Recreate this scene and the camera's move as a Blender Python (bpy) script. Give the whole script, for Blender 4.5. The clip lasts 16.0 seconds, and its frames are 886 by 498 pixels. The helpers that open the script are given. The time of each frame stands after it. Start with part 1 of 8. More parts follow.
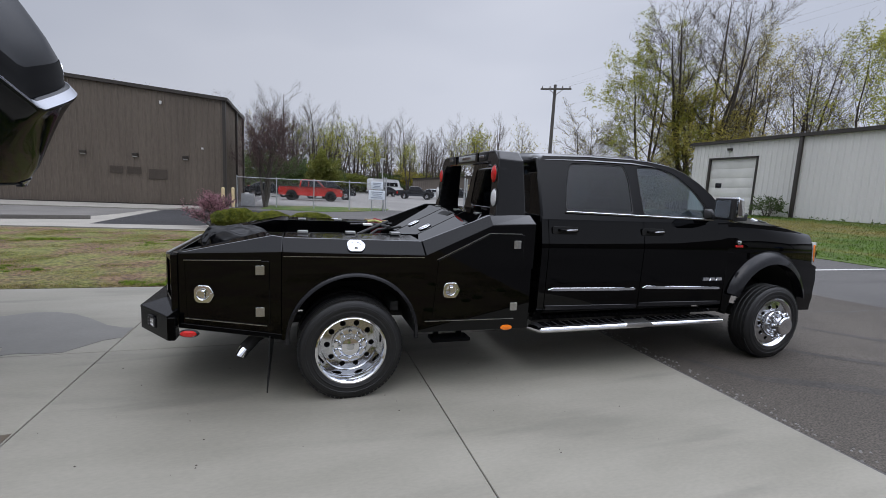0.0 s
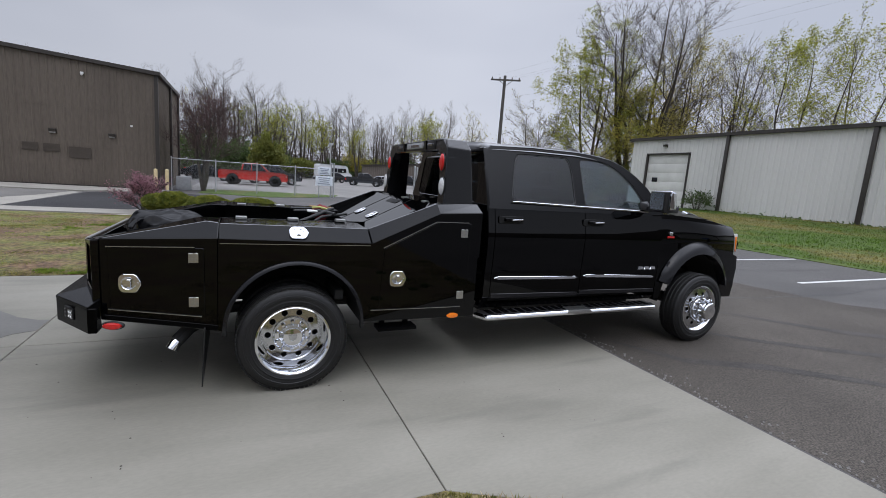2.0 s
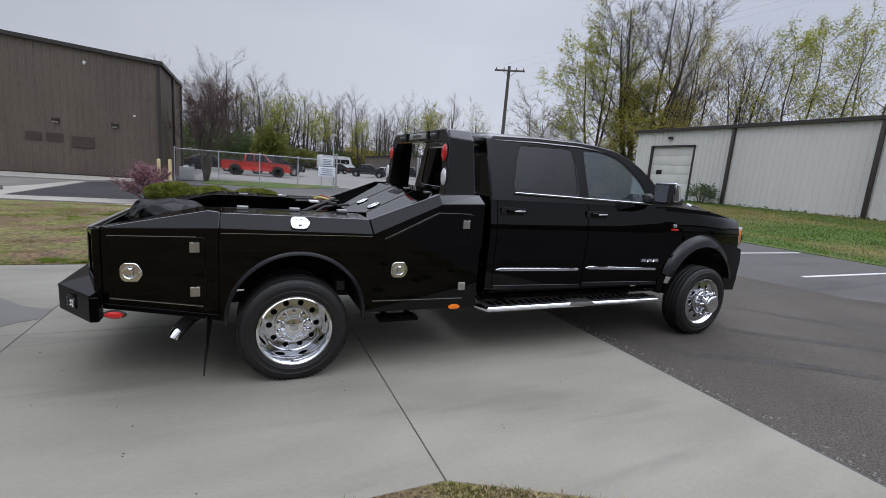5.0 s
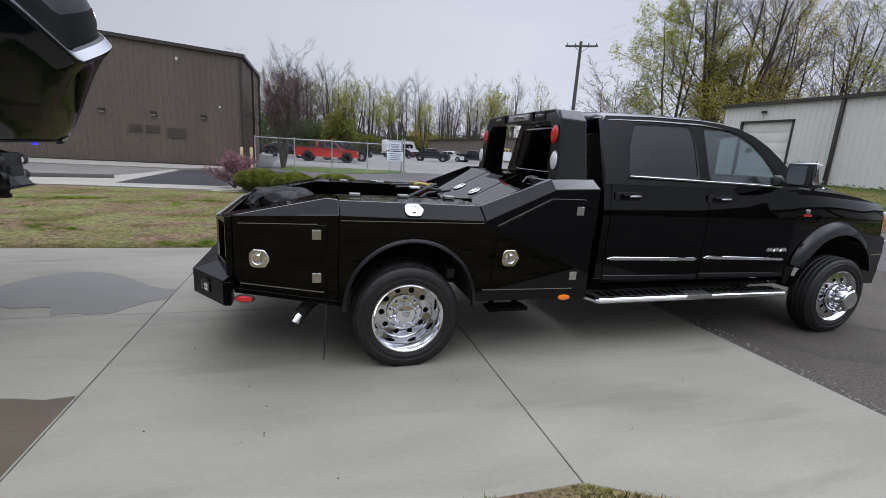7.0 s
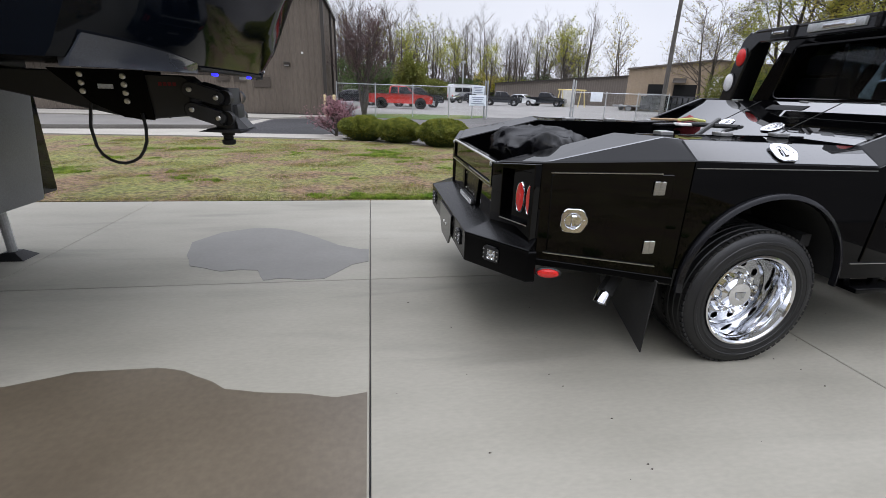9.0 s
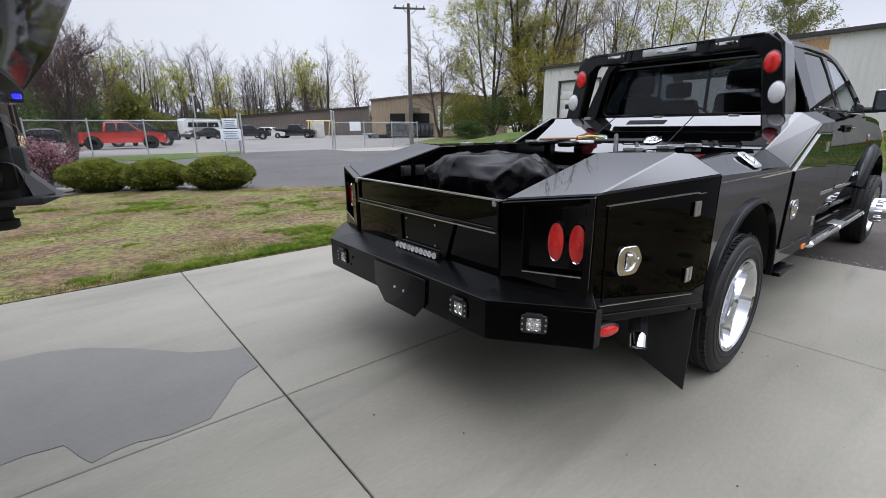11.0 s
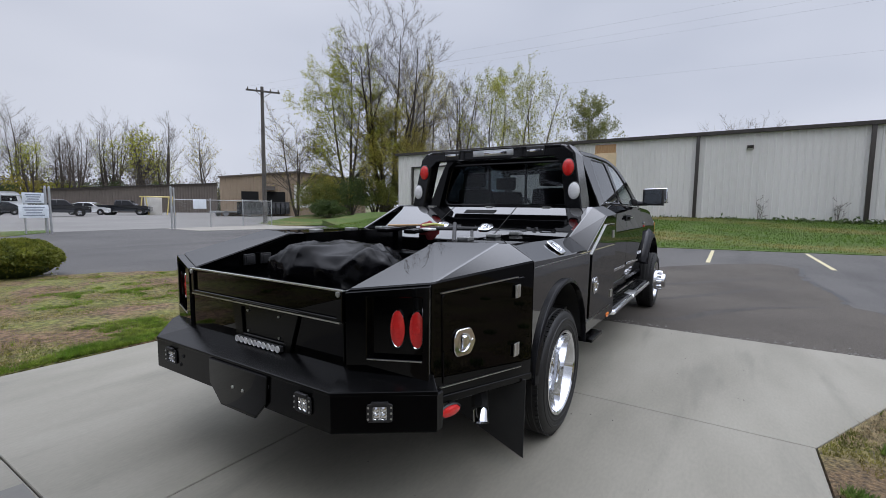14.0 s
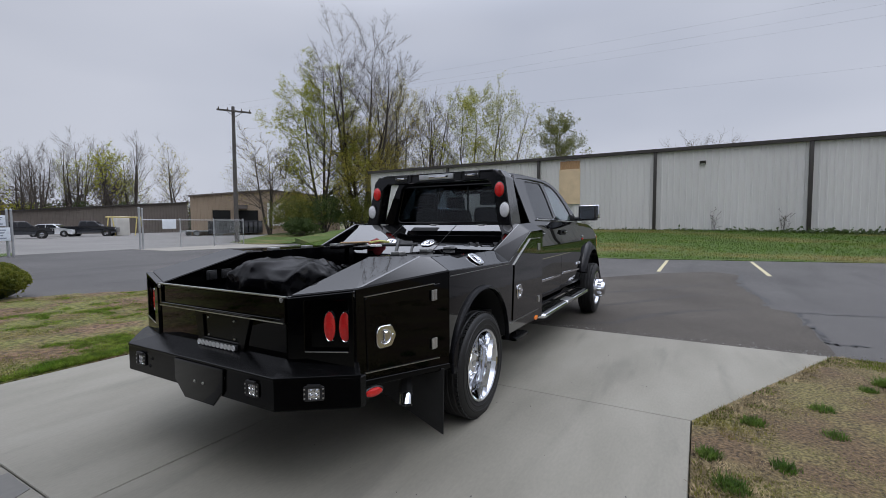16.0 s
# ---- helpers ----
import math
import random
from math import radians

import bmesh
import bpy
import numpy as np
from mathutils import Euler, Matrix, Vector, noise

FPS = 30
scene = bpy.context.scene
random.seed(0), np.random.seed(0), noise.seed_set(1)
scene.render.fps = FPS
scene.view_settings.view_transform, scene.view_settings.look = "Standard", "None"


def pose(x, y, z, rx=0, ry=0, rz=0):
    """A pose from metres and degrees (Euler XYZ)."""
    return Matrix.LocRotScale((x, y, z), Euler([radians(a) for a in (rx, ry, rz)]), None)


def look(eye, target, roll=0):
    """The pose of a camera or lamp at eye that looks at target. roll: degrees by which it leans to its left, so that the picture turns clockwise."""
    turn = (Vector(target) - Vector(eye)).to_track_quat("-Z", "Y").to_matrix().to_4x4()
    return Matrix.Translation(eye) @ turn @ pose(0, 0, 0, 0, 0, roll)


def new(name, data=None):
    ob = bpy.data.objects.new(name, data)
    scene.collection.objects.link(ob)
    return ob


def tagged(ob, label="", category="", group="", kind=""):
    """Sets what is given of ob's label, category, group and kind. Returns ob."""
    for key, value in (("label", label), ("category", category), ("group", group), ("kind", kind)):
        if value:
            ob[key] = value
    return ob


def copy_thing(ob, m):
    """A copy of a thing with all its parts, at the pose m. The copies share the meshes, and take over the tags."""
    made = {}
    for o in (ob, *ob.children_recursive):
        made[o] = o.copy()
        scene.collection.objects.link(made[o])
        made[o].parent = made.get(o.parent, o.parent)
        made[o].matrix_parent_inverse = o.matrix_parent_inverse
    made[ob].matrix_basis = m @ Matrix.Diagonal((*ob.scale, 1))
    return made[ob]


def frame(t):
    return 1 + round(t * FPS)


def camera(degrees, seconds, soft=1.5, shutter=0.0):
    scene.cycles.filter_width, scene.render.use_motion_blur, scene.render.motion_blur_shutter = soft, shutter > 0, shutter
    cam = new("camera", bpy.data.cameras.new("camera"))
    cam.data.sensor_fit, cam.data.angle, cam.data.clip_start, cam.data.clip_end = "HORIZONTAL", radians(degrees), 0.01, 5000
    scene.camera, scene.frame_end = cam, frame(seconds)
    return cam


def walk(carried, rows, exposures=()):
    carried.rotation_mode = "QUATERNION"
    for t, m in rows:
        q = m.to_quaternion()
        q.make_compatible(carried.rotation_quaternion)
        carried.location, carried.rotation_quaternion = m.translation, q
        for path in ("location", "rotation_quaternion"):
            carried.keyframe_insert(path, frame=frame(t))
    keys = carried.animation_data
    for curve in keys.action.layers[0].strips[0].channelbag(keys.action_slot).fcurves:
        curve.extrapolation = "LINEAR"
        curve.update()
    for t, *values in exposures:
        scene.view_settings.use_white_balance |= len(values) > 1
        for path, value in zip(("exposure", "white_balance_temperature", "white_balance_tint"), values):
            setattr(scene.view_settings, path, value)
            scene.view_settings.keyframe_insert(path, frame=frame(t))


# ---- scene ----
cam = camera(89.5, 16.0, soft=0.6)
PATH = [
    (0, (-0.381, -4.45, 1.626), (0.229, -2.564, 1.359), 2.8),
    (0.5, (-0.371, -4.427, 1.622), (0.413, -2.611, 1.331), 3.5),
    (1, (-0.36, -4.44, 1.623), (0.491, -2.656, 1.323), 3.9),
    (1.5, (-0.35, -4.442, 1.625), (0.496, -2.655, 1.32), 4.2),
    (2, (-0.353, -4.439, 1.625), (0.467, -2.64, 1.32), 4.2),
    (2.5, (-0.356, -4.446, 1.628), (0.485, -2.659, 1.316), 4.3),
    (3, (-0.354, -4.442, 1.626), (0.498, -2.659, 1.317), 4.3),
    (3.5, (-0.355, -4.442, 1.624), (0.487, -2.654, 1.314), 4.3),
    (5.8, (-0.301, -4.414, 1.615), (0.435, -2.593, 1.236), 4.6),
    (6, (-0.289, -4.409, 1.614), (0.41, -2.576, 1.227), 4.8),
    (6.5, (-0.384, -4.354, 1.593), (0.251, -2.497, 1.21), 4.7),
    (7, (-0.666, -4.186, 1.599), (-0.11, -2.314, 1.168), 3.4),
    (7.5, (-0.912, -3.922, 1.542), (-0.568, -2.016, 1.044), 2.7),
    (8, (-1.2, -3.641, 1.51), (-1.014, -1.735, 0.936), 2.4),
    (8.2, (-1.381, -3.535, 1.486), (-1.189, -1.643, 0.866), 2.4),
    (10.3, (-2.598, -2.284, 1.35), (-1.793, -0.57, 0.706), 0.5),
    (10.5, (-2.639, -2.158, 1.348), (-1.72, -0.493, 0.728), 0.2),
    (11, (-2.727, -1.909, 1.349), (-1.498, -0.421, 0.822), -0.4),
    (11.5, (-2.732, -1.811, 1.384), (-1.259, -0.524, 0.966), 0.4),
    (12, (-2.683, -1.822, 1.42), (-1.065, -0.687, 1.115), 0.6),
    (12.5, (-2.66, -1.863, 1.43), (-0.971, -0.817, 1.199), 0.7),
    (13, (-2.641, -1.92, 1.431), (-0.937, -0.891, 1.232), 0.7),
    (13.5, (-2.629, -1.977, 1.421), (-0.955, -0.902, 1.214), 0.6),
    (14, (-2.725, -2.016, 1.417), (-1.049, -0.941, 1.229), 0.6),
    (14.5, (-2.856, -2.092, 1.415), (-1.143, -1.072, 1.256), 0.6),
    (15, (-2.911, -2.242, 1.425), (-1.216, -1.186, 1.303), 0.4),
    (15.5, (-2.933, -2.472, 1.437), (-1.233, -1.425, 1.315), 0.3),
    (16, (-2.996, -2.542, 1.446), (-1.263, -1.551, 1.327), -0.3),
]
EXPOSURE = [(0, -0.26, 6500, 11), (6, -0.27, 6500, 11), (7.5, -0.03, 6600, 11), (8, 0.07, 6680, 11), (8.2, 0.11, 6680, 11), (10.3, 0.22, 6680, 11), (10.6, 0.21, 6650, 11), (11.5, -0.04, 6550, 11), (12.5, -0.23, 6500, 11), (13.5, -0.22, 6500, 11), (14.4, -0.20, 6500, 11), (15.0, -0.36, 6500, 11), (16, -0.42, 6500, 11)]
walk(cam, [(t, look(eye, target, roll)) for t, eye, target, roll in PATH], EXPOSURE)

# ---- world, sun ----
SUN_UP, SUN_TURN = radians(58), radians(215)
world = bpy.data.worlds.new("overcast_sky")
scene.world = world
world.use_nodes = True
wn, wl = world.node_tree.nodes, world.node_tree.links
wn.clear()
w_out = wn.new("ShaderNodeOutputWorld")
w_bg = wn.new("ShaderNodeBackground")
w_geo = wn.new("ShaderNodeTexCoord")
w_sky = wn.new("ShaderNodeTexSky")
w_sky.sky_type, w_sky.sun_disc = "NISHITA", False
w_sky.sun_elevation, w_sky.sun_rotation = SUN_UP, SUN_TURN
w_sky.dust_density = 3.0
w_scl = wn.new("ShaderNodeVectorMath"); w_scl.operation = "SCALE"; w_scl.inputs["Scale"].default_value = 0.07
wl.new(w_sky.outputs[0], w_scl.inputs[0])
w_map = wn.new("ShaderNodeMapping"); w_map.inputs["Scale"].default_value = (1.0, 1.0, 2.6)
wl.new(w_geo.outputs["Generated"], w_map.inputs[0])
w_noise = wn.new("ShaderNodeTexNoise")
w_noise.inputs["Scale"].default_value, w_noise.inputs["Detail"].default_value, w_noise.inputs["Roughness"].default_value = 1.3, 3.0, 0.45
wl.new(w_map.outputs[0], w_noise.inputs["Vector"])
w_cloud = wn.new("ShaderNodeValToRGB")
w_cloud.color_ramp.elements[0].position, w_cloud.color_ramp.elements[0].color = 0.34, (0.566, 0.612, 0.726, 1)
w_cloud.color_ramp.elements[1].position, w_cloud.color_ramp.elements[1].color = 0.66, (0.742, 0.782, 0.890, 1)
wl.new(w_noise.outputs["Fac"], w_cloud.inputs[0])
w_sep = wn.new("ShaderNodeSeparateXYZ")
wl.new(w_geo.outputs["Generated"], w_sep.inputs[0])
w_high = wn.new("ShaderNodeMapRange"); w_high.interpolation_type = "SMOOTHSTEP"
for socket, value in (("From Min", 0.38), ("From Max", 0.82), ("To Min", 1.0), ("To Max", 4.6)):
    w_high.inputs[socket].default_value = value
wl.new(w_sep.outputs["Z"], w_high.inputs["Value"])
w_east = wn.new("ShaderNodeMapRange"); w_east.interpolation_type = "SMOOTHSTEP"
for socket, value in (("From Min", -0.5), ("From Max", 0.9), ("To Min", 0.88), ("To Max", 1.16)):
    w_east.inputs[socket].default_value = value
wl.new(w_sep.outputs["X"], w_east.inputs["Value"])
w_both = wn.new("ShaderNodeMath"); w_both.operation = "MULTIPLY"
wl.new(w_high.outputs[0], w_both.inputs[0]); wl.new(w_east.outputs[0], w_both.inputs[1])
w_lift = wn.new("ShaderNodeVectorMath"); w_lift.operation = "SCALE"
wl.new(w_cloud.outputs[0], w_lift.inputs[0]); wl.new(w_both.outputs[0], w_lift.inputs["Scale"])
w_mix = wn.new("ShaderNodeMix"); w_mix.data_type = "RGBA"; w_mix.inputs[0].default_value = 0.9
wl.new(w_scl.outputs[0], w_mix.inputs[6]); wl.new(w_lift.outputs[0], w_mix.inputs[7])
wl.new(w_mix.outputs[2], w_bg.inputs["Color"])
w_bg.inputs["Strength"].default_value = 1.0
wl.new(w_bg.outputs[0], w_out.inputs[0])

sun = new("sun", bpy.data.lights.new("sun", "SUN"))
sun.data.energy, sun.data.angle, sun.data.color = 0.3, radians(30), (1.0, 0.97, 0.92)
sun.matrix_world = look((-8, -14, 26), (0, 0, 0))

# ---- materials ----
MATS = {}


def material(name, colour, rough=0.6, metal=0.0, colour2=None, scale=6.0, fine=60.0, bump=0.15, coat=0.0, spec=0.5, detail=4.0, spread=(0.35, 0.65), stretch=(1, 1, 1), vary=0.0, rough2=None, dist=0.01, tone=0.12):
    """A surface with two scales of variation: broad patches between two colours, and fine grain in tone and relief."""
    if name in MATS:
        return MATS[name]
    m = MATS[name] = bpy.data.materials.new(name)
    m.use_nodes = True
    n, l = m.node_tree.nodes, m.node_tree.links
    b = n["Principled BSDF"]
    b.inputs["Roughness"].default_value, b.inputs["Metallic"].default_value = rough, metal
    b.inputs["Coat Weight"].default_value = coat
    b.inputs["Coat Roughness"].default_value = 0.03
    b.inputs["Specular IOR Level"].default_value = spec
    colour2 = colour2 or tuple(min(1.0, c * 1.18) for c in colour)
    tc = n.new("ShaderNodeTexCoord")
    mp = n.new("ShaderNodeMapping"); mp.inputs["Scale"].default_value = stretch
    l.new(tc.outputs["Object"], mp.inputs[0])
    broad = n.new("ShaderNodeTexNoise")
    broad.inputs["Scale"].default_value, broad.inputs["Detail"].default_value = scale, detail
    l.new(mp.outputs[0], broad.inputs["Vector"])
    ramp = n.new("ShaderNodeValToRGB")
    ramp.color_ramp.elements[0].position, ramp.color_ramp.elements[0].color = spread[0], (*colour, 1)
    ramp.color_ramp.elements[1].position, ramp.color_ramp.elements[1].color = spread[1], (*colour2, 1)
    l.new(broad.outputs["Fac"], ramp.inputs[0])
    grain = n.new("ShaderNodeTexNoise")
    grain.inputs["Scale"].default_value, grain.inputs["Detail"].default_value = fine, 3.0
    l.new(mp.outputs[0], grain.inputs["Vector"])
    hsv = n.new("ShaderNodeHueSaturation")
    shade = n.new("ShaderNodeMapRange")
    for socket, value in (("From Min", 0.3), ("From Max", 0.7), ("To Min", 1 - tone), ("To Max", 1 + tone)):
        shade.inputs[socket].default_value = value
    l.new(grain.outputs["Fac"], shade.inputs["Value"])
    if vary:
        info = n.new("ShaderNodeObjectInfo")
        own = n.new("ShaderNodeMapRange")
        own.inputs["To Min"].default_value, own.inputs["To Max"].default_value = 1 - vary, 1 + vary
        l.new(info.outputs["Random"], own.inputs["Value"])
        times = n.new("ShaderNodeMath"); times.operation = "MULTIPLY"
        l.new(shade.outputs[0], times.inputs[0]); l.new(own.outputs[0], times.inputs[1])
        l.new(times.outputs[0], hsv.inputs["Value"])
    else:
        l.new(shade.outputs[0], hsv.inputs["Value"])
    l.new(ramp.outputs[0], hsv.inputs["Color"])
    l.new(hsv.outputs[0], b.inputs["Base Color"])
    if rough2 is not None:
        rr = n.new("ShaderNodeMapRange")
        rr.inputs["From Min"].default_value, rr.inputs["From Max"].default_value = spread
        rr.inputs["To Min"].default_value, rr.inputs["To Max"].default_value = rough, rough2
        l.new(broad.outputs["Fac"], rr.inputs["Value"]); l.new(rr.outputs[0], b.inputs["Roughness"])
    if bump:
        bp = n.new("ShaderNodeBump")
        bp.inputs["Strength"].default_value, bp.inputs["Distance"].default_value = bump, dist
        l.new(grain.outputs["Fac"], bp.inputs["Height"]); l.new(bp.outputs[0], b.inputs["Normal"])
    return m


def glow(name, colour, strength):
    m = MATS[name] = bpy.data.materials.new(name)
    m.use_nodes = True
    b = m.node_tree.nodes["Principled BSDF"]
    b.inputs["Base Color"].default_value = (*colour, 1)
    b.inputs["Emission Color"].default_value, b.inputs["Emission Strength"].default_value = (*colour, 1), strength
    return m


def polish(m, rough, straight, glancing, power, band=None):
    """Lays a clear gloss over a surface, weak seen straight on and strong at a glancing angle."""
    n, l = m.node_tree.nodes, m.node_tree.links
    b, out = n["Principled BSDF"], n["Material Output"]
    b.inputs["Specular IOR Level"].default_value = 0.0
    face, curve, ramp = n.new("ShaderNodeLayerWeight"), n.new("ShaderNodeMath"), n.new("ShaderNodeMapRange")
    face.inputs["Blend"].default_value = 0.5
    curve.operation = "POWER"; curve.inputs[1].default_value = power
    ramp.inputs["To Min"].default_value, ramp.inputs["To Max"].default_value = straight, glancing
    if band:
        ramp.interpolation_type = "SMOOTHSTEP"
        ramp.inputs["From Min"].default_value, ramp.inputs["From Max"].default_value = band
    shine, mix = n.new("ShaderNodeBsdfGlossy"), n.new("ShaderNodeMixShader")
    shine.inputs["Roughness"].default_value = rough
    l.new(face.outputs["Facing"], curve.inputs[0]); l.new(curve.outputs[0], ramp.inputs["Value"]); l.new(ramp.outputs[0], mix.inputs[0])
    l.new(b.outputs[0], mix.inputs[1]); l.new(shine.outputs[0], mix.inputs[2]); l.new(mix.outputs[0], out.inputs["Surface"])
    return m


def smear(m, stretch, scale, low, high, dark):
    """Long soft stains over a surface's colour."""
    n, l = m.node_tree.nodes, m.node_tree.links
    b = n["Principled BSDF"]
    old = b.inputs["Base Color"].links[0].from_socket
    tc, mp, tex, ramp, mul = n.new("ShaderNodeTexCoord"), n.new("ShaderNodeMapping"), n.new("ShaderNodeTexNoise"), n.new("ShaderNodeMapRange"), n.new("ShaderNodeVectorMath")
    mp.inputs["Scale"].default_value, mp.inputs["Rotation"].default_value = stretch, (0, 0, radians(-11))
    tex.inputs["Scale"].default_value, tex.inputs["Detail"].default_value, tex.inputs["Distortion"].default_value = scale, 3.5, 0.6
    ramp.interpolation_type = "SMOOTHSTEP"
    for socket, value in (("From Min", low), ("From Max", high), ("To Min", 1.0), ("To Max", dark)):
        ramp.inputs[socket].default_value = value
    mul.operation = "SCALE"
    l.new(tc.outputs["Object"], mp.inputs[0]); l.new(mp.outputs[0], tex.inputs["Vector"]); l.new(tex.outputs["Fac"], ramp.inputs["Value"])
    l.new(old, mul.inputs[0]); l.new(ramp.outputs[0], mul.inputs["Scale"]); l.new(mul.outputs[0], b.inputs["Base Color"])


def leafy(m, share=0.55):
    """Lets part of the light pass through a thin leaf."""
    n, l = m.node_tree.nodes, m.node_tree.links
    b, out = n["Principled BSDF"], n["Material Output"]
    thin, mix = n.new("ShaderNodeBsdfTranslucent"), n.new("ShaderNodeMixShader")
    l.new(b.inputs["Base Color"].links[0].from_socket, thin.inputs["Color"])
    mix.inputs[0].default_value = share
    l.new(b.outputs[0], mix.inputs[1]); l.new(thin.outputs[0], mix.inputs[2]); l.new(mix.outputs[0], out.inputs["Surface"])


def tinted_glass(name, tint, gloss=1.0):
    """Thin glass: it dims what is behind it, and shines most at a glancing angle."""
    m = MATS[name] = bpy.data.materials.new(name)
    m.use_nodes = True
    n, l = m.node_tree.nodes, m.node_tree.links
    n.clear()
    out = n.new("ShaderNodeOutputMaterial")
    clear, shine, mix = n.new("ShaderNodeBsdfTransparent"), n.new("ShaderNodeBsdfGlossy"), n.new("ShaderNodeMixShader")
    face, curve, ramp = n.new("ShaderNodeLayerWeight"), n.new("ShaderNodeMath"), n.new("ShaderNodeMapRange")
    clear.inputs[0].default_value = (*tint, 1)
    shine.inputs["Color"].default_value = (gloss, gloss, gloss, 1)
    shine.inputs["Roughness"].default_value = 0.02
    face.inputs["Blend"].default_value = 0.5
    curve.operation = "POWER"; curve.inputs[1].default_value = 4.0
    ramp.inputs["To Min"].default_value, ramp.inputs["To Max"].default_value = 0.04, 0.9
    l.new(face.outputs["Facing"], curve.inputs[0]); l.new(curve.outputs[0], ramp.inputs["Value"]); l.new(ramp.outputs[0], mix.inputs[0])
    l.new(clear.outputs[0], mix.inputs[1]); l.new(shine.outputs[0], mix.inputs[2])
    l.new(mix.outputs[0], out.inputs[0])
    return m


PAINT = polish(material("black_gloss_paint", (0.0007, 0.0007, 0.0009), 0.3, colour2=(0.0010, 0.0010, 0.0012), scale=3, fine=400, bump=0.0), 0.014, 0.026, 0.38, 1.0, (0.41, 0.72))
SATIN = polish(material("black_satin_coating", (0.0009, 0.0009, 0.0011), 0.5, colour2=(0.0014, 0.0014, 0.0017), scale=8, fine=500, bump=0.0), 0.22, 0.006, 0.40, 2.8)
RACKP = polish(material("black_rack_paint", (0.0030, 0.0031, 0.0036), 0.5, colour2=(0.0040, 0.0040, 0.0046), scale=5, fine=300, bump=0.0), 0.16, 0.030, 0.85, 2.4)
FLARE = polish(material("grey_black_flare_plastic", (0.008, 0.008, 0.0095), 0.5, scale=9, fine=300, bump=0.1, dist=0.001), 0.14, 0.036, 0.36, 3.4)
TRIM = material("black_trim_plastic", (0.008, 0.008, 0.009), 0.5, scale=12, fine=300, bump=0.1, dist=0.001)
UNDER = material("black_chassis", (0.007, 0.007, 0.007), 0.75, scale=9, fine=80, bump=0.2)
RUBBER = material("tyre_rubber", (0.0045, 0.0045, 0.005), 0.55, colour2=(0.0075, 0.0075, 0.0075), scale=14, fine=180, bump=0.2, dist=0.003)
CHROME = material("chrome", (0.72, 0.73, 0.75), 0.07, 1.0, scale=10, fine=200, bump=0.02, dist=0.001)
ALLOY = material("polished_alloy", (0.50, 0.51, 0.53), 0.09, 1.0, scale=20, fine=150, bump=0.05, dist=0.001)
STAINLESS = material("brushed_steel", (0.50, 0.50, 0.49), 0.3, 1.0, scale=30, fine=200, bump=0.1, stretch=(1, 1, 8), dist=0.001)
# near-black that paints the shade inside holes, slots and openings
HOLLOW_SHADE = material("hollow_shade", (0.004, 0.004, 0.004), 0.9, bump=0)
REDLENS = material("red_lens", (0.52, 0.012, 0.012), 0.14, colour2=(0.62, 0.02, 0.018), scale=40, fine=220, bump=0.4, coat=0.6, dist=0.002)
CLEARLENS = material("white_ribbed_lens", (0.55, 0.55, 0.55), 0.16, scale=60, fine=260, bump=0.5, coat=0.6, dist=0.002)
AMBER = material("amber_lens", (0.85, 0.20, 0.01), 0.15, scale=30, fine=200, bump=0.3, coat=0.6, dist=0.002)
MIRROR = material("mirror_glass", (0.50, 0.52, 0.55), 0.02, 1.0, bump=0)
TARP = polish(material("black_vinyl_cover", (0.0016, 0.0016, 0.0020), 0.5, colour2=(0.0026, 0.0026, 0.0032), scale=12, fine=9, bump=0.25, stretch=(0.6, 2.6, 1.6), dist=0.05), 0.17, 0.010, 0.26, 2.6)
SEATS = material("dark_upholstery", (0.02, 0.02, 0.022), 0.8, scale=20, fine=200, bump=0.2)
GLASS_DARK = tinted_glass("privacy_glass", (0.22, 0.25, 0.28), 0.8)
GLASS_SIDE = tinted_glass("side_glass", (0.54, 0.62, 0.66), 1.0)
GLASS_REAR = tinted_glass("rear_glass", (0.50, 0.53, 0.56), 0.6)
GLASS_CLEAR = tinted_glass("windscreen_glass", (0.85, 0.88, 0.87))
CONCRETE = material("broom_finished_concrete", (0.192, 0.181, 0.147), 0.80, colour2=(0.248, 0.234, 0.194), scale=0.7, fine=24, bump=0.10, detail=5, spread=(0.30, 0.66), stretch=(1, 2.6, 1), vary=0.03, dist=0.002, tone=0.05)
smear(CONCRETE, (0.38, 2.4, 1), 1.25, 0.52, 0.74, 0.80)
WETCON = material("wet_concrete", (0.124, 0.119, 0.106), 0.62, colour2=(0.142, 0.137, 0.123), scale=2.2, fine=30, bump=0.04, detail=5, dist=0.002, tone=0.05)
WETBROWN = material("wet_stained_concrete", (0.072, 0.056, 0.037), 0.45, colour2=(0.094, 0.075, 0.051), scale=1.5, fine=30, bump=0.08, detail=5, dist=0.002)
ASPHALT = material("worn_asphalt", (0.052, 0.0485, 0.046), 0.76, spec=0.45, colour2=(0.082, 0.077, 0.073), scale=0.30, fine=75, bump=0.8, detail=10, spread=(0.3, 0.7), dist=0.006, tone=0.45)
smear(ASPHALT, (0.16, 0.9, 1), 1.0, 0.52, 0.70, 0.72)
ASPHALT2 = material("pale_old_asphalt", (0.150, 0.144, 0.135), 0.9, colour2=(0.19, 0.182, 0.170), scale=0.2, fine=30, bump=0.4, detail=7)
ASPHALTN = material("dark_newer_asphalt", (0.026, 0.025, 0.026), 0.9, spec=0.2, colour2=(0.038, 0.037, 0.038), scale=0.4, fine=70, bump=0.7, detail=9, dist=0.006, tone=0.4)
TYREMARK = material("tyre_mark", (0.044, 0.040, 0.036), 0.8, colour2=(0.058, 0.052, 0.047), scale=3, fine=60, bump=0.4, spec=0.3, tone=0.4)
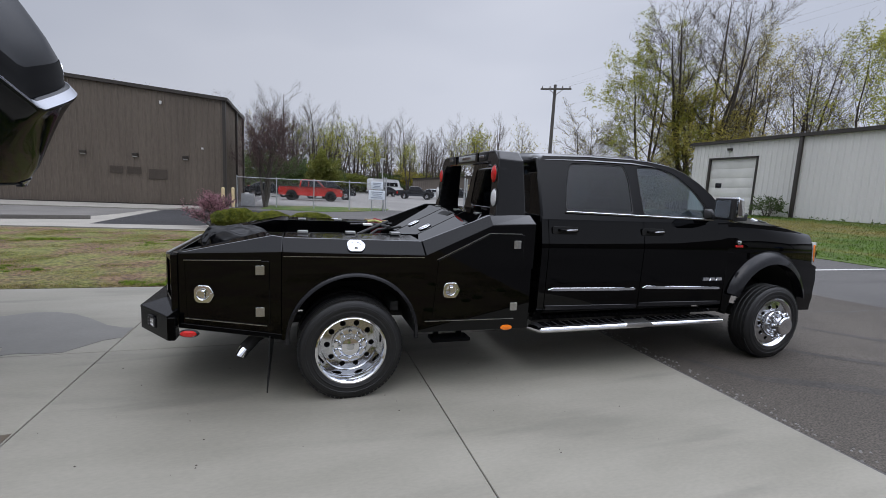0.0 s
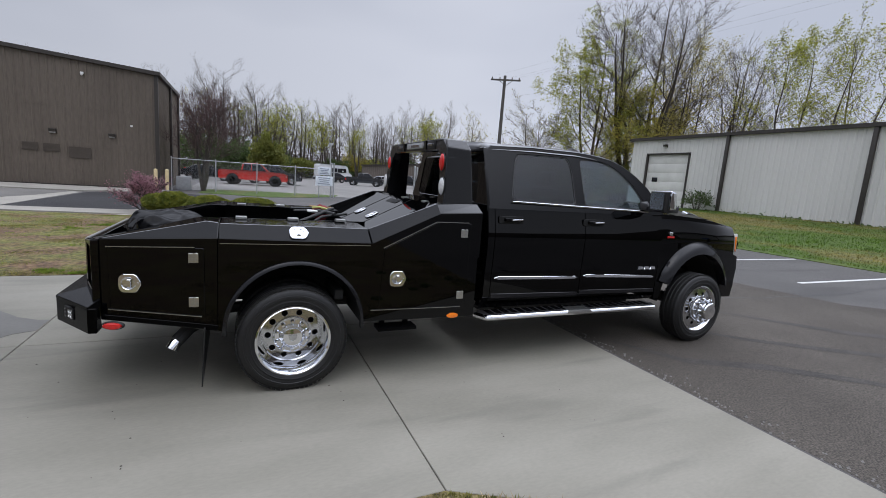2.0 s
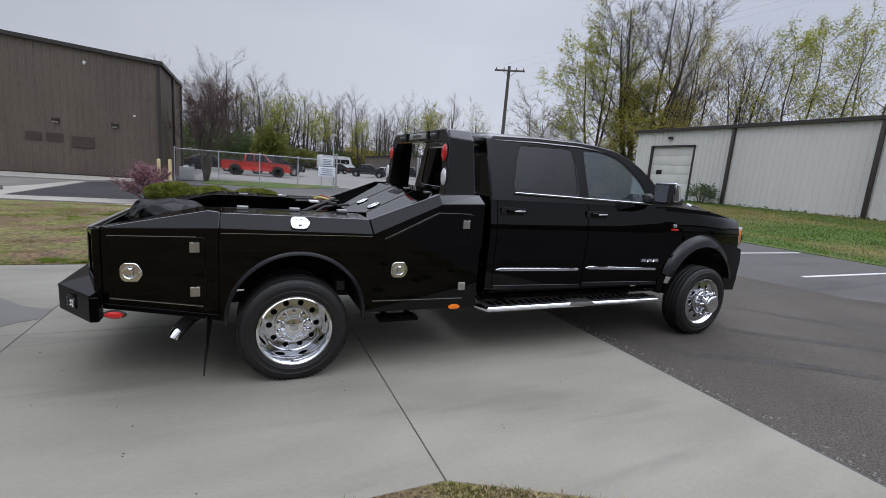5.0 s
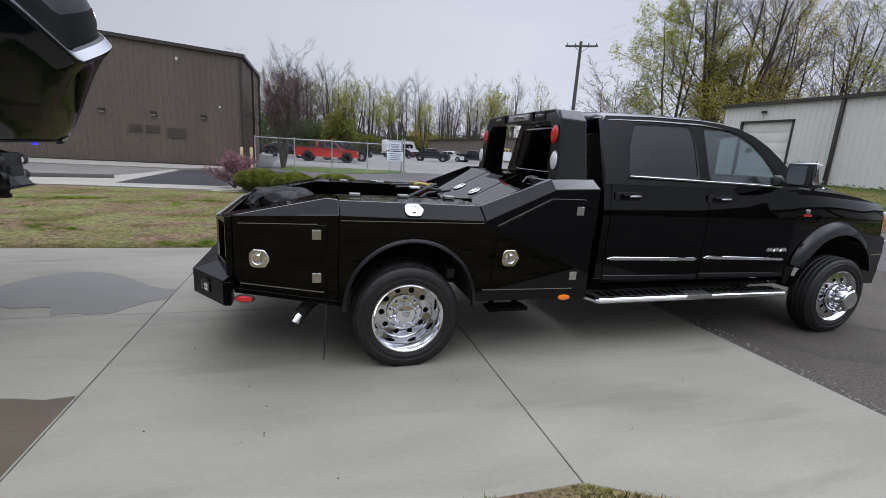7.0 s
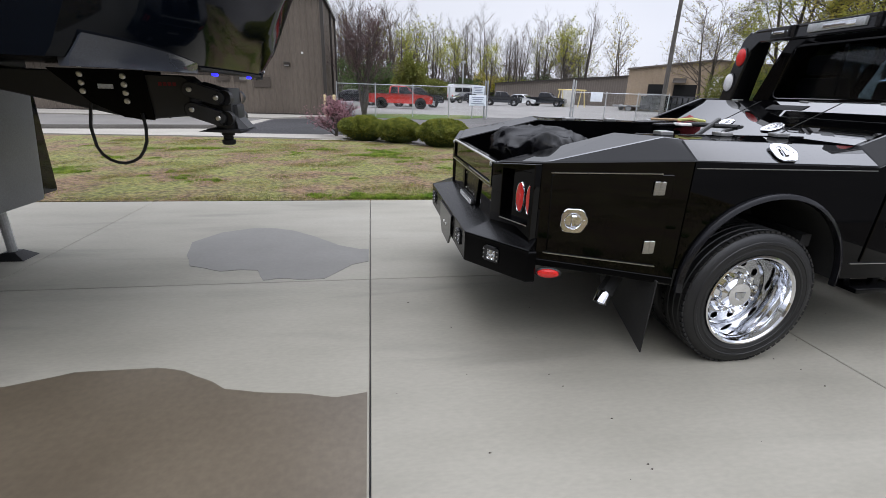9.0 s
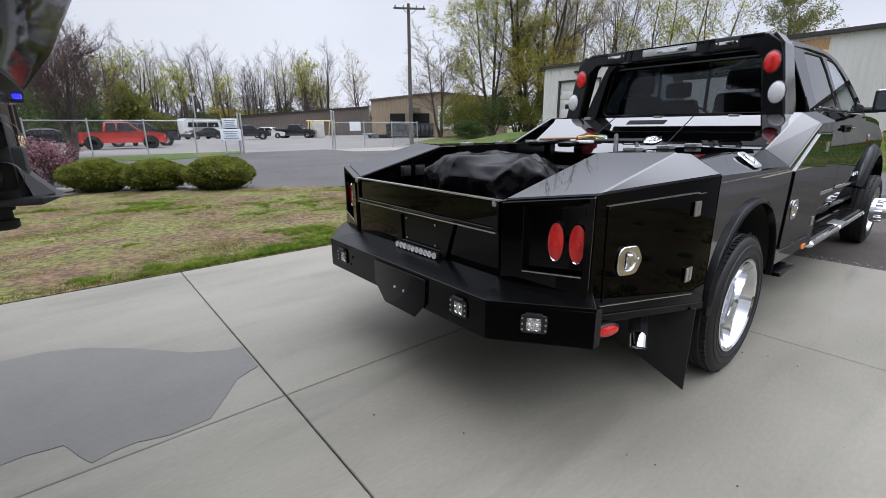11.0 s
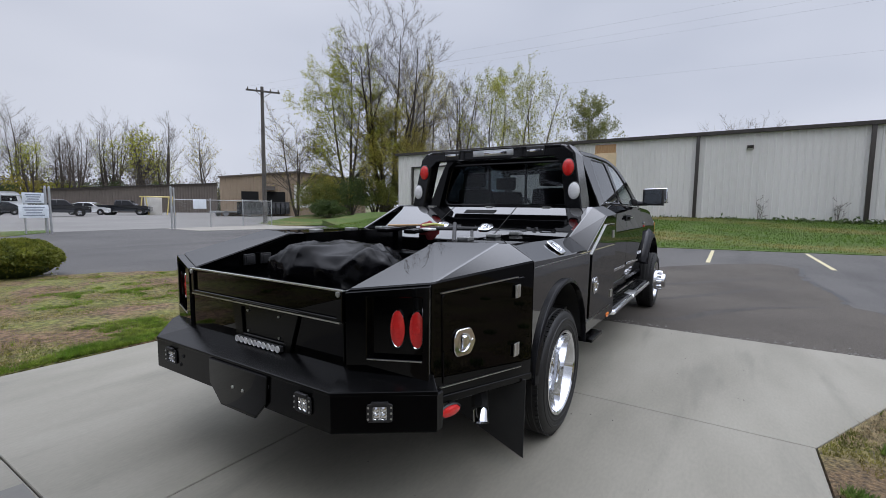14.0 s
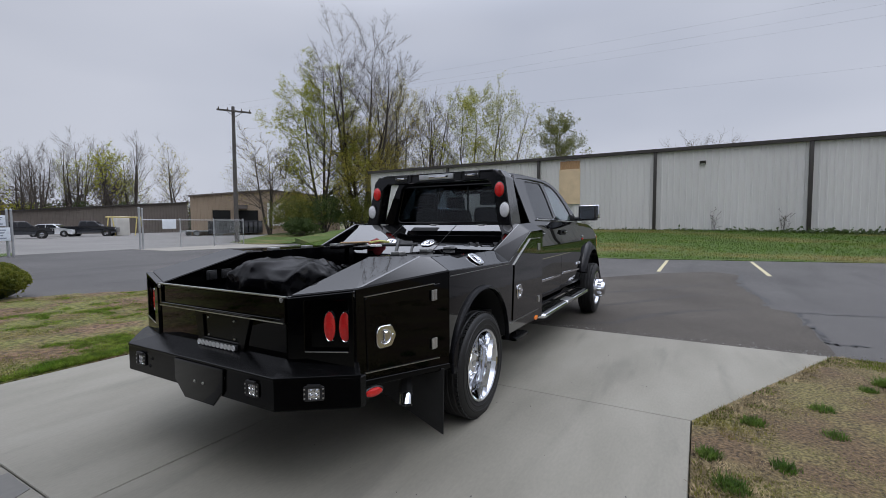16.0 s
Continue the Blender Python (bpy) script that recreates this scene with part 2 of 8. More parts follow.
GREYWALK = material("weathered_grey_walk", (0.105, 0.098, 0.089), 0.85, colour2=(0.135, 0.126, 0.114), scale=0.6, fine=22, bump=0.2, detail=6)
TARSEAL = material("crack_tar", (0.030, 0.030, 0.031), 0.7, scale=10, fine=90, bump=0.3)
WALKCON = material("pale_walk_concrete", (0.235, 0.22, 0.19), 0.85, scale=0.8, fine=25, bump=0.2, detail=6)
LINEW = material("white_line_paint", (0.5, 0.5, 0.48), 0.7, scale=5, fine=30, bump=0.2)
LINEY = material("yellow_line_paint", (0.56, 0.50, 0.28), 0.7, colour2=(0.42, 0.38, 0.24), scale=9, fine=30, bump=0.2, tone=0.25)
BROWN = material("brown_metal_cladding", (0.098, 0.078, 0.060), 0.55, colour2=(0.122, 0.098, 0.076), scale=0.5, fine=12, bump=0.05, detail=6, stretch=(1, 1, 0.25))
DBROWN = material("dark_bronze_trim", (0.030, 0.025, 0.021), 0.5, scale=2, fine=30, bump=0.05)
VENTB = material("weathered_vent_panel", (0.060, 0.047, 0.036), 0.6, scale=2, fine=30, bump=0.05)
WHITEM = material("off_white_metal_cladding", (0.555, 0.545, 0.515), 0.5, colour2=(0.62, 0.608, 0.575), scale=0.35, fine=30, bump=0.02, detail=5, stretch=(1, 1, 0.25), tone=0.02)
WHITED = material("white_overhead_door", (0.56, 0.55, 0.52), 0.5, scale=1.0, fine=30, bump=0.05)
TAN = material("tan_metal_cladding", (0.27, 0.205, 0.14), 0.6, colour2=(0.31, 0.24, 0.17), scale=0.4, fine=9, bump=0.05)
TAUPE = material("taupe_metal_cladding", (0.105, 0.088, 0.074), 0.6, scale=0.4, fine=9, bump=0.05)
PATCHW = material("bare_plywood", (0.33, 0.19, 0.09), 0.8, colour2=(0.42, 0.26, 0.13), scale=6, fine=60, bump=0.2, stretch=(1, 4, 1))
PATCHT = material("tan_patch_panel", (0.56, 0.43, 0.27), 0.7, scale=2, fine=40, bump=0.1)
GALV = material("galvanised_steel", (0.40, 0.41, 0.42), 0.45, 0.6, scale=8, fine=60, bump=0.1)
POSTC = material("cream_bollard_paint", (0.60, 0.48, 0.27), 0.6, scale=5, fine=60, bump=0.1)
WOODP = material("weathered_pole_timber", (0.066, 0.060, 0.054), 0.9, colour2=(0.10, 0.092, 0.084), scale=5, fine=60, bump=0.5, stretch=(4, 4, 0.4))
SIGNW = material("white_sign_face", (0.62, 0.66, 0.70), 0.5, scale=4, fine=60, bump=0.02)
SIGNB = material("grey_sign_lettering", (0.22, 0.25, 0.30), 0.6, bump=0)
SIGNBLUE = material("blue_sign_face", (0.02, 0.12, 0.42), 0.45, scale=4, fine=60, bump=0.02)
BARK = material("grey_brown_bark", (0.050, 0.041, 0.034), 0.95, colour2=(0.085, 0.072, 0.060), scale=3, fine=30, bump=0.6, stretch=(3, 3, 0.6))
TWIG = material("twig_bark", (0.062, 0.049, 0.040), 0.95, colour2=(0.105, 0.084, 0.068), scale=3, fine=30, bump=0)
PLUMTWIG = material("purple_brown_twig", (0.070, 0.046, 0.043), 0.95, colour2=(0.11, 0.066, 0.062), scale=3, fine=30, bump=0)
LEAFG = material("fresh_spring_leaves", (0.26, 0.285, 0.030), 0.6, colour2=(0.40, 0.40, 0.055), scale=0.9, fine=9, bump=0, tone=0.3)
LEAFY = material("yellow_green_leaves", (0.32, 0.29, 0.040), 0.6, colour2=(0.45, 0.38, 0.065), scale=0.9, fine=9, bump=0, tone=0.3)
LEAFD = material("dark_green_leaves", (0.050, 0.080, 0.022), 0.6, colour2=(0.085, 0.125, 0.035), scale=1.2, fine=9, bump=0)
HEDGE = material("yew_foliage", (0.085, 0.105, 0.014), 0.65, colour2=(0.22, 0.23, 0.035), scale=5, fine=40, bump=0)
BLOSSOM = material("pink_purple_blossom", (0.26, 0.115, 0.145), 0.7, colour2=(0.36, 0.20, 0.22), scale=6, fine=30, bump=0)
LAWN = material("patchy_spring_lawn", (0.130, 0.080, 0.044), 0.95, colour2=(0.122, 0.122, 0.030), scale=1.2, fine=17, bump=1.0, detail=12, spread=(0.42, 0.56), dist=0.05, tone=0.7)
LAWNS = material("bare_soil_with_dead_grass", (0.098, 0.064, 0.032), 0.95, colour2=(0.125, 0.104, 0.038), scale=1.9, fine=45, bump=1.0, detail=12, spread=(0.40, 0.60), dist=0.02, tone=0.7)
STRAW = material("dead_grass_blades", (0.125, 0.092, 0.045), 0.9, colour2=(0.330, 0.255, 0.140), scale=5.0, fine=30, bump=0, detail=6, spread=(0.35, 0.7), tone=0.6)
TUFT = material("green_tuft_blades", (0.055, 0.110, 0.014), 0.8, colour2=(0.11, 0.17, 0.028), scale=8.0, fine=30, bump=0, tone=0.4)
LEAFO = material("olive_spring_leaves", (0.13, 0.15, 0.030), 0.6, colour2=(0.20, 0.205, 0.045), scale=0.9, fine=9, bump=0)
ASPHALT3 = material("paler_asphalt_strip", (0.050, 0.043, 0.036), 0.85, spec=0.3, colour2=(0.082, 0.072, 0.060), scale=0.5, fine=75, bump=0.9, detail=9, spread=(0.3, 0.7), dist=0.007, tone=0.6)
BANKG = material("green_bank_grass", (0.052, 0.088, 0.008), 0.95, colour2=(0.135, 0.110, 0.036), scale=0.32, fine=12, bump=1.0, detail=10, spread=(0.50, 0.68), dist=0.05, tone=0.6, stretch=(1.5, 0.45, 1))
BANKB = material("bank_grass_blades", (0.066, 0.128, 0.006), 0.8, colour2=(0.200, 0.172, 0.045), scale=0.32, fine=5, bump=0, detail=8, spread=(0.47, 0.60), tone=0.6, stretch=(1.5, 0.45, 1))
VIVID = material("vivid_grass_blades", (0.090, 0.165, 0.012), 0.8, colour2=(0.190, 0.245, 0.032), scale=3.0, fine=14, bump=0, detail=6, tone=0.55)
BLADE = material("grass_blades", (0.112, 0.142, 0.018), 0.8, colour2=(0.235, 0.190, 0.062), scale=1.6, fine=14, bump=0, detail=8, spread=(0.38, 0.66), tone=0.6)
for leaf_material in (LEAFG, LEAFY, LEAFO, LEAFD, HEDGE, BLOSSOM, BLADE, TUFT, BANKB, VIVID):
    leafy(leaf_material)
FIELD = material("far_field", (0.085, 0.11, 0.03), 0.95, colour2=(0.12, 0.10, 0.05), scale=0.05, fine=2, bump=0.2, detail=8)
RVBLACK = polish(material("trailer_black_gelcoat", (0.0012, 0.0022, 0.0042), 0.3, colour2=(0.0020, 0.0036, 0.0066), scale=1, fine=200, bump=0.0), 0.07, 0.022, 0.50, 3.8)
# pale grey that paints the sky's reflection on the nose fold
RVSHEEN = polish(material("trailer_painted_sky_sheen", (0.34, 0.36, 0.42), 0.3, scale=1, fine=200, bump=0.0), 0.12, 0.06, 0.9, 2.5)
RVDULL = polish(material("dull_black_band", (0.0012, 0.0014, 0.0018), 0.3, colour2=(0.0018, 0.0020, 0.0026), scale=1, fine=200, bump=0.0), 0.05, 0.010, 0.16, 4.0)
# grey base paints in part of the lower edge's bright reflection
RVSTRIPE = polish(material("trailer_grey_sheen_stripe", (0.045, 0.050, 0.062), 0.3, scale=1, fine=200, bump=0.0), 0.10, 0.05, 0.9, 2.0)
RVPANEL = material("trailer_grey_panel", (0.13, 0.135, 0.14), 0.4, scale=2, fine=100, bump=0.05)
PINSTEEL = material("charcoal_powder_coat", (0.012, 0.0125, 0.0135), 0.5, scale=8, fine=200, bump=0.25, dist=0.001)
BOLTS = material("zinc_bolt", (0.55, 0.54, 0.50), 0.3, 1.0, scale=20, fine=100, bump=0.1)
BLUELED = glow("blue_marker_led", (0.03, 0.03, 1.0), 1.6)
REDPAINT = material("red_car_paint", (0.42, 0.03, 0.022), 0.2, scale=2, fine=200, bump=0, coat=0.7)
DARKPAINT = material("charcoal_car_paint", (0.012, 0.014, 0.018), 0.2, scale=2, fine=200, bump=0, coat=0.7)
WHITEPAINT = material("white_car_paint", (0.62, 0.63, 0.64), 0.25, scale=2, fine=200, bump=0, coat=0.5)
CARGLASS = material("car_window_glass", (0.008, 0.009, 0.011), 0.06, bump=0, spec=0.35)
STONE = material("river_stones", (0.26, 0.235, 0.21), 0.9, colour2=(0.36, 0.33, 0.3), scale=9, fine=40, bump=0.3)
YELLOWP = material("pale_yellow_lifting_frame", (0.55, 0.45, 0.17), 0.6, scale=4, fine=50, bump=0.1)
REDCLOTH = material("dark_red_cloth", (0.16, 0.012, 0.016), 0.8, scale=20, fine=200, bump=0.3)
WHITEPL = material("white_plastic", (0.62, 0.62, 0.60), 0.4, scale=8, fine=100, bump=0.05)
LIMEST = material("lime_strap", (0.34, 0.34, 0.10), 0.7, scale=20, fine=200, bump=0.2)
WOODH = material("varnished_handle", (0.30, 0.19, 0.09), 0.5, scale=10, fine=90, bump=0.1)
CABLE = material("black_cable", (0.008, 0.008, 0.008), 0.55, bump=0)


# ---- builders ----
def to_object(name, bm, mat, smooth=None):
    bmesh.ops.recalc_face_normals(bm, faces=bm.faces)
    me = bpy.data.meshes.new(name)
    bm.to_mesh(me)
    bm.free()
    if mat:
        me.materials.append(mat)
    if smooth is not None:
        me.set_sharp_from_angle(angle=radians(smooth))
        me.polygons.foreach_set("use_smooth", [True] * len(me.polygons))
    return new(name, me)


def part(name, bm, mat, parent, label="", smooth=20):
    ob = to_object(name, bm, mat, smooth)
    ob.parent = parent
    if label:
        tagged(ob, label)
    return ob


def thing(name, label, category, group="", kind="", at=(0, 0, 0)):
    ob = new(name)
    ob.empty_display_size = 0.2
    ob.location = at
    return tagged(ob, label, category, group, kind)


def solid(name, bm, mat, label, category, group="", kind="", smooth=20):
    return tagged(to_object(name, bm, mat, smooth), label, category, group, kind)


def BM():
    return bmesh.new()


def bevel(bm, width, segments=2, geom=None, angle=25):
    edges = [e for e in (geom or bm.edges) if len(e.link_faces) == 2 and e.calc_face_angle(0) > radians(angle)]
    if edges and width:
        bmesh.ops.bevel(bm, geom=edges, offset=width, segments=segments, affect="EDGES", profile=0.6, clamp_overlap=True)
    return bm


def box(bm, x0, x1, y0, y1, z0, z1, b=0.0, m=None, seg=2):
    t = bmesh.new()
    bmesh.ops.create_cube(t, size=1.0)
    for v in t.verts:
        v.co = Vector(((x0 + x1) / 2 + v.co.x * (x1 - x0), (y0 + y1) / 2 + v.co.y * (y1 - y0), (z0 + z1) / 2 + v.co.z * (z1 - z0)))
    bevel(t, b, seg)
    return merge(bm, t, m)


def merge(bm, t, m=None):
    if m is not None:
        t.transform(m)
    me = bpy.data.meshes.new("tmp")
    t.to_mesh(me)
    t.free()
    bm.from_mesh(me)
    bpy.data.meshes.remove(me)
    return bm


def hull(bm, pts, b=0.0, m=None, seg=2):
    t = bmesh.new()
    for p in pts:
        t.verts.new(p)
    r = bmesh.ops.convex_hull(t, input=t.verts)
    bmesh.ops.delete(t, geom=[v for v in r["geom_interior"] if isinstance(v, bmesh.types.BMVert)], context="VERTS")
    bmesh.ops.dissolve_limit(t, angle_limit=radians(1.0), verts=t.verts, edges=t.edges)
    bevel(t, b, seg)
    return merge(bm, t, m)


def plate(bm, outer, holes, place, thick, b=0.0):
    """A flat sheet with holes: outlines in (u, v), place(u, v, w) gives the point, w runs from 0 to thick."""
    t = bmesh.new()
    edges = []
    for loop in (outer, *holes):
        vs = [t.verts.new((u, v, 0)) for u, v in loop]
        edges += [t.edges.new((vs[i], vs[(i + 1) % len(vs)])) for i in range(len(vs))]
    bmesh.ops.triangle_fill(t, use_beauty=True, use_dissolve=False, edges=edges)
    bmesh.ops.dissolve_limit(t, angle_limit=radians(0.5), verts=t.verts, edges=[e for e in t.edges if len(e.link_faces) == 2]) if not holes else None
    r = bmesh.ops.extrude_face_region(t, geom=list(t.faces))
    up = [v for v in r["geom"] if isinstance(v, bmesh.types.BMVert)]
    for v in up:
        v.co.z = thick
    bmesh.ops.recalc_face_normals(t, faces=t.faces)
    if b:
        bevel(t, b, 1, angle=60)
    for v in t.verts:
        v.co = Vector(place(v.co.x, v.co.y, v.co.z))
    return merge(bm, t)


def flat_x(x, s=1):
    return lambda u, v, w: (x + s * w, u, v)


def flat_z(z, s=1):
    return lambda u, v, w: (u, v, z + s * w)


def ring(cx, cy, rx, ry=None, n=24, a0=0.0, a1=360.0):
    ry = ry or rx
    full = abs(a1 - a0) >= 360
    return [(cx + rx * math.cos(radians(a0 + (a1 - a0) * i / (n if full else n - 1))), cy + ry * math.sin(radians(a0 + (a1 - a0) * i / (n if full else n - 1)))) for i in range(n)]


def rounded(pts, r, n=4):
    """A closed outline with its corners rounded."""
    out = []
    for i, p in enumerate(pts):
        a, b, c = Vector(pts[i - 1]), Vector(p), Vector(pts[(i + 1) % len(pts)])
        d0, d1 = (a - b), (c - b)
        k = min(r, d0.length * 0.45, d1.length * 0.45)
        s, e = b + d0.normalized() * k, b + d1.normalized() * k
        for j in range(n + 1):
            f = j / n
            q = s * (1 - f) ** 2 + b * 2 * f * (1 - f) + e * f * f
            out.append((q.x, q.y))
    return out


def lathe(bm, profile, m=None, n=32, closed=False):
    """Turns (radius, height) about the z axis; m lays it into the place."""
    t = bmesh.new()
    rows = []
    for r, h in profile:
        rows.append([t.verts.new((r * math.cos(2 * math.pi * i / n), r * math.sin(2 * math.pi * i / n), h)) for i in range(n)] if r > 1e-6 else [t.verts.new((0, 0, h))])
    for a, b in zip(rows, rows[1:] + ([rows[0]] if closed else [])):
        for i in range(n):
            j = (i + 1) % n
            q = [a[i % len(a)], a[j % len(a)], b[j % len(b)], b[i % len(b)]]
            q = list(dict.fromkeys(q))
            if len(q) > 2:
                t.faces.new(q)
    return merge(bm, t, m)


def tube(bm, pts, r, n=8, r1=None, caps=True):
    t = bmesh.new()
    pts = [Vector(p) for p in pts]
    rows = []
    for i, p in enumerate(pts):
        d = (pts[min(i + 1, len(pts) - 1)] - pts[max(i - 1, 0)]).normalized()
        a = d.orthogonal() if i == 0 else (a - d * a.dot(d))
        a.normalize()
        b = d.cross(a)
        rr = r if r1 is None else r + (r1 - r) * i / (len(pts) - 1)
        rows.append([t.verts.new(p + (a * math.cos(2 * math.pi * k / n) + b * math.sin(2 * math.pi * k / n)) * rr) for k in range(n)])
    for x, y in zip(rows, rows[1:]):
        for k in range(n):
            t.faces.new((x[k], x[(k + 1) % n], y[(k + 1) % n], y[k]))
    if caps:
        t.faces.new(rows[0][::-1]); t.faces.new(rows[-1])
    return merge(bm, t)


def loft(bm, rows, closed=True, caps=True):
    """Skins a list of rings of points."""
    t = bmesh.new()
    vs = [[t.verts.new(p) for p in row] for row in rows]
    k = len(rows[0])
    for a, b in zip(vs, vs[1:]):
        for i in range(k if closed else k - 1):
            t.faces.new((a[i], a[(i + 1) % k], b[(i + 1) % k], b[i]))
    if caps and closed:
        t.faces.new(vs[0][::-1]); t.faces.new(vs[-1])
    return merge(bm, t)


def raw(name, verts, faces, mat, smooth=None):
    me = bpy.data.meshes.new(name)
    me.from_pydata(verts, [], faces)
    me.materials.append(mat)
    if smooth is not None:
        me.polygons.foreach_set("use_smooth", [True] * len(me.polygons))
    return new(name, me)


ALONG_Y = Matrix.Rotation(radians(90), 4, "X")     # a turned form's z axis laid along -y


def disc_y(x, y, z, side=-1):
    """Lays a turned form so that its height points away from the truck's side."""
    return Matrix.Translation((x, y, z)) @ (ALONG_Y if side < 0 else Matrix.Rotation(radians(-90), 4, "X"))


# ---- ground, drive, lawns ----
def sheet(name, outline, mat, z0, z1, label, category, kind="structure", cuts=0):
    bm = BM()
    plate(bm, outline, [], flat_z(z0), z1 - z0)
    return solid(name, bm, mat, label, category, kind=kind, smooth=None)


sheet("ground", [(-700, -700), (700, -700), (700, 700), (-700, 700)], FIELD, -0.60, -0.12, "wide flat ground of grass and earth", "ground")
sheet("road", [(-70, 8.0), (3.1, 8.0), (3.1, -60), (22, -60), (22, 22), (70, 22), (70, 110), (-70, 110)], ASPHALT, -0.115, -0.012, "grey worn asphalt with cracks and tyre marks", "road")
sheet("pavement", [(-3.5, 25.6), (9.5, 25.6), (17.5, 25.6), (60, 34), (60, 100), (-20, 100), (-3.5, 40)], ASPHALT2, -0.011, -0.003, "pale old asphalt yard behind the fence", "pavement")

# concrete drive of separate slabs with open joints
drive = thing("driveway", "pale broom-finished concrete drive cast in square slabs", "driveway", kind="structure")
G = 0.0038


def slab(outline):
    bm = BM()
    plate(bm, outline, [], flat_z(-0.11), 0.11, 0.004)
    part("slab", bm, CONCRETE, drive, smooth=None)


xs = [-15.55, -12.85, -10.15, -7.45, -4.75, -2.055, 0.64]
for a, b in zip(xs, xs[1:]):
    for c, d in ((-2.53, 0.205), (0.205, 2.93)):
        slab([(a + G, c + G), (b - G, c + G), (b - G, d - G), (a + G, d - G)])
slab([(0.64 + G, -2.53), (3.09, -3.80), (3.09, 0.205 - G), (0.64 + G, 0.205 - G)])
slab([(0.64 + G, 0.205 + G), (3.09, 0.205 + G), (3.09, 4.20), (0.64 + G, 2.93)])
bm = BM()
plate(bm, [(-15.5, -2.5), (3.05, -2.5), (3.05, 2.9), (-15.5, 2.9)], [], flat_z(-0.11), 0.085)
part("joint_bed", bm, TARSEAL, drive, smooth=None)


def wobble(outline, amount, steps, seed):
    """An outline broken up into a ragged one."""
    out = []
    k = len(outline)
    for i in range(k):
        a, b = Vector(outline[i]), Vector(outline[(i + 1) % k])
        for j in range(steps):
            p = a.lerp(b, j / steps)
            n1 = noise.noise(Vector((p.x * 2.1 + seed, p.y * 2.1, 0.3)))
            n2 = noise.noise(Vector((p.x * 7.0 + seed, p.y * 7.0, 4.1)))
            n3 = noise.noise(Vector((p.y * 2.1 + seed, p.x * 2.1, 9.3)))
            out.append((p.x + amount * (n1 + 0.5 * n2), p.y + amount * (n3 + 0.5 * n2)))
    return out


bm = BM()
plate(bm, wobble([(-3.63, 0.86), (-3.71, 1.22), (-3.53, 1.52), (-3.26, 1.66), (-3.05, 1.65), (-2.84, 1.55), (-2.58, 1.32), (-2.34, 1.04), (-2.16, 0.93), (-2.066, 0.92), (-2.066, 0.60), (-2.20, 0.53), (-2.29, 0.40), (-2.41, 0.25), (-2.58, 0.235), (-2.70, 0.275), (-2.79, 0.265), (-2.87, 0.24), (-2.96, 0.455), (-3.08, 0.48), (-3.24, 0.46), (-3.51, 0.60)], 0.012, 6, 3.0), [], flat_z(0.0), 0.0035)
solid("puddle", bm, WETCON, "thin dark wet patch drying on the concrete", "puddle", kind="structure", smooth=None)
bm = BM()
plate(bm, wobble([(-2.066, -1.21), (-2.21, -1.235), (-2.40, -1.19), (-2.60, -1.155), (-2.76, -1.11), (-2.83, -1.05), (-3.0, -0.935), (-3.15, -0.885), (-3.55, -0.88), (-3.8, -0.98), (-4.6, -1.05)], 0.010, 6, 7.0)[:61] + [(-4.74, -1.1), (-4.74, -2.52), (-2.066, -2.52)], [], flat_z(0.0), 0.0035)
solid("wet_patch", bm, WETBROWN, "brownish wet area on the concrete beside a joint", "puddle", kind="structure", smooth=None)


def turf(name, outline, mat, label, lift=0.03, step=0.35, rise=None, seed=0.0):
    """An uneven lawn: a cut grid inside the outline."""
    t = bmesh.new()
    vs = [t.verts.new((x, y, 0)) for x, y in outline]
    f = t.faces.new(vs)
    x0, x1 = min(p[0] for p in outline), max(p[0] for p in outline)
    y0, y1 = min(p[1] for p in outline), max(p[1] for p in outline)
    for k in range(1, int((x1 - x0) / step)):
        bmesh.ops.bisect_plane(t, geom=list(t.verts) + list(t.edges) + list(t.faces), plane_co=(x0 + k * step, 0, 0), plane_no=(1, 0, 0))
    for k in range(1, int((y1 - y0) / step)):
        bmesh.ops.bisect_plane(t, geom=list(t.verts) + list(t.edges) + list(t.faces), plane_co=(0, y0 + k * step, 0), plane_no=(0, 1, 0))
    border = {v for e in t.edges if len(e.link_faces) == 1 for v in e.verts}
    for v in t.verts:
        x, y = v.co.x, v.co.y
        h = 0.012 if v in border else lift + 0.02 * noise.noise(Vector((x * 1.3 + seed, y * 1.3, 0))) + 0.012 * noise.noise(Vector((x * 5, y * 5, seed)))
        v.co.z = h - 0.006 + (rise(x, y) if rise else 0.0)
    r = bmesh.ops.extrude_face_region(t, geom=list(t.faces))
    low = [g for g in r["geom"] if isinstance(g, bmesh.types.BMVert)]
    for v in low:
        v.co.z = -0.13
    return solid(name, t, mat, label, "lawn", kind="structure", smooth=60)


LAWN_A = [(-26, 2.935), (0.64, 2.935), (3.05, 4.22), (3.02, 6.0), (2.5, 7.5), (1.6, 8.35), (0.6, 8.95), (-2.7, 10.6), (-7.0, 10.95), (-26, 11.1)]
LAWN_B = [(-14, -2.535), (0.63, -2.535), (3.08, -3.81), (3.09, -20), (-14, -20)]
turf("lawn_north", LAWN_A, LAWN, "patchy spring lawn, half green and half bare", step=0.4, seed=2.0)
turf("lawn_south", LAWN_B, LAWNS, "bare brown soil with dead grass beside the drive", step=0.4, seed=5.0)
bank = lambda x, y: 0.92 * max(0.0, min(1.0, (x - 16.2 + 0.2 * (y + 3)) / 8.3)) ** 1.1
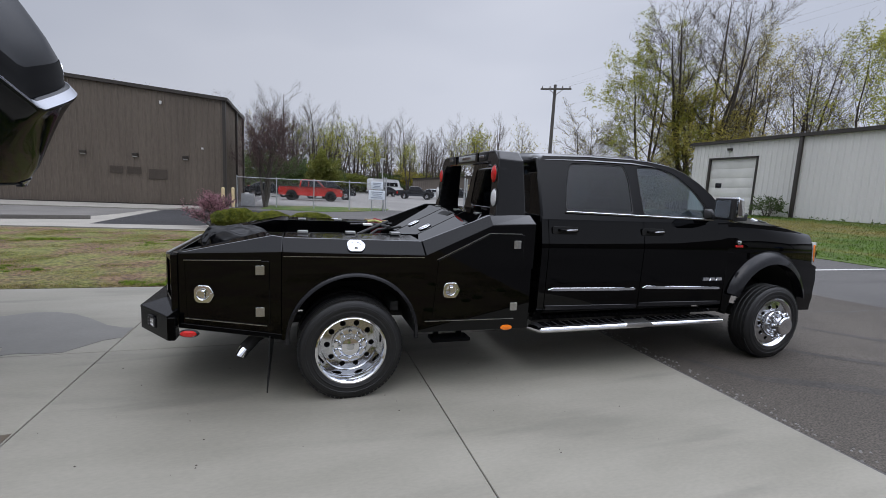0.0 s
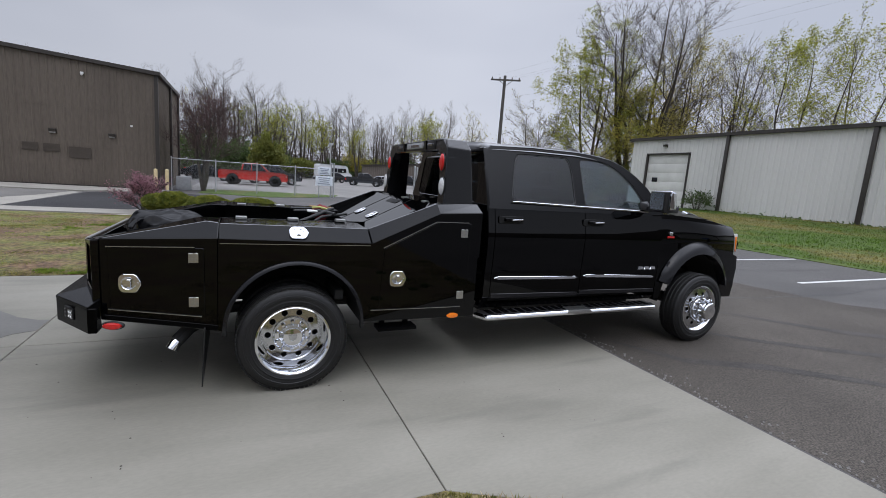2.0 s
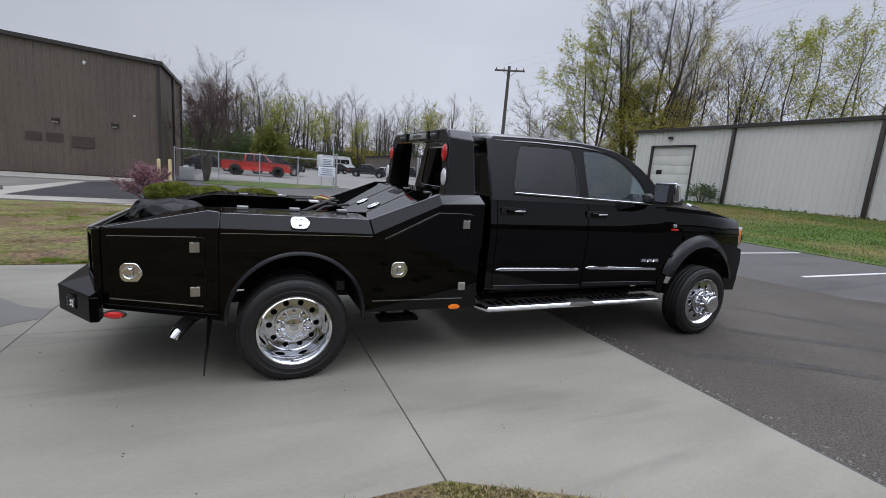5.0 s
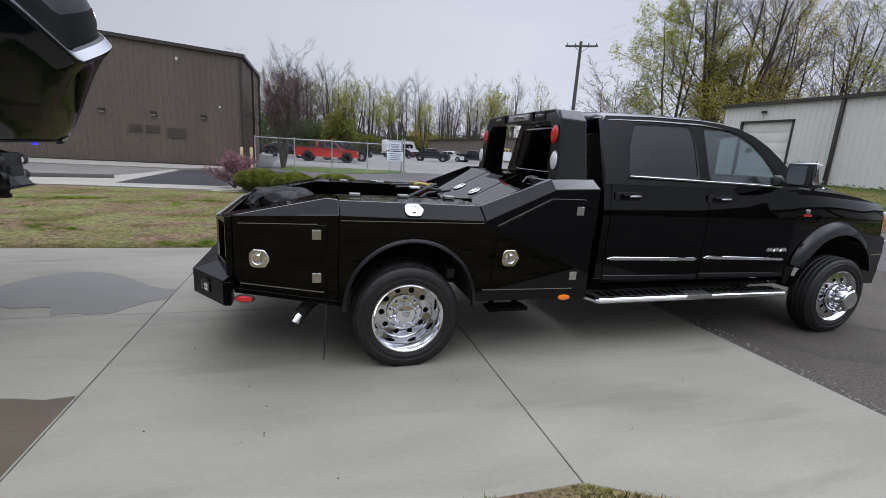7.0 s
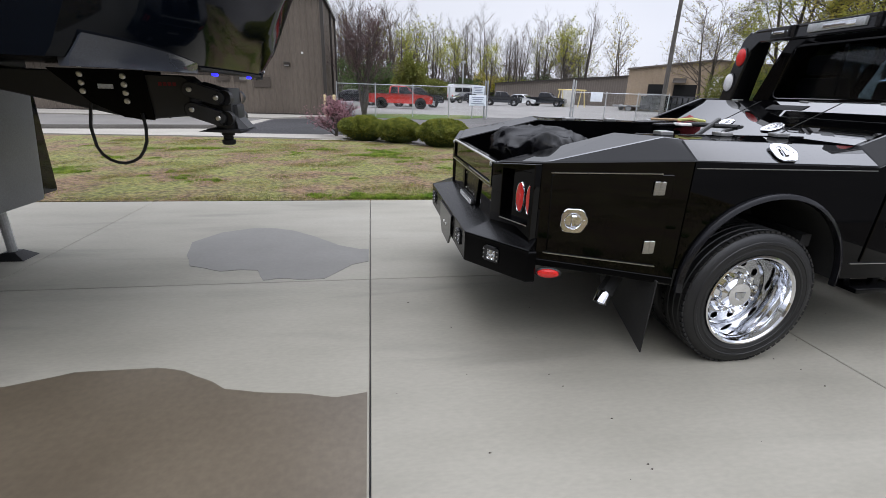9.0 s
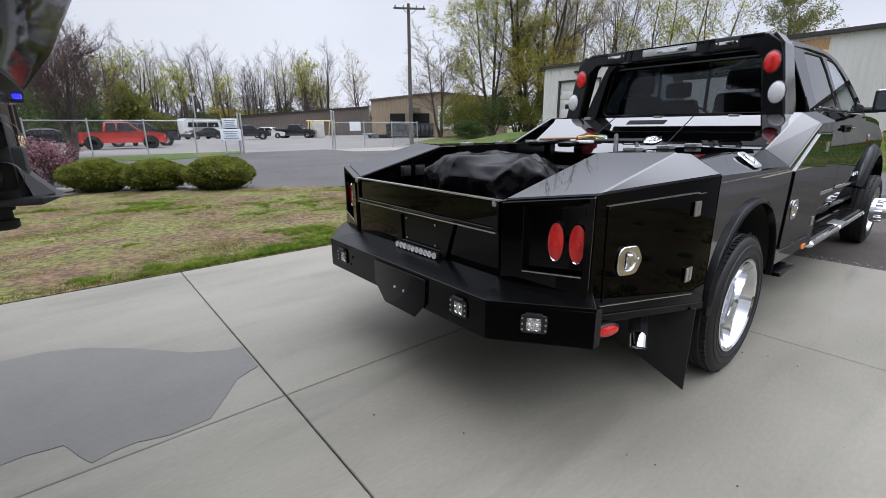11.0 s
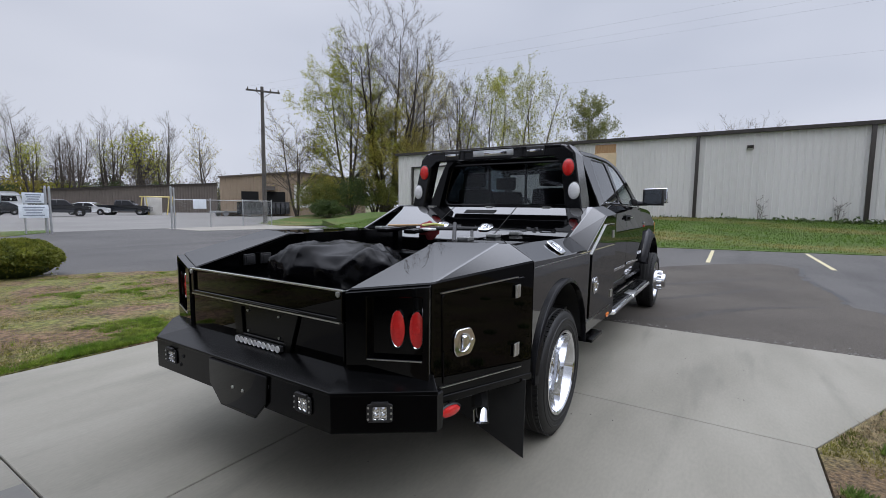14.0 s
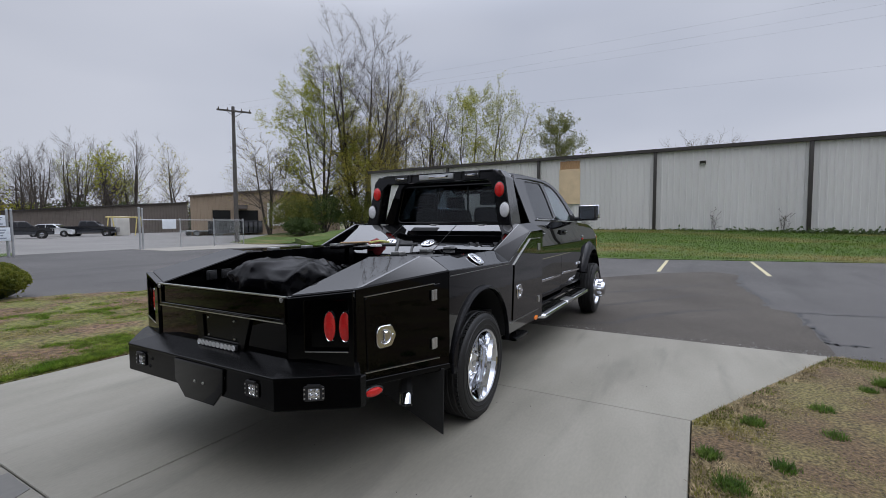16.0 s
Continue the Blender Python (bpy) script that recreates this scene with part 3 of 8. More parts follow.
turf("grass_bank", [(15.4, 8.0), (15.62, 0.0), (17.2, -7.2), (19.0, -15.0), (19.6, -18.0), (26.5, -18.0), (26.5, 22.5), (19.5, 22.5), (17.0, 18), (15.6, 12.0)], BANKG, "green grass bank rising to the white building", step=0.7, rise=lambda x, y: max(0, 0.92 * min(1.0, max(0.0, (x - 16.0 + (0.21 * y if y < 0 else 0.0)) / 8.5))), seed=9.0)
turf("grass_verge", [(17.2, 24.2), (19, 22.5), (27, 22.6), (40, 30), (40, 37), (26, 33), (18.5, 28.5)], BANKG, "green grass under the trees", step=0.8, rise=lambda x, y: 0.5 * max(0.0, min(1.0, (x - 18) / 10)), seed=4.0)
turf("grass_strip", [(-2.5, 22.9), (1.0, 21.9), (3.2, 23.4), (5.2, 25.6), (5.8, 27.6), (0, 27.6), (-2.5, 26.8)], BANKG, "narrow green grass strip along the fence", step=0.6, seed=6.0)
sheet("walk_north", [(-26, 11.2), (-7, 11.05), (-2.9, 10.75), (-2.6, 11.2), (-3.4, 12.0), (-26, 12.2)], WALKCON, -0.06, 0.03, "pale concrete walk along the lawn", "pavement")
sheet("forecourt", [(-26, 12.25), (-6.75, 12.25), (-6.65, 19.6), (-7.05, 19.7), (-7.35, 16.8), (-7.95, 14.5), (-12.6, 12.9), (-26, 12.9)], WALKCON, -0.06, -0.004, "pale concrete forecourt beside the asphalt wedge", "pavement")
sheet("forecourt_rear", [(-28, 12.95), (-12.6, 12.95), (-8.0, 14.55), (-7.4, 16.85), (-7.1, 19.75), (-6.8, 19.9), (-28, 20.3)], GREYWALK, -0.06, -0.006, "darker grey weathered concrete below the low wall", "pavement")
sheet("asphalt_wedge", wobble([(-6.72, 12.3), (-4.9, 12.15), (-3.4, 12.5), (-2.2, 12.6), (-1.6, 15.0), (-1.4, 19.0), (-1.6, 21.2), (-3.9, 21.6), (-6.5, 19.7)], 0.05, 8, 3.0), ASPHALTN, -0.0118, -0.0095, "darker newer asphalt before the brown building", "pavement")
bm = BM()
hull(bm, [(x + dx, y + dy, z) for x, y in ((-12.5, 12.75), (-7.3, 13.95)) for dx, dy in ((0.0, 0.0), (-0.03, 0.14)) for z in (-0.01, 0.13)], 0.015)
solid("kerb", bm, GREYWALK, "low grey concrete kerb across the forecourt", "kerb", kind="structure")
sheet("walk_building", [(-28, 20.4), (-6.7, 20.0), (-4.2, 21.8), (-3.9, 23.2), (-28, 23.6)], WALKCON, -0.06, 0.04, "pale concrete walk before the brown building", "pavement")
sheet("apron", [(10.4, 22.0), (17.0, 20.2), (17.6, 22.2), (17.2, 24.2), (17.4, 25.5), (10.4, 25.6)], WALKCON, -0.06, 0.0, "pale concrete apron beside the gate", "pavement")
sheet("stone_bed", wobble([(-4.6, 11.2), (-2.6, 10.2), (0.45, 8.95), (0.5, 9.45), (-1.2, 11.0), (-3.4, 12.4)], 0.1, 4, 1.0), STONE, -0.05, 0.012, "bed of pale pebbles under the shrubs", "stones")

sheet("asphalt_apron", wobble([(3.13, -3.88), (5.82, -3.9), (6.05, -3.62), (7.4, -3.6), (9.0, -3.44), (11.3, -3.5), (12.0, -2.9), (10.9, -1.7), (9.2, -0.4), (8.7, 1.8), (8.9, 4.4), (3.13, 4.25)], 0.035, 10, 2.0), ASPHALT3, -0.012, -0.0105, "paler worn asphalt apron along the drive", "pavement")


def tyre_mark(pts, width):
    """A soft-ended dark band along a curved way."""
    path = []
    for (ax, ay), (bx, by) in zip(pts, pts[1:]):
        path += [Vector((ax + (bx - ax) * k / 6, ay + (by - ay) * k / 6)) for k in range(6)]
    path.append(Vector(pts[-1]))
    vs, fs = [], []
    for i, p in enumerate(path):
        d = (path[min(i + 1, len(path) - 1)] - path[max(i - 1, 0)]).normalized()
        w = width * (0.25 + 0.75 * math.sin(math.pi * (i + 0.3) / (len(path) - 0.4))) * 0.5
        vs += [(p.x - d.y * w, p.y + d.x * w, -0.0085), (p.x + d.y * w, p.y - d.x * w, -0.0085)]
    for i in range(len(path) - 1):
        fs.append((2 * i, 2 * i + 1, 2 * i + 3, 2 * i + 2))
    tagged(raw("tyre_mark", vs, fs, TYREMARK), "faint dark tyre mark curving over the asphalt", "tyre mark", "tyre marks on the asphalt", "structure")


tyre_mark([(6.1, -0.3), (6.57, -0.88), (7.05, -1.4), (8.11, -2.12), (9.17, -3.2)], 0.20)
tyre_mark([(3.4, -0.9), (3.76, -1.53), (4.49, -1.89), (5.2, -2.44), (5.89, -3.34)], 0.17)
tyre_mark([(4.6, -0.6), (5.2, -1.25), (5.9, -1.75), (6.8, -2.3), (7.6, -3.1)], 0.15)

# parking lines
for y, mat, x0, x1 in ((-1.56, LINEY, 11.3, 15.5), (-4.2, LINEY, 11.4, 16.2), (1.0, LINEW, 10.6, 15.3), (3.58, LINEW, 10.6, 15.3), (6.2, LINEW, 10.6, 15.2)):
    bm = BM()
    plate(bm, [(x0, y - 0.05), (x1, y - 0.05), (x1, y + 0.05), (x0, y + 0.05)], [], flat_z(-0.012), 0.004)
    solid("parking_line", bm, mat, "worn %s parking line on asphalt" % ("yellow" if mat is LINEY else "white"), "line", group="parking lines", kind="structure", smooth=None)


def crack(pts, width, seed):
    left, right = [], []
    rnd = random.Random(seed)
    path = []
    for a, b in zip(pts, pts[1:]):
        for j in range(8):
            p = Vector(a).lerp(Vector(b), j / 8)
            path.append(p + Vector((rnd.uniform(-0.07, 0.07), rnd.uniform(-0.07, 0.07))))
    for i, p in enumerate(path):
        d = (path[min(i + 1, len(path) - 1)] - path[max(i - 1, 0)]).normalized()
        w = width * rnd.uniform(0.4, 1.3) * 0.8
        left.append((p.x - d.y * w, p.y + d.x * w)); right.append((p.x + d.y * w, p.y - d.x * w))
    bm = BM()
    t = bmesh.new()
    vs = [(t.verts.new((*a, -0.009)), t.verts.new((*b, -0.009))) for a, b in zip(left, right)]
    for a, b in zip(vs, vs[1:]):
        t.faces.new((a[0], a[1], b[1], b[0]))
    merge(bm, t)
    solid("asphalt_crack", bm, TARSEAL, "dark irregular crack in the asphalt", "crack", group="asphalt cracks", kind="structure", smooth=None)


for i, (pts, w) in enumerate((([(11.49, -3.54), (9.85, -3.46), (8.9, -3.44), (8.05, -3.52), (7.43, -3.6), (6.05, -3.63)], 0.06), ([(5.81, -3.92), (4.83, -3.90), (4.28, -3.92), (3.79, -3.92), (3.77, -4.0), (3.82, -4.3)], 0.035), ([(5.81, -3.9), (5.86, -4.21), (5.96, -4.62), (6.2, -6.2), (6.6, -8.5)], 0.035), ([(15.0, 0.6), (10, 0.1), (6, 0.4)], 0.02), ([(4.0, 15.0), (7.0, 14.6), (9.5, 13.2)], 0.08), ([(1.5, 12.6), (4.2, 13.0), (5.2, 12.2), (8.0, 12.4)], 0.07), ([(6.0, 18.5), (9.0, 18.0), (12, 18.8)], 0.07), ([(2.8, 10.0), (5.0, 10.2), (6.4, 9.6)], 0.06), ([(-1.0, 14.0), (2.0, 15.5), (4.0, 15.0)], 0.06))):
    crack(pts, w, i)
bm = BM()
rnd = random.Random(5)
vs, fs = [], []
for i in range(420):
    y = rnd.uniform(-4.6, 5.0)
    x = 3.12 + abs(rnd.gauss(0, 0.10))
    s = rnd.uniform(0.006, 0.016)
    k = len(vs)
    vs += [(x - s, y, -0.011), (x, y - s, -0.011), (x + s, y, -0.011), (x, y + s, -0.011), (x, y, -0.011 + s)]
    fs += [(k, k + 1, k + 4), (k + 1, k + 2, k + 4), (k + 2, k + 3, k + 4), (k + 3, k, k + 4)]
tagged(raw("edge_gravel", vs, fs, ASPHALT2), "loose small gravel along the asphalt edge", "gravel", kind="stuff")


# ---- buildings ----
def ribbed(bm, length, heights, place, pitch=0.3, rib=0.03, mid=0):
    """A ribbed metal sheet: u along the wall, from 0 to length; heights(u) -> (low, high); place(u, w, z)."""
    t = bmesh.new()
    us = []
    n = int(length / pitch)
    for i in range(n):
        u = i * pitch
        for f, w in ((0.0, 0.0), (0.60, 0.0), (0.70, rib), (0.88, rib), (0.98, 0.0)):
            us.append((u + f * pitch, w))
    us.append((length, 0.0))
    rows = []
    for u, w in us:
        lo, hi = heights(u)
        rows.append([t.verts.new(place(u, w, lo)), t.verts.new(place(u, w, hi))])
    for a, b in zip(rows, rows[1:]):
        t.faces.new((a[0], b[0], b[1], a[1]))
    return merge(bm, t)


def wall_lamp(parent, m):
    bm = BM()
    hull(bm, [m @ Vector(p) for p in ((-0.15, 0, -0.10), (0.15, 0, -0.10), (-0.15, 0, 0.11), (0.15, 0, 0.11), (-0.14, -0.16, 0.10), (0.14, -0.16, 0.10), (-0.13, -0.12, -0.05), (0.13, -0.12, -0.05))], 0.01)
    lamp = part("wall_lamp", bm, DBROWN, parent, "bronze wall pack lamp")
    bm = BM()
    hull(bm, [m @ Vector(p) for p in ((-0.12, -0.03, -0.095), (0.12, -0.03, -0.095), (-0.12, -0.126, -0.045), (0.12, -0.126, -0.045), (-0.12, -0.03, -0.11), (0.12, -0.03, -0.11))])
    part("lens", bm, CLEARLENS, lamp)


# brown building
brown = thing("brown_building", "large brown ribbed metal warehouse with low gable roof", "building")
BX, BY = -4.45, 24.0
gable = lambda u: 5.90 + 0.062 * u
bm = BM()
ribbed(bm, 28.0, lambda u: (-0.1, gable(u)), lambda u, w, z: (BX - u, BY - w, z), 0.305, 0.032)
part("wall", bm, BROWN, brown, "brown ribbed metal cladding", None)
bm = BM()
ribbed(bm, 8.0, lambda u: (-0.1, 5.90), lambda u, w, z: (BX + w, BY + u, z), 0.305, 0.032)
part("wall", bm, BROWN, brown, "", None)
bm = BM()
box(bm, BX - 28, BX - 0.02, BY + 0.02, BY + 8, -0.1, 5.86)
part("core", bm, BROWN, brown)
bm = BM()
hull(bm, [(BX + 0.18, y, z) for y in (BY - 0.16, BY + 8.2) for z in (5.88, 6.06)] + [(BX - 28, y, z) for y in (BY - 0.16, BY + 8.2) for z in (gable(28) - 0.02, gable(28) + 0.16)])
part("roof", bm, DBROWN, brown, "dark bronze roof edge")
bm = BM()
box(bm, BX - 0.12, BX + 0.05, BY - 0.05, BY + 0.1, -0.1, 5.9)
box(bm, BX - 28, BX, BY - 0.06, BY - 0.03, -0.1, 0.06)
part("corner_trim", bm, DBROWN, brown)
for y in (BY + 4.2, BY + 7.8):
    bm = BM()
    box(bm, BX + 0.03, BX + 0.16, y - 0.08, y + 0.08, 0.0, 5.86, 0.02)
    part("downspout", bm, DBROWN, brown)
for x in (-6.45, -8.85, -11.2, -13.6, -16.0):
    wall_lamp(brown, Matrix.Translation((x, BY - 0.03, 2.62)))
for x0, x1, z0, z1 in ((-8.25, -7.35, 1.38, 1.92), (-9.25, -8.60, 1.62, 2.0), (-10.05, -9.45, 1.62, 2.0)):
    bm = BM()
    box(bm, x0, x1, BY - 0.045, BY - 0.02, z0, z1)
    for i in range(7):
        box(bm, x0, x1, BY - 0.055, BY - 0.04, z0 + (z1 - z0) * (i + 0.2) / 7, z0 + (z1 - z0) * (i + 0.6) / 7)
    part("vent", bm, VENTB, brown, "weathered louvred vent")
bm = BM()
box(bm, -7.6, -7.5, BY - 0.22, BY - 0.03, 5.5, 5.56)
lathe(bm, [(0.0, -0.12), (0.04, -0.105), (0.055, -0.07), (0.055, 0.0), (0, 0.0)], Matrix.Translation((-7.55, BY - 0.2, 5.5)), 14)
part("dome_camera", bm, WHITEPL, brown, "white dome camera")
bm = BM()
box(bm, -5.65, -5.55, BY - 0.1, BY - 0.03, 3.15, 3.25)
part("alarm_box", bm, WHITEPL, brown)
for z in (1.95, 3.85):
    bm = BM()
    box(bm, BX - 28, BX - 0.1, BY - 0.036, BY - 0.030, z, z + 0.02)
    part("sheet_lap", bm, BROWN, brown)
# an unseen plain wall, added behind the walk to darken what the truck's sides mirror
bm = BM()
box(bm, -60, 25.6, -34.4, -34.0, -0.5, 6.5)
box(bm, 25.6, 26.0, -34.4, -17.9, -0.5, 6.5)
solid("wall_south", bm, TAUPE, "plain dark taupe wall added out of view to darken reflections", "wall", kind="structure")

# white building
white = thing("white_building", "long off-white ribbed metal warehouse with dark eave", "building")
WX, WY, WB, WT = 25.5, 20.35, 0.80, 5.42
bm = BM()
D0, D1 = 15.75, 18.95
ribbed(bm, 38.0, lambda u: (4.38 if WY - D1 <= u <= WY - D0 else WB, WT), lambda u, w, z: (WX - w, WY - u, z), 0.305, 0.03)
part("wall", bm, WHITEM, white, "off-white ribbed metal cladding", None)
bm = BM()
ribbed(bm, 18.0, lambda u: (WB, WT + 0.05 * u), lambda u, w, z: (WX + u, WY + w, z), 0.305, 0.03)
part("wall", bm, WHITEM, white, "", None)
bm = BM()
box(bm, WX + 0.5, WX + 18, WY - 38, WY - 0.05, 0.0, WT - 0.05)
box(bm, WX + 0.03, WX + 0.5, WY - 38, D0, 0.0, WT - 0.05)
box(bm, WX + 0.03, WX + 0.5, D1, WY - 0.05, 0.0, WT - 0.05)
box(bm, WX + 0.03, WX + 0.5, D0, D1, 4.38, WT - 0.05)
part("core", bm, WHITEM, white)
bm = BM()
hull(bm, [(x, y, z) for y in (WY + 0.2, WY - 38.2) for x, z in ((WX - 0.2, WT - 0.06), (WX - 0.2, WT + 0.12), (WX + 9, WT + 0.55), (WX + 18, WT + 0.12), (WX + 18, WT - 0.06))])
part("roof", bm, DBROWN, white, "dark bronze eave and roof")
for y in (13.3, 6.55, -0.3, -7.3, -14.1):
    bm = BM()
    box(bm, WX - 0.17, WX - 0.02, y - 0.085, y + 0.085, WB + 0.05, WT - 0.02, 0.02)
    box(bm, WX - 0.34, WX - 0.04, y - 0.07, y + 0.07, WB + 0.02, WB + 0.14, 0.02)
    part("downspout", bm, DBROWN, white, "dark bronze downspout")
bm = BM()
box(bm, WX + 0.15, WX + 0.18, D0, D1, WB, 4.37)
odoor = part("overhead_door", bm, WHITED, white, "white sectional overhead door")
for i in range(6):
    z0 = WB + (4.36 - WB) * i / 6
    bm = BM()
    box(bm, WX + 0.10, WX + 0.15, D0 + 0.02, D1 - 0.02, z0 + 0.004, z0 + (4.36 - WB) / 6 - 0.004, 0.008)
    part("panel", bm, WHITED, odoor)
bm = BM()
box(bm, WX - 0.04, WX + 0.14, D1 - 0.02, D1 + 0.10, WB, 4.46)
box(bm, WX - 0.04, WX + 0.14, D0 - 0.10, D0 + 0.02, WB, 4.46)
box(bm, WX - 0.04, WX + 0.14, D0 - 0.1, D1 + 0.1, 4.37, 4.47)
part("door_frame", bm, DBROWN, white)
bm = BM()
box(bm, WX + 0.085, WX + 0.1, 18.0, 18.45, 2.55, 2.85, 0.01)
part("door_window", bm, CARGLASS, odoor)
for y, z in ((17.55, 4.92), (-2.65, 4.62)):
    wall_lamp(white, Matrix.Translation((WX - 0.03, y, z)) @ Matrix.Rotation(radians(-90), 4, "Z"))
bm = BM()
box(bm, WX - 0.06, WX - 0.03, 3.95, 5.15, 4.68, 5.22)
for i in range(6):
    box(bm, WX - 0.085, WX - 0.05, 3.97 + i * 0.2, 4.12 + i * 0.2, 4.68, 5.22)
part("wood_patch", bm, PATCHW, white, "bare wood boards above a wall patch")
bm = BM()
hull(bm, [(WX - 0.07, y, z) for y in (3.9, 5.2) for z in (2.55, 4.72)] + [(WX - 0.16, 4.55, z) for z in (2.55, 4.70)])
part("wall_patch", bm, PATCHT, white, "tan curved patch panel")

# tan building and the low taupe wing beyond the yard
tan = thing("tan_building", "low tan metal workshop with gable roof and white door", "building")
bm = BM()
P0, P1 = Vector((29.2, 51.3)), Vector((44.0, 40.0))
du = (P1 - P0).normalized()
dn = Vector((du.y, -du.x)) * -1
ridge = lambda u: 4.75 + 0.9 * min(u, 9.0) / 9.0 - max(0, u - 9.0) * 0.1
ribbed(bm, 18.0, lambda u: (0.0, ridge(u)), lambda u, w, z: (P0.x + du.x * u - dn.x * w, P0.y + du.y * u - dn.y * w, z), 0.4, 0.03)
part("wall", bm, TAN, tan, "", None)
bm = BM()
hull(bm, [(*(P0 + du * u + dn * d), z) for u in (0, 18.0) for d in (0.05, 14) for z in (0, 4.6)])
part("core", bm, TAN, tan)
bm = BM()
for u0, u1 in ((-0.2, 9.0), (9.0, 18.2)):
    hull(bm, [(*(P0 + du * u + dn * d), ridge(u) + z) for u in (u0, u1) for d in (-0.25, 14) for z in (0.0, 0.16)])
part("roof", bm, TAUPE, tan)
bm = BM()
hull(bm, [(*(P0 + du * u - dn * d), z) for u in (8.7, 11.0) for d in (0.02, 0.10) for z in (1.1, 4.0)])
part("overhead_door", bm, WHITED, tan, "white door")
# near-black slabs on the wall paint the bays' shaded insides
bm = BM()
for u0, u1 in ((2.4, 4.4), (5.2, 7.6)):
    hull(bm, [(*(P0 + du * u - dn * d), z) for u in (u0, u1) for d in (0.02, 0.09) for z in (1.2, 3.1)])
part("bay_opening", bm, HOLLOW_SHADE, tan)
bm = BM()
hull(bm, [(*(P0 + du * 5.0 - dn * 0.1), 3.8), (*(P0 + du * 6.4 - dn * 0.1), 3.8), (*(P0 + du * 5.0 - dn * 1.1), 3.3), (*(P0 + du * 6.4 - dn * 1.1), 3.3), (*(P0 + du * 5.0 - dn * 0.1), 3.3)])
part("awning", bm, DBROWN, tan)
taupe = thing("taupe_building", "long low taupe metal building with flat eave", "building")
Q0, Q1 = Vector((20.8, 82.5)), Vector((42.0, 73.4))
dq = (Q1 - Q0).normalized()
qn = Vector((-dq.y, dq.x))
bm = BM()
ribbed(bm, 23.0, lambda u: (0.0, 3.25 + 0.075 * u), lambda u, w, z: (Q0.x + dq.x * u - qn.x * w, Q0.y + dq.y * u - qn.y * w, z), 0.4, 0.03)
part("wall", bm, TAUPE, taupe, "", None)
bm = BM()
hull(bm, [(*(Q0 + dq * u + qn * d), z) for u in (0, 23.0) for d in (0.05, 9) for z in (0, 3.2)])
part("core", bm, TAUPE, taupe)
bm = BM()
hull(bm, [(*(Q0 + dq * u + qn * d), 3.25 + 0.075 * u + z) for u in (-0.2, 23.0) for d in (-0.3, 9) for z in (0.0, 0.18)])
part("roof", bm, DBROWN, taupe)

# ---- the black truck ----
truck = thing("pickup_truck", "glossy black crew cab truck with hauler bed parked on concrete drive", "truck")


def both(make):
    """Calls make(side) for the side near the lane (-1) and for the other one (1)."""
    for side in (-1, 1):
        make(side)


TYRE = [(0.262, -0.085), (0.285, -0.108), (0.335, -0.114), (0.372, -0.108), (0.394, -0.092), (0.404, -0.066), (0.405, 0.066), (0.394, 0.092), (0.372, 0.108), (0.335, 0.114), (0.285, 0.108), (0.262, 0.085)]


WZ = 0.386


def add_tyre(parent, x, y, side):
    bm = BM()
    m = disc_y(x, y, WZ, side) @ Matrix.Diagonal((0.965, 0.965, 1, 1))
    lathe(bm, TYRE, m, 56, closed=True)
    # tread blocks and shoulder ribs
    for i in range(72):
        a = 2 * math.pi * i / 72
        for h in (-0.080, 0.080):
            t = bmesh.new()
            bmesh.ops.create_cube(t, size=1.0)
            t.transform(m @ Matrix.Rotation(a, 4, "Z") @ Matrix.Translation((0.402, 0, h)) @ Matrix.Diagonal((0.011, 0.026, 0.024, 1)))
            merge(bm, t)
    for h in (-0.045, 0.0, 0.045):
        lathe(bm, [(0.405, h - 0.016), (0.409, h - 0.012), (0.409, h + 0.012), (0.405, h + 0.016)], m, 56)
    lathe(bm, [(0.335, 0.114), (0.338, 0.117), (0.352, 0.1155), (0.355, 0.111)], m, 56)
    lathe(bm, [(0.300, 0.109), (0.303, 0.113), (0.312, 0.1135), (0.316, 0.111)], m, 56)
    for v in bm.verts:
        v.co.z = max(v.co.z, 0.001)
    return part("tyre", bm, RUBBER, parent, "", 40)


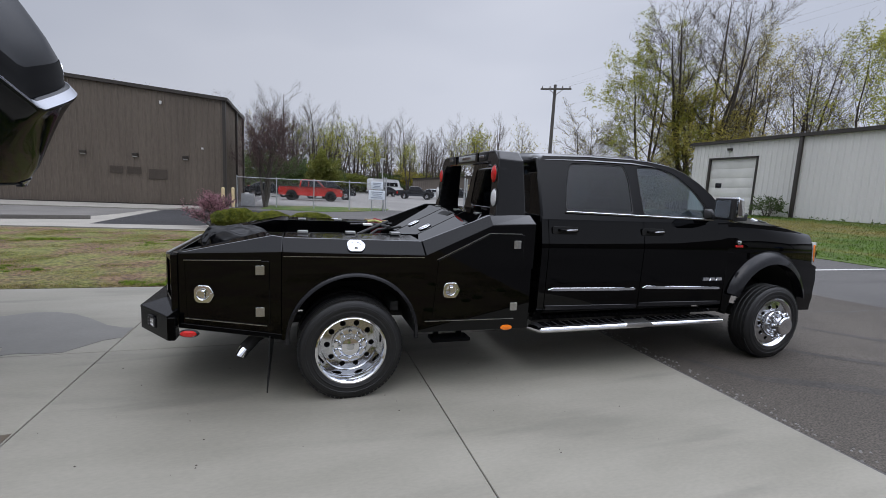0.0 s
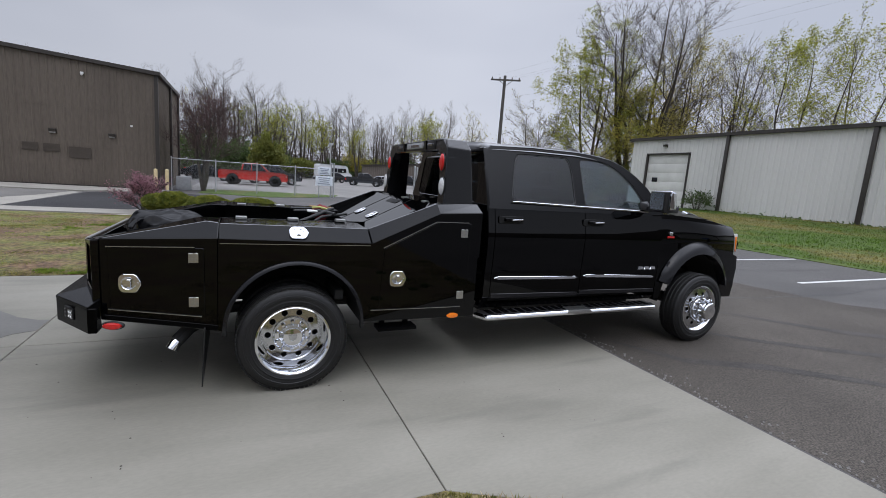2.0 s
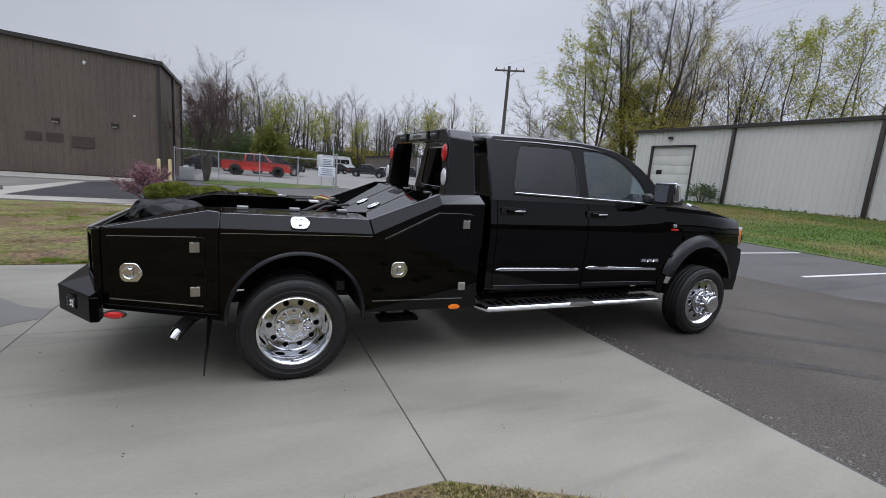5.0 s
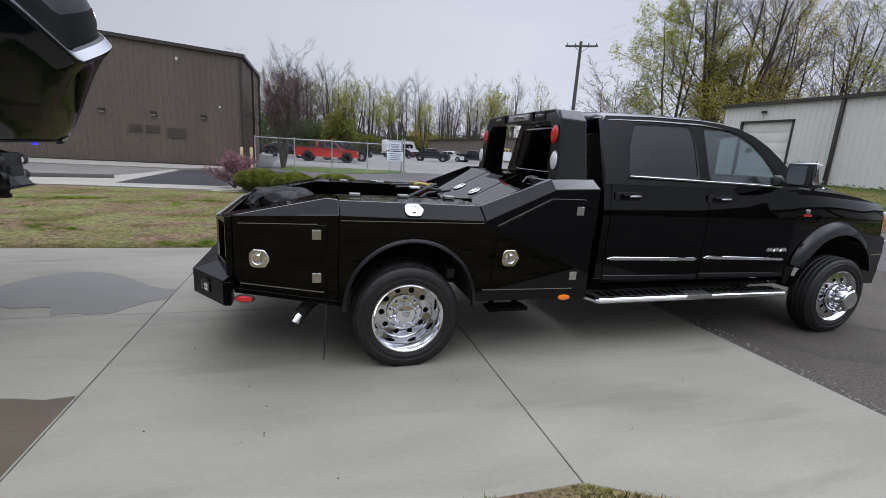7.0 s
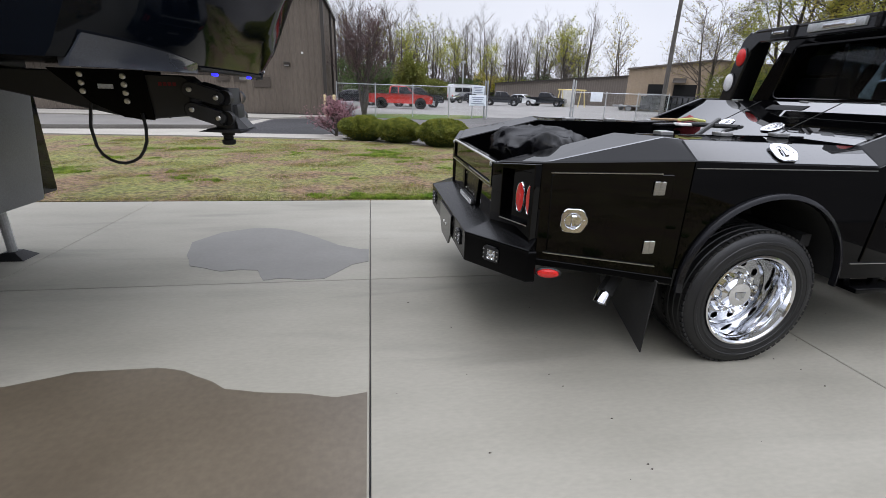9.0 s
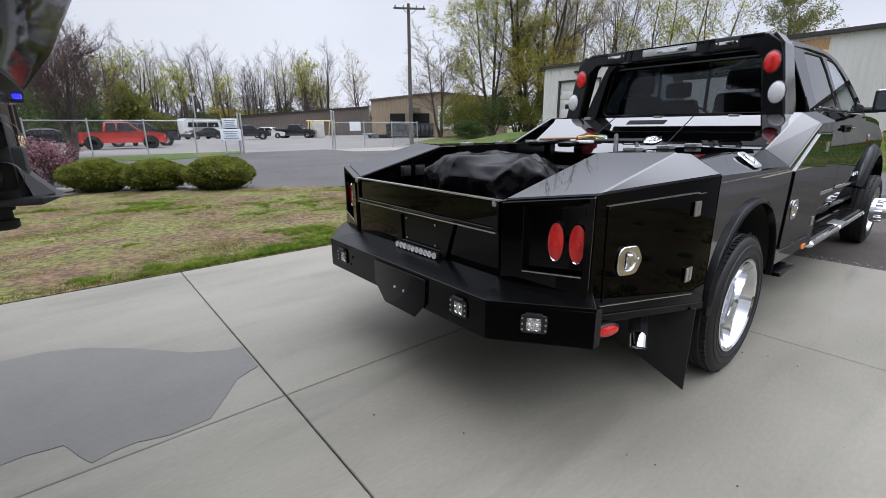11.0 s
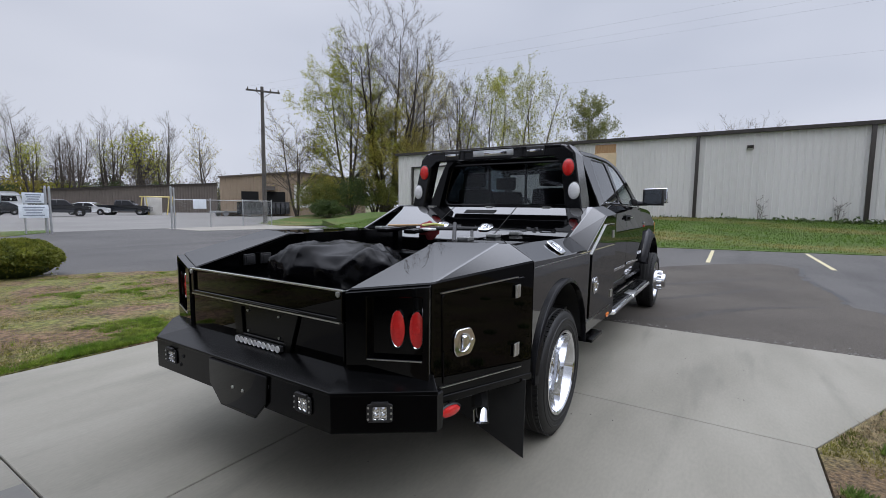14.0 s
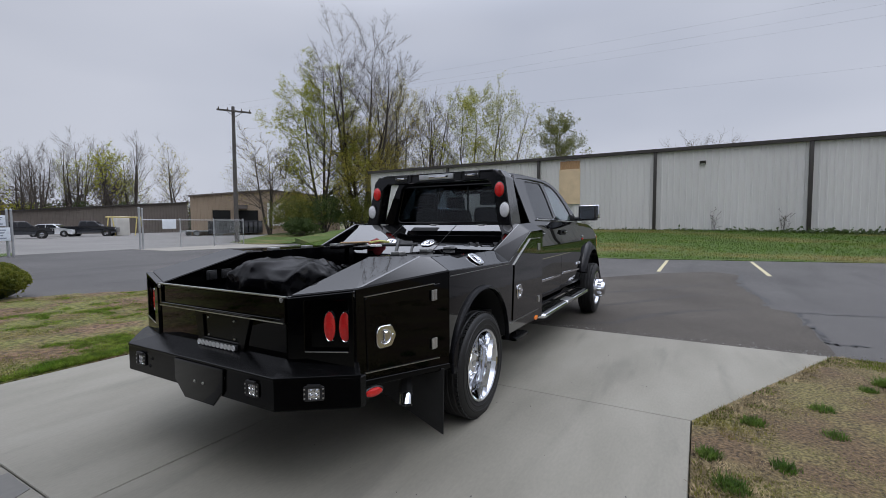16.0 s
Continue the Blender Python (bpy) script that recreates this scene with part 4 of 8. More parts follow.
def rear_wheel(side):
    w = new("wheel")
    w.parent = truck
    add_tyre(w, -0.006, side * 1.068, side)
    add_tyre(w, -0.006, side * 0.785, side)
    m = disc_y(-0.006, side * 1.068, WZ, side) @ Matrix.Diagonal((0.96, 0.96, 1, 1))
    bm = BM()
    # deep dished rim: lip, barrel, then the disc far inside
    lathe(bm, [(0.262, 0.085), (0.268, 0.098), (0.276, 0.104), (0.276, 0.110), (0.266, 0.112), (0.256, 0.104), (0.250, 0.085), (0.243, 0.06), (0.232, 0.0), (0.228, -0.04)], m, 56)
    lathe(bm, [(0.262, -0.085), (0.24, -0.09), (0.228, -0.04)], m, 40)
    part("rim", bm, CHROME, w, "polished deep dished rim", 30)
    bm = BM()
    holes = [ring(0.178 * math.cos(2 * math.pi * i / 10), 0.178 * math.sin(2 * math.pi * i / 10), 0.0225, n=12) for i in range(10)]
    plate(bm, ring(0, 0, 0.232, n=48), holes, lambda u, v, h: m @ Vector((u, v, -0.072 + h + 0.10 * max(0.0, 0.232 - math.hypot(u, v)))), 0.014, 0.002)
    part("wheel_disc", bm, ALLOY, w, "polished wheel disc with ten round holes", 30)
    # near-black disc paints the shade behind the wheel's holes
    bm = BM()
    lathe(bm, [(0.231, -0.10), (0.0, -0.10)], m, 40)
    part("brake_drum", bm, HOLLOW_SHADE, w)
    bm = BM()
    lathe(bm, [(0.145, -0.048), (0.142, -0.027), (0.128, -0.015), (0.098, -0.011), (0.094, 0.003), (0.075, 0.019), (0.070, 0.028), (0.03, 0.031), (0.0, 0.031)], m, 40)
    part("hub_cap", bm, CHROME, w, "chrome hub cap", 30)
    for i in range(10):
        a = 2 * math.pi * (i + 0.5) / 10
        bm = BM()
        lathe(bm, [(0.017, -0.021), (0.016, 0.005), (0.011, 0.016), (0.0, 0.017)], m @ Matrix.Translation((0.115 * math.cos(a), 0.115 * math.sin(a), 0)), 10)
        part("lug_cover", bm, CHROME, w, "", 40)
    bm = BM()
    hull(bm, [m @ Vector(p) for p in ((-0.032, 0.020, 0.032), (0.032, 0.020, 0.032), (0.026, -0.018, 0.032), (-0.026, -0.018, 0.032), (0, -0.03, 0.032), (-0.03, 0.018, 0.036), (0.03, 0.018, 0.036), (0, -0.026, 0.036))])
    part("badge", bm, ALLOY, w)


def front_wheel(side):
    w = new("wheel")
    w.parent = truck
    y = side * 1.032
    add_tyre(w, 4.41, y, side)
    m = disc_y(4.41, y, WZ, side) @ Matrix.Diagonal((0.96, 0.96, 1, 1))
    bm = BM()
    lathe(bm, [(0.262, 0.085), (0.268, 0.098), (0.276, 0.104), (0.276, 0.110), (0.266, 0.112), (0.252, 0.098), (0.244, 0.085), (0.236, 0.07)], m, 56)
    part("rim", bm, CHROME, w, "polished rim", 30)
    bm = BM()
    holes = [ring(0.180 * math.cos(2 * math.pi * i / 10), 0.180 * math.sin(2 * math.pi * i / 10), 0.022, n=12) for i in range(10)]
    plate(bm, ring(0, 0, 0.24, n=48), holes, lambda u, v, h: m @ Vector((u, v, 0.068 + h + 0.035 * (1 - math.hypot(u, v) / 0.24))), 0.014, 0.002)
    part("wheel_disc", bm, ALLOY, w, "polished wheel disc with ten round holes", 30)
    # flat dark backing gives the front wheel's holes their painted shade
    bm = BM()
    lathe(bm, [(0.24, 0.0), (0.0, 0.0)], m, 40)
    part("brake_drum", bm, HOLLOW_SHADE, w)
    bm = BM()
    lathe(bm, [(0.150, 0.098), (0.148, 0.125), (0.140, 0.140), (0.112, 0.146), (0.108, 0.19), (0.100, 0.215), (0.098, 0.232), (0.088, 0.243), (0.045, 0.247), (0.0, 0.247)], m, 40)
    part("hub_cap", bm, CHROME, w, "protruding chrome hub cap", 30)
    for i in range(10):
        a = 2 * math.pi * i / 10
        bm = BM()
        lathe(bm, [(0.019, 0.13), (0.018, 0.185), (0.013, 0.20), (0.0, 0.202)], m @ Matrix.Translation((0.128 * math.cos(a), 0.128 * math.sin(a), 0)), 10)
        part("lug_cover", bm, CHROME, w, "", 40)


both(rear_wheel)
both(front_wheel)

# chassis, axle, floor
bm = BM()
for s in (-1, 1):
    box(bm, -1.2, 5.0, s * 0.43 - 0.04, s * 0.43 + 0.04, 0.52, 0.70)
box(bm, -0.07, 0.07, -0.9, 0.9, 0.34, 0.47, 0.02)
lathe(bm, [(0.0, -0.18), (0.12, -0.15), (0.17, 0), (0.12, 0.15), (0, 0.18)], Matrix.Translation((0, 0, 0.405)) @ Matrix.Rotation(radians(90), 4, "X"), 20)
box(bm, 4.33, 4.47, -0.9, 0.9, 0.35, 0.46, 0.02)
box(bm, 0.7, 1.5, -0.95, -0.5, 0.46, 0.75, 0.02)
box(bm, 1.7, 3.6, -0.85, 0.85, 0.42, 0.6, 0.03)
box(bm, -0.55, 0.55, -0.6, 0.6, 0.62, 0.80)
tube(bm, [(-0.1, -0.62, 0.55), (0.7, -0.62, 0.52)], 0.05)
box(bm, 0.3, 0.36, -1.08, -0.62, 0.66, 0.73)
part("chassis", bm, UNDER, truck)

# ---- hauler bed ----
ARCH = ring(0.015, 0.49, 0.475, 0.472, n=26, a0=180, a1=0)


def bed_side(side):
    q = lambda u, v, w: (u, side * (1.16 - w), v)
    bm = BM()
    outline = [(-0.5, 1.132), (-0.5, 0.49)] + ARCH + [(0.49, 0.495), (1.47, 0.485), (1.47, 1.368), (1.10, 1.353), (0.548, 1.106)]
    plate(bm, outline, [], q, 0.03, 0.004)
    part("side_panel", bm, PAINT, truck, smooth=3)
    # wheel well liner
    bm = BM()
    t = bmesh.new()
    rows = [[t.verts.new((x, side * y, z)) for x, z in ring(0.015, 0.49, 0.47, 0.467, n=26, a0=180, a1=0)] for y in (1.15, 0.58)]
    for i in range(25):
        t.faces.new((rows[0][i], rows[0][i + 1], rows[1][i + 1], rows[1][i]))
    merge(bm, t)
    part("wheel_well", bm, UNDER, truck)
    # fender lip that stands proud of the side
    bm = BM()
    loop_o, loop_i = ring(0.015, 0.49, 0.492, 0.490, n=30, a0=184, a1=-4), ring(0.015, 0.49, 0.464, 0.462, n=30, a0=184, a1=-4)
    rows = []
    for (xo, zo), (xi, zi) in zip(loop_o, loop_i):
        rows.append([(xo, side * 1.155, zo), (xo, side * 1.178, zo - 0.002), (xi, side * 1.190, zi), (xi, side * 1.150, zi)])
    loft(bm, rows)
    bevel(bm, 0.004, 2)
    part("fender_flare", bm, FLARE, truck, "satin black wheel arch lip")
    # rear tool box body with its tapered side
    bm = BM()
    M = lambda *ps: [(x, side * y, z) for x, y, z in ps]
    hull(bm, M((-0.5, 1.16, 0.49), (-0.5, 1.16, 1.138), (-0.5, 1.015, 1.224), (-0.5, 0.62, 1.214), (-0.575, 0.985, 1.230), (-0.645, 0.62, 1.218), (-0.5, 0.62, 0.52), (-1.19, 0.985, 0.57), (-1.19, 0.985, 1.100), (-1.31, 0.615, 1.052), (-1.31, 0.615, 0.60)), 0.006, seg=1)
    part("rear_tool_box", bm, PAINT, truck, smooth=3)
    bm = BM()
    # recessed door; thin steel strips paint the highlights along its edges
    tap = lambda x: 1.16 - (-0.5 - x) * (0.175 / 0.69)
    qd = lambda u, v, w: (u, side * (tap(u) - 0.003 + w), v)
    plate(bm, rounded([(-1.145, 1.046), (-0.585, 1.066), (-0.580, 0.600), (-1.135, 0.640)], 0.012, 2), [], qd, 0.011, 0.003)
    door = part("tool_box_door", bm, PAINT, truck, smooth=3)
    bm = BM()
    plate(bm, [(-1.15, 1.052), (-0.64, 1.070), (-0.64, 1.066), (-1.15, 1.048)], [], qd, 0.0135)
    part("seam", bm, STAINLESS, door)
    bm = BM()
    plate(bm, [(-1.15, 0.637), (-0.60, 0.597), (-0.60, 0.593), (-1.15, 0.633)], [], qd, 0.0135)
    part("seam", bm, STAINLESS, door)
    for z in (0.998, 0.697):
        hinge(door, -0.645, side * (tap(-0.645) + 0.012), z, side)
    paddle_latch(door, Matrix.Translation((-1.019, side * (tap(-1.019) + 0.008), 0.814)) @ Matrix.Rotation(radians(14.2 * side), 4, "Z"), side)
    # lower sill lip under the box
    bm = BM()
    hull(bm, M((-0.5, 1.165, 0.50), (-0.5, 1.165, 0.535), (-0.5, 1.10, 0.49), (-1.19, 0.995, 0.60), (-1.19, 0.995, 0.565), (-1.19, 0.93, 0.55), (-0.5, 1.10, 0.535), (-1.19, 0.93, 0.6)), 0.003, seg=1)
    part("sill", bm, SATIN, truck, smooth=3)
    bm = BM()
    mm = Matrix.Translation((-1.12, side * (tap(-1.12) + 0.016), 0.530)) @ Matrix.Rotation(radians(14.2 * side), 4, "Z") @ disc_y(0, 0, 0, side) @ Matrix.Diagonal((1.75, 0.72, 1, 1))
    lathe(bm, [(0.040, 0.0), (0.040, 0.012), (0.034, 0.018)], mm, 20)
    ml = part("marker_lamp", bm, TRIM, truck)
    bm = BM()
    lathe(bm, [(0.033, 0.012), (0.031, 0.024), (0.018, 0.029), (0.0, 0.030)], mm, 20)
    part("lens", bm, REDLENS, ml, "red oval lens")
    # middle lid with its bevelled edge
    bm = BM()
    hull(bm, M((-0.496, 1.158, 1.134), (-0.496, 1.02, 1.220), (-0.496, 0.62, 1.214), (-0.496, 0.62, 0.98), (-0.496, 1.158, 0.98), (0.545, 1.158, 1.114), (0.545, 1.02, 1.204), (0.545, 0.62, 1.210), (0.545, 0.62, 0.98), (0.545, 1.158, 0.98)), 0.005, seg=1)
    lid = part("tool_box_lid", bm, PAINT, truck, smooth=3)
    # steel strip painting the bright line below the lid's edge
    bm = BM()
    plate(bm, [(-0.49, 1.102), (0.54, 1.094), (0.54, 1.090), (-0.49, 1.098)], [], lambda u, v, w: (u, side * (1.158 + w), v), 0.005)
    part("seam", bm, STAINLESS, lid)
    slope = math.atan2(0.10, 0.138)
    paddle_latch(lid, Matrix.Translation((0.02, side * 1.10, 1.168)) @ Matrix.Rotation(side * (radians(90) - slope), 4, "X"), side)
    for x in (-0.36, 0.02, 0.40):
        bm = BM()
        box(bm, x - 0.04, x + 0.04, side * 0.625 if side > 0 else -0.70, side * 0.70 if side > 0 else -0.625, 1.215, 1.236, 0.004)
        part("lid_hinge", bm, STAINLESS, lid)
    # front block rising to the rack
    bm = BM()
    hull(bm, M((0.55, 1.156, 0.99), (0.55, 1.156, 1.110), (0.55, 1.02, 1.204), (0.55, 0.99, 0.99), (1.10, 1.156, 1.357), (1.115, 1.035, 1.428), (1.49, 1.156, 1.372), (1.49, 1.035, 1.440), (1.49, 1.156, 0.99), (1.49, 0.99, 0.99), (0.55, 0.99, 1.204), (1.49, 0.99, 1.44), (1.115, 0.99, 1.428)), 0.005, seg=1)
    part("front_tool_box", bm, PAINT, truck, smooth=3)
    bm = BM()
    qf = lambda u, v, w: (u, side * (1.159 + w), v)
    plate(bm, rounded([(0.655, 1.075), (1.075, 1.282), (1.385, 1.282), (1.375, 0.585), (0.618, 0.590)], 0.012, 2), [], qf, 0.010, 0.003)
    door = part("tool_box_door", bm, PAINT, truck, smooth=3)
    # steel strips put in as highlights along the front door's edges
    bm = BM()
    plate(bm, [(0.64, 1.078), (1.07, 1.290), (1.36, 1.290), (1.36, 1.286), (1.072, 1.286), (0.642, 1.074)], [], qf, 0.0108)
    part("seam", bm, STAINLESS, door)
    bm = BM()
    plate(bm, [(0.56, 0.586), (1.33, 0.578), (1.33, 0.574), (0.56, 0.582)], [], qf, 0.0108)
    part("seam", bm, STAINLESS, door)
    for z in (1.20, 0.68):
        hinge(door, 1.322, side * 1.172, z, side)
    paddle_latch(door, Matrix.Translation((0.765, side * 1.168, 0.831)), side)
    bm = BM()
    mm = disc_y(1.271, side * 1.158, 0.50, side) @ Matrix.Diagonal((1.7, 0.7, 1, 1))
    lathe(bm, [(0.032, 0.0), (0.031, 0.007), (0.018, 0.010), (0.0, 0.011)], mm, 20)
    part("marker_lamp", bm, AMBER, truck, "amber oval marker lamp")
    # drop step, mud flap
    bm = BM()
    box(bm, 0.62, 0.94, min(side * 1.06, side * 1.20), max(side * 1.06, side * 1.20), 0.415, 0.442, 0.006)
    box(bm, 0.66, 0.70, min(side * 1.06, side * 1.09), max(side * 1.06, side * 1.09), 0.44, 0.52)
    box(bm, 0.86, 0.90, min(side * 1.06, side * 1.09), max(side * 1.06, side * 1.09), 0.44, 0.52)
    part("drop_step", bm, SATIN, truck)
    bm = BM()
    plate(bm, [(side * 0.63, 0.30), (side * 0.63, 0.56), (side * 1.165, 0.52), (side * 1.168, 0.10)], [], lambda u, v, w: (-0.585 + w - 0.04 * (0.52 - v) * abs(u), u, v), 0.008, 0.002)
    part("mud_flap", bm, RUBBER, truck)


def hinge(parent, x, y, z, side):
    bm = BM()
    y0, y1 = sorted((y - side * 0.004, y + side * 0.003))
    box(bm, x - 0.031, x - 0.003, y0, y1, z - 0.033, z + 0.033, 0.0015, seg=1)
    box(bm, x + 0.003, x + 0.031, y0, y1, z - 0.033, z + 0.033, 0.0015, seg=1)
    tube(bm, [(x, y + side * 0.002, z - 0.033), (x, y + side * 0.002, z + 0.033)], 0.005)
    for dx in (-0.02, 0.02):
        for dz in (-0.02, 0.02):
            lathe(bm, [(0.004, 0.002), (0.003, 0.005), (0, 0.0055)], disc_y(x + dx, y, z + dz, side), 8)
    part("hinge", bm, STAINLESS, parent, "stainless butt hinge")


def paddle_latch(parent, m, side):
    """A chrome six-sided paddle latch; m puts its plate on the panel, facing away from the truck."""
    face = lambda u, v, w: m @ Vector((u, side * w, v))
    bm = BM()
    outer = rounded([(-0.066, -0.034), (-0.046, -0.062), (0.040, -0.062), (0.074, 0.0), (0.040, 0.062), (-0.046, 0.062), (-0.066, 0.034)], 0.02, 3)
    plate(bm, outer, [ring(-0.006, 0, 0.040, n=20)], face, 0.011, 0.003)
    lathe(bm, [(0.040, 0.004), (0.034, 0.002), (0.0, 0.002)], m @ (ALONG_Y if side < 0 else Matrix.Rotation(radians(-90), 4, "X")) @ Matrix.Translation((-0.006, 0, 0)), 20)
    hull(bm, [face(u, v, w) for u, v, w in ((-0.016, -0.034, 0.004), (0.012, -0.034, 0.004), (-0.016, 0.034, 0.004), (0.012, 0.034, 0.004), (-0.012, -0.024, 0.017), (0.008, -0.024, 0.017), (-0.012, 0.024, 0.017), (0.008, 0.024, 0.017))], 0.003)
    lathe(bm, [(0.009, 0.008), (0.008, 0.014), (0.0, 0.014)], m @ (ALONG_Y if side < 0 else Matrix.Rotation(radians(-90), 4, "X")) @ Matrix.Translation((0.05, 0, 0)), 12)
    part("latch", bm, CHROME, parent, "chrome paddle latch", 30)


both(bed_side)

# bed well, its floor and walls
bm = BM()
box(bm, -1.29, 0.62, -0.62, 0.62, 0.80, 0.83)
box(bm, -0.51, 0.62, -0.625, -0.605, 0.83, 1.215)
box(bm, -0.51, 0.62, 0.605, 0.625, 0.83, 1.215)
part("bed_well", bm, SATIN, truck)
for x in (-1.02, -0.90):
    bm = BM()
    box(bm, x, x + 0.08, 0.585, 0.602, 1.03, 1.10, 0.006)
    box(bm, x + 0.012, x + 0.068, 0.578, 0.587, 1.042, 1.088, 0.004)
    part("socket_box", bm, TRIM, truck)

# ramp lid that spans the bed in front of the well
bm = BM()
hull(bm, [(x, s * 0.985, z) for s in (-1, 1) for x, z in ((0.56, 0.95), (0.585, 1.135), (1.15, 1.417), (1.47, 1.430), (1.47, 0.95))], 0.005, seg=1)
ramp = part("ramp_tool_box", bm, PAINT, truck, smooth=3)
bm = BM()
rz = lambda x: 1.135 + (x - 0.585) * 0.499
for y in (-0.335, 0.335):
    bm = BM()
    plate(bm, [(0.60, y - 0.003), (1.15, y - 0.003), (1.15, y + 0.003), (0.60, y + 0.003)], [], lambda u, v, w: (u, v, rz(u) + w), 0.003)
    part("seam", bm, HOLLOW_SHADE, ramp)
lean = Matrix.Rotation(math.atan(-0.499), 4, "Y")
for y in (-0.21, 0.25):
    paddle_latch(ramp, Matrix.Translation((0.79, y, rz(0.79) + 0.002)) @ lean @ Matrix.Rotation(radians(-90), 4, "Z") @ Matrix.Rotation(radians(90), 4, "X"), 1)
for y in (-0.62, -0.05, 0.62):
    bm = BM()
    box(bm, 1.145, 1.20, y - 0.035, y + 0.035, 1.415, 1.427, 0.003)
    part("lid_hinge", bm, STAINLESS, ramp)
# raised near-black slab paints a shaded slot on the lid
bm = BM()
hull(bm, [(x, y, rz(x) + h) for x, h in ((1.03, 0.0), (1.10, 0.0), (1.045, 0.006), (1.09, 0.006)) for y in (-0.16, 0.16)], 0.003)
part("recess", bm, HOLLOW_SHADE, ramp)

# tailgate with its framed panel, plate recess and light bar
bm = BM()
box(bm, -1.335, -1.285, -0.61, 0.61, 0.66, 1.045, 0.006)
gate = part("tailgate", bm, PAINT, truck, smooth=3)
bm = BM()
plate(bm, [(-0.61, 0.905), (0.61, 0.905), (0.61, 1.045), (-0.61, 1.045)], [[(-0.575, 0.922), (0.585, 0.922), (0.585, 1.034), (-0.575, 1.034)]], flat_x(-1.336, -1), 0.012, 0.003)
part("gate_frame", bm, PAINT, gate, smooth=3)
# bright strips painted in as the gate's edge highlights
bm = BM()
box(bm, -1.352, -1.336, -0.60, 0.60, 0.899, 0.905)
part("seam", bm, STAINLESS, gate)
bm = BM()
box(bm, -1.350, -1.330, -0.615, 0.615, 1.043, 1.049)
part("seam", bm, STAINLESS, gate)
bm = BM()
plate(bm, [(-0.33, 0.915), (0.215, 0.915), (0.165, 0.690), (-0.255, 0.690)], [[(-0.225, 0.885), (0.125, 0.885), (0.115, 0.745), (-0.215, 0.745)]], flat_x(-1.338, -1), 0.012, 0.003)
box(bm, -1.3375, -1.336, -0.25, 0.16, 0.70, 0.90)
part("plate_recess", bm, SATIN, gate)
bm = BM()
for y, z in ((0.08, 0.868), (-0.17, 0.868), (0.08, 0.76), (-0.17, 0.76)):
    bm = BM()
    lathe(bm, [(0.006, 0.0), (0.006, 0.006), (0, 0.007)], Matrix.Translation((-1.34, y, z)) @ Matrix.Rotation(radians(-90), 4, "Y"), 8)
    part("bolt", bm, STAINLESS, gate)
for y in (-0.59, 0.60):
    bm = BM()
    lathe(bm, [(0.014, 0.0), (0.013, 0.018), (0.006, 0.022), (0, 0.022)], Matrix.Translation((-1.336, y, 1.03)) @ Matrix.Rotation(radians(-90), 4, "Y"), 12)
    part("bolt", bm, STAINLESS, gate)
bm = BM()
box(bm, -1.368, -1.338, -0.212, 0.160, 0.700, 0.730, 0.006)
bar = part("light_bar", bm, TRIM, truck, "slim black light bar with small white lamps")
for i in range(10):
    bm = BM()
    lathe(bm, [(0.0170, 0.0), (0.0170, 0.004), (0.0145, 0.005), (0.012, 0.002), (0.0, 0.004)], Matrix.Translation((-1.3675, -0.191 + i * 0.0366, 0.715)) @ Matrix.Rotation(radians(-90), 4, "Y"), 14)
    part("lamp", bm, CLEARLENS, bar)


def tail_corner(side):
    # the rear face of the tapered corner, with a framed recess and two oval lamps
    d = Vector((-0.12, side * -0.37, 0)).normalized()
    up = Vector((0, 0, 1))
    nrm = Vector((-0.37, side * 0.12, 0)).normalized()
    base = Vector((-1.19, side * 0.985, 0))
    face = lambda u, v, w: base + d * u + up * v + nrm * w
    bm = BM()
    plate(bm, [(0.005, 0.58), (0.385, 0.60), (0.385, 1.043), (0.005, 1.090)], [[(0.035, 0.772), (0.285, 0.760), (0.285, 1.030), (0.035, 1.042)]], face, 0.042, 0.003)
    pocket = part("lamp_pocket", bm, PAINT, truck, smooth=3)
    # bright strip painted as a glint on the pocket's lower edge
    bm = BM()
    plate(bm, [(0.036, 0.766), (0.284, 0.755), (0.284, 0.759), (0.036, 0.770)], [], face, 0.044)
    part("seam", bm, STAINLESS, pocket)
    for u in (0.068, 0.155):
        m = Matrix.Translation(face(u, 0.893, 0.002)) @ nrm.to_track_quat("Z", "Y").to_matrix().to_4x4()
        bm = BM()
        turn = Matrix.Diagonal((0.40, 0.98, 1, 1)) if abs((m.to_3x3() @ Vector((0, 1, 0))).z) > 0.5 else Matrix.Diagonal((0.98, 0.40, 1, 1))
        lathe(bm, [(0.088, 0.0), (0.087, 0.005), (0.083, 0.009), (0.079, 0.006)], m @ turn, 28)
        lamp = part("tail_lamp", bm, CHROME, truck, "oval red tail lamp in chrome bezel")
        bm = BM()
        lathe(bm, [(0.080, 0.005), (0.078, 0.008), (0.06, 0.011), (0.03, 0.012), (0, 0.012)], m @ turn, 28)
        part("lens", bm, REDLENS, lamp)
        bm = BM()
        lathe(bm, [(0.02, 0.011), (0.018, 0.014), (0, 0.015)], m, 14)
        part("reflector", bm, REDLENS, lamp)


both(tail_corner)

# ---- rear bumper ----
FACE = [(-1.25, 1.05), (-1.505, 0.70), (-1.505, -0.70), (-1.25, -1.05)]
bm = BM()
outline = [(-1.20, 1.05)] + FACE + [(-1.20, -1.05), (-1.20, -0.95), (-1.30, -0.60), (-1.30, 0.60), (-1.20, 0.95)]
plate(bm, outline, [], lambda u, v, w: (u, v, 0.488 + w), 0.167, 0.006)
bumper = part("rear_bumper", bm, SATIN, truck, "satin black folded steel bumper", 3)
bm = BM()
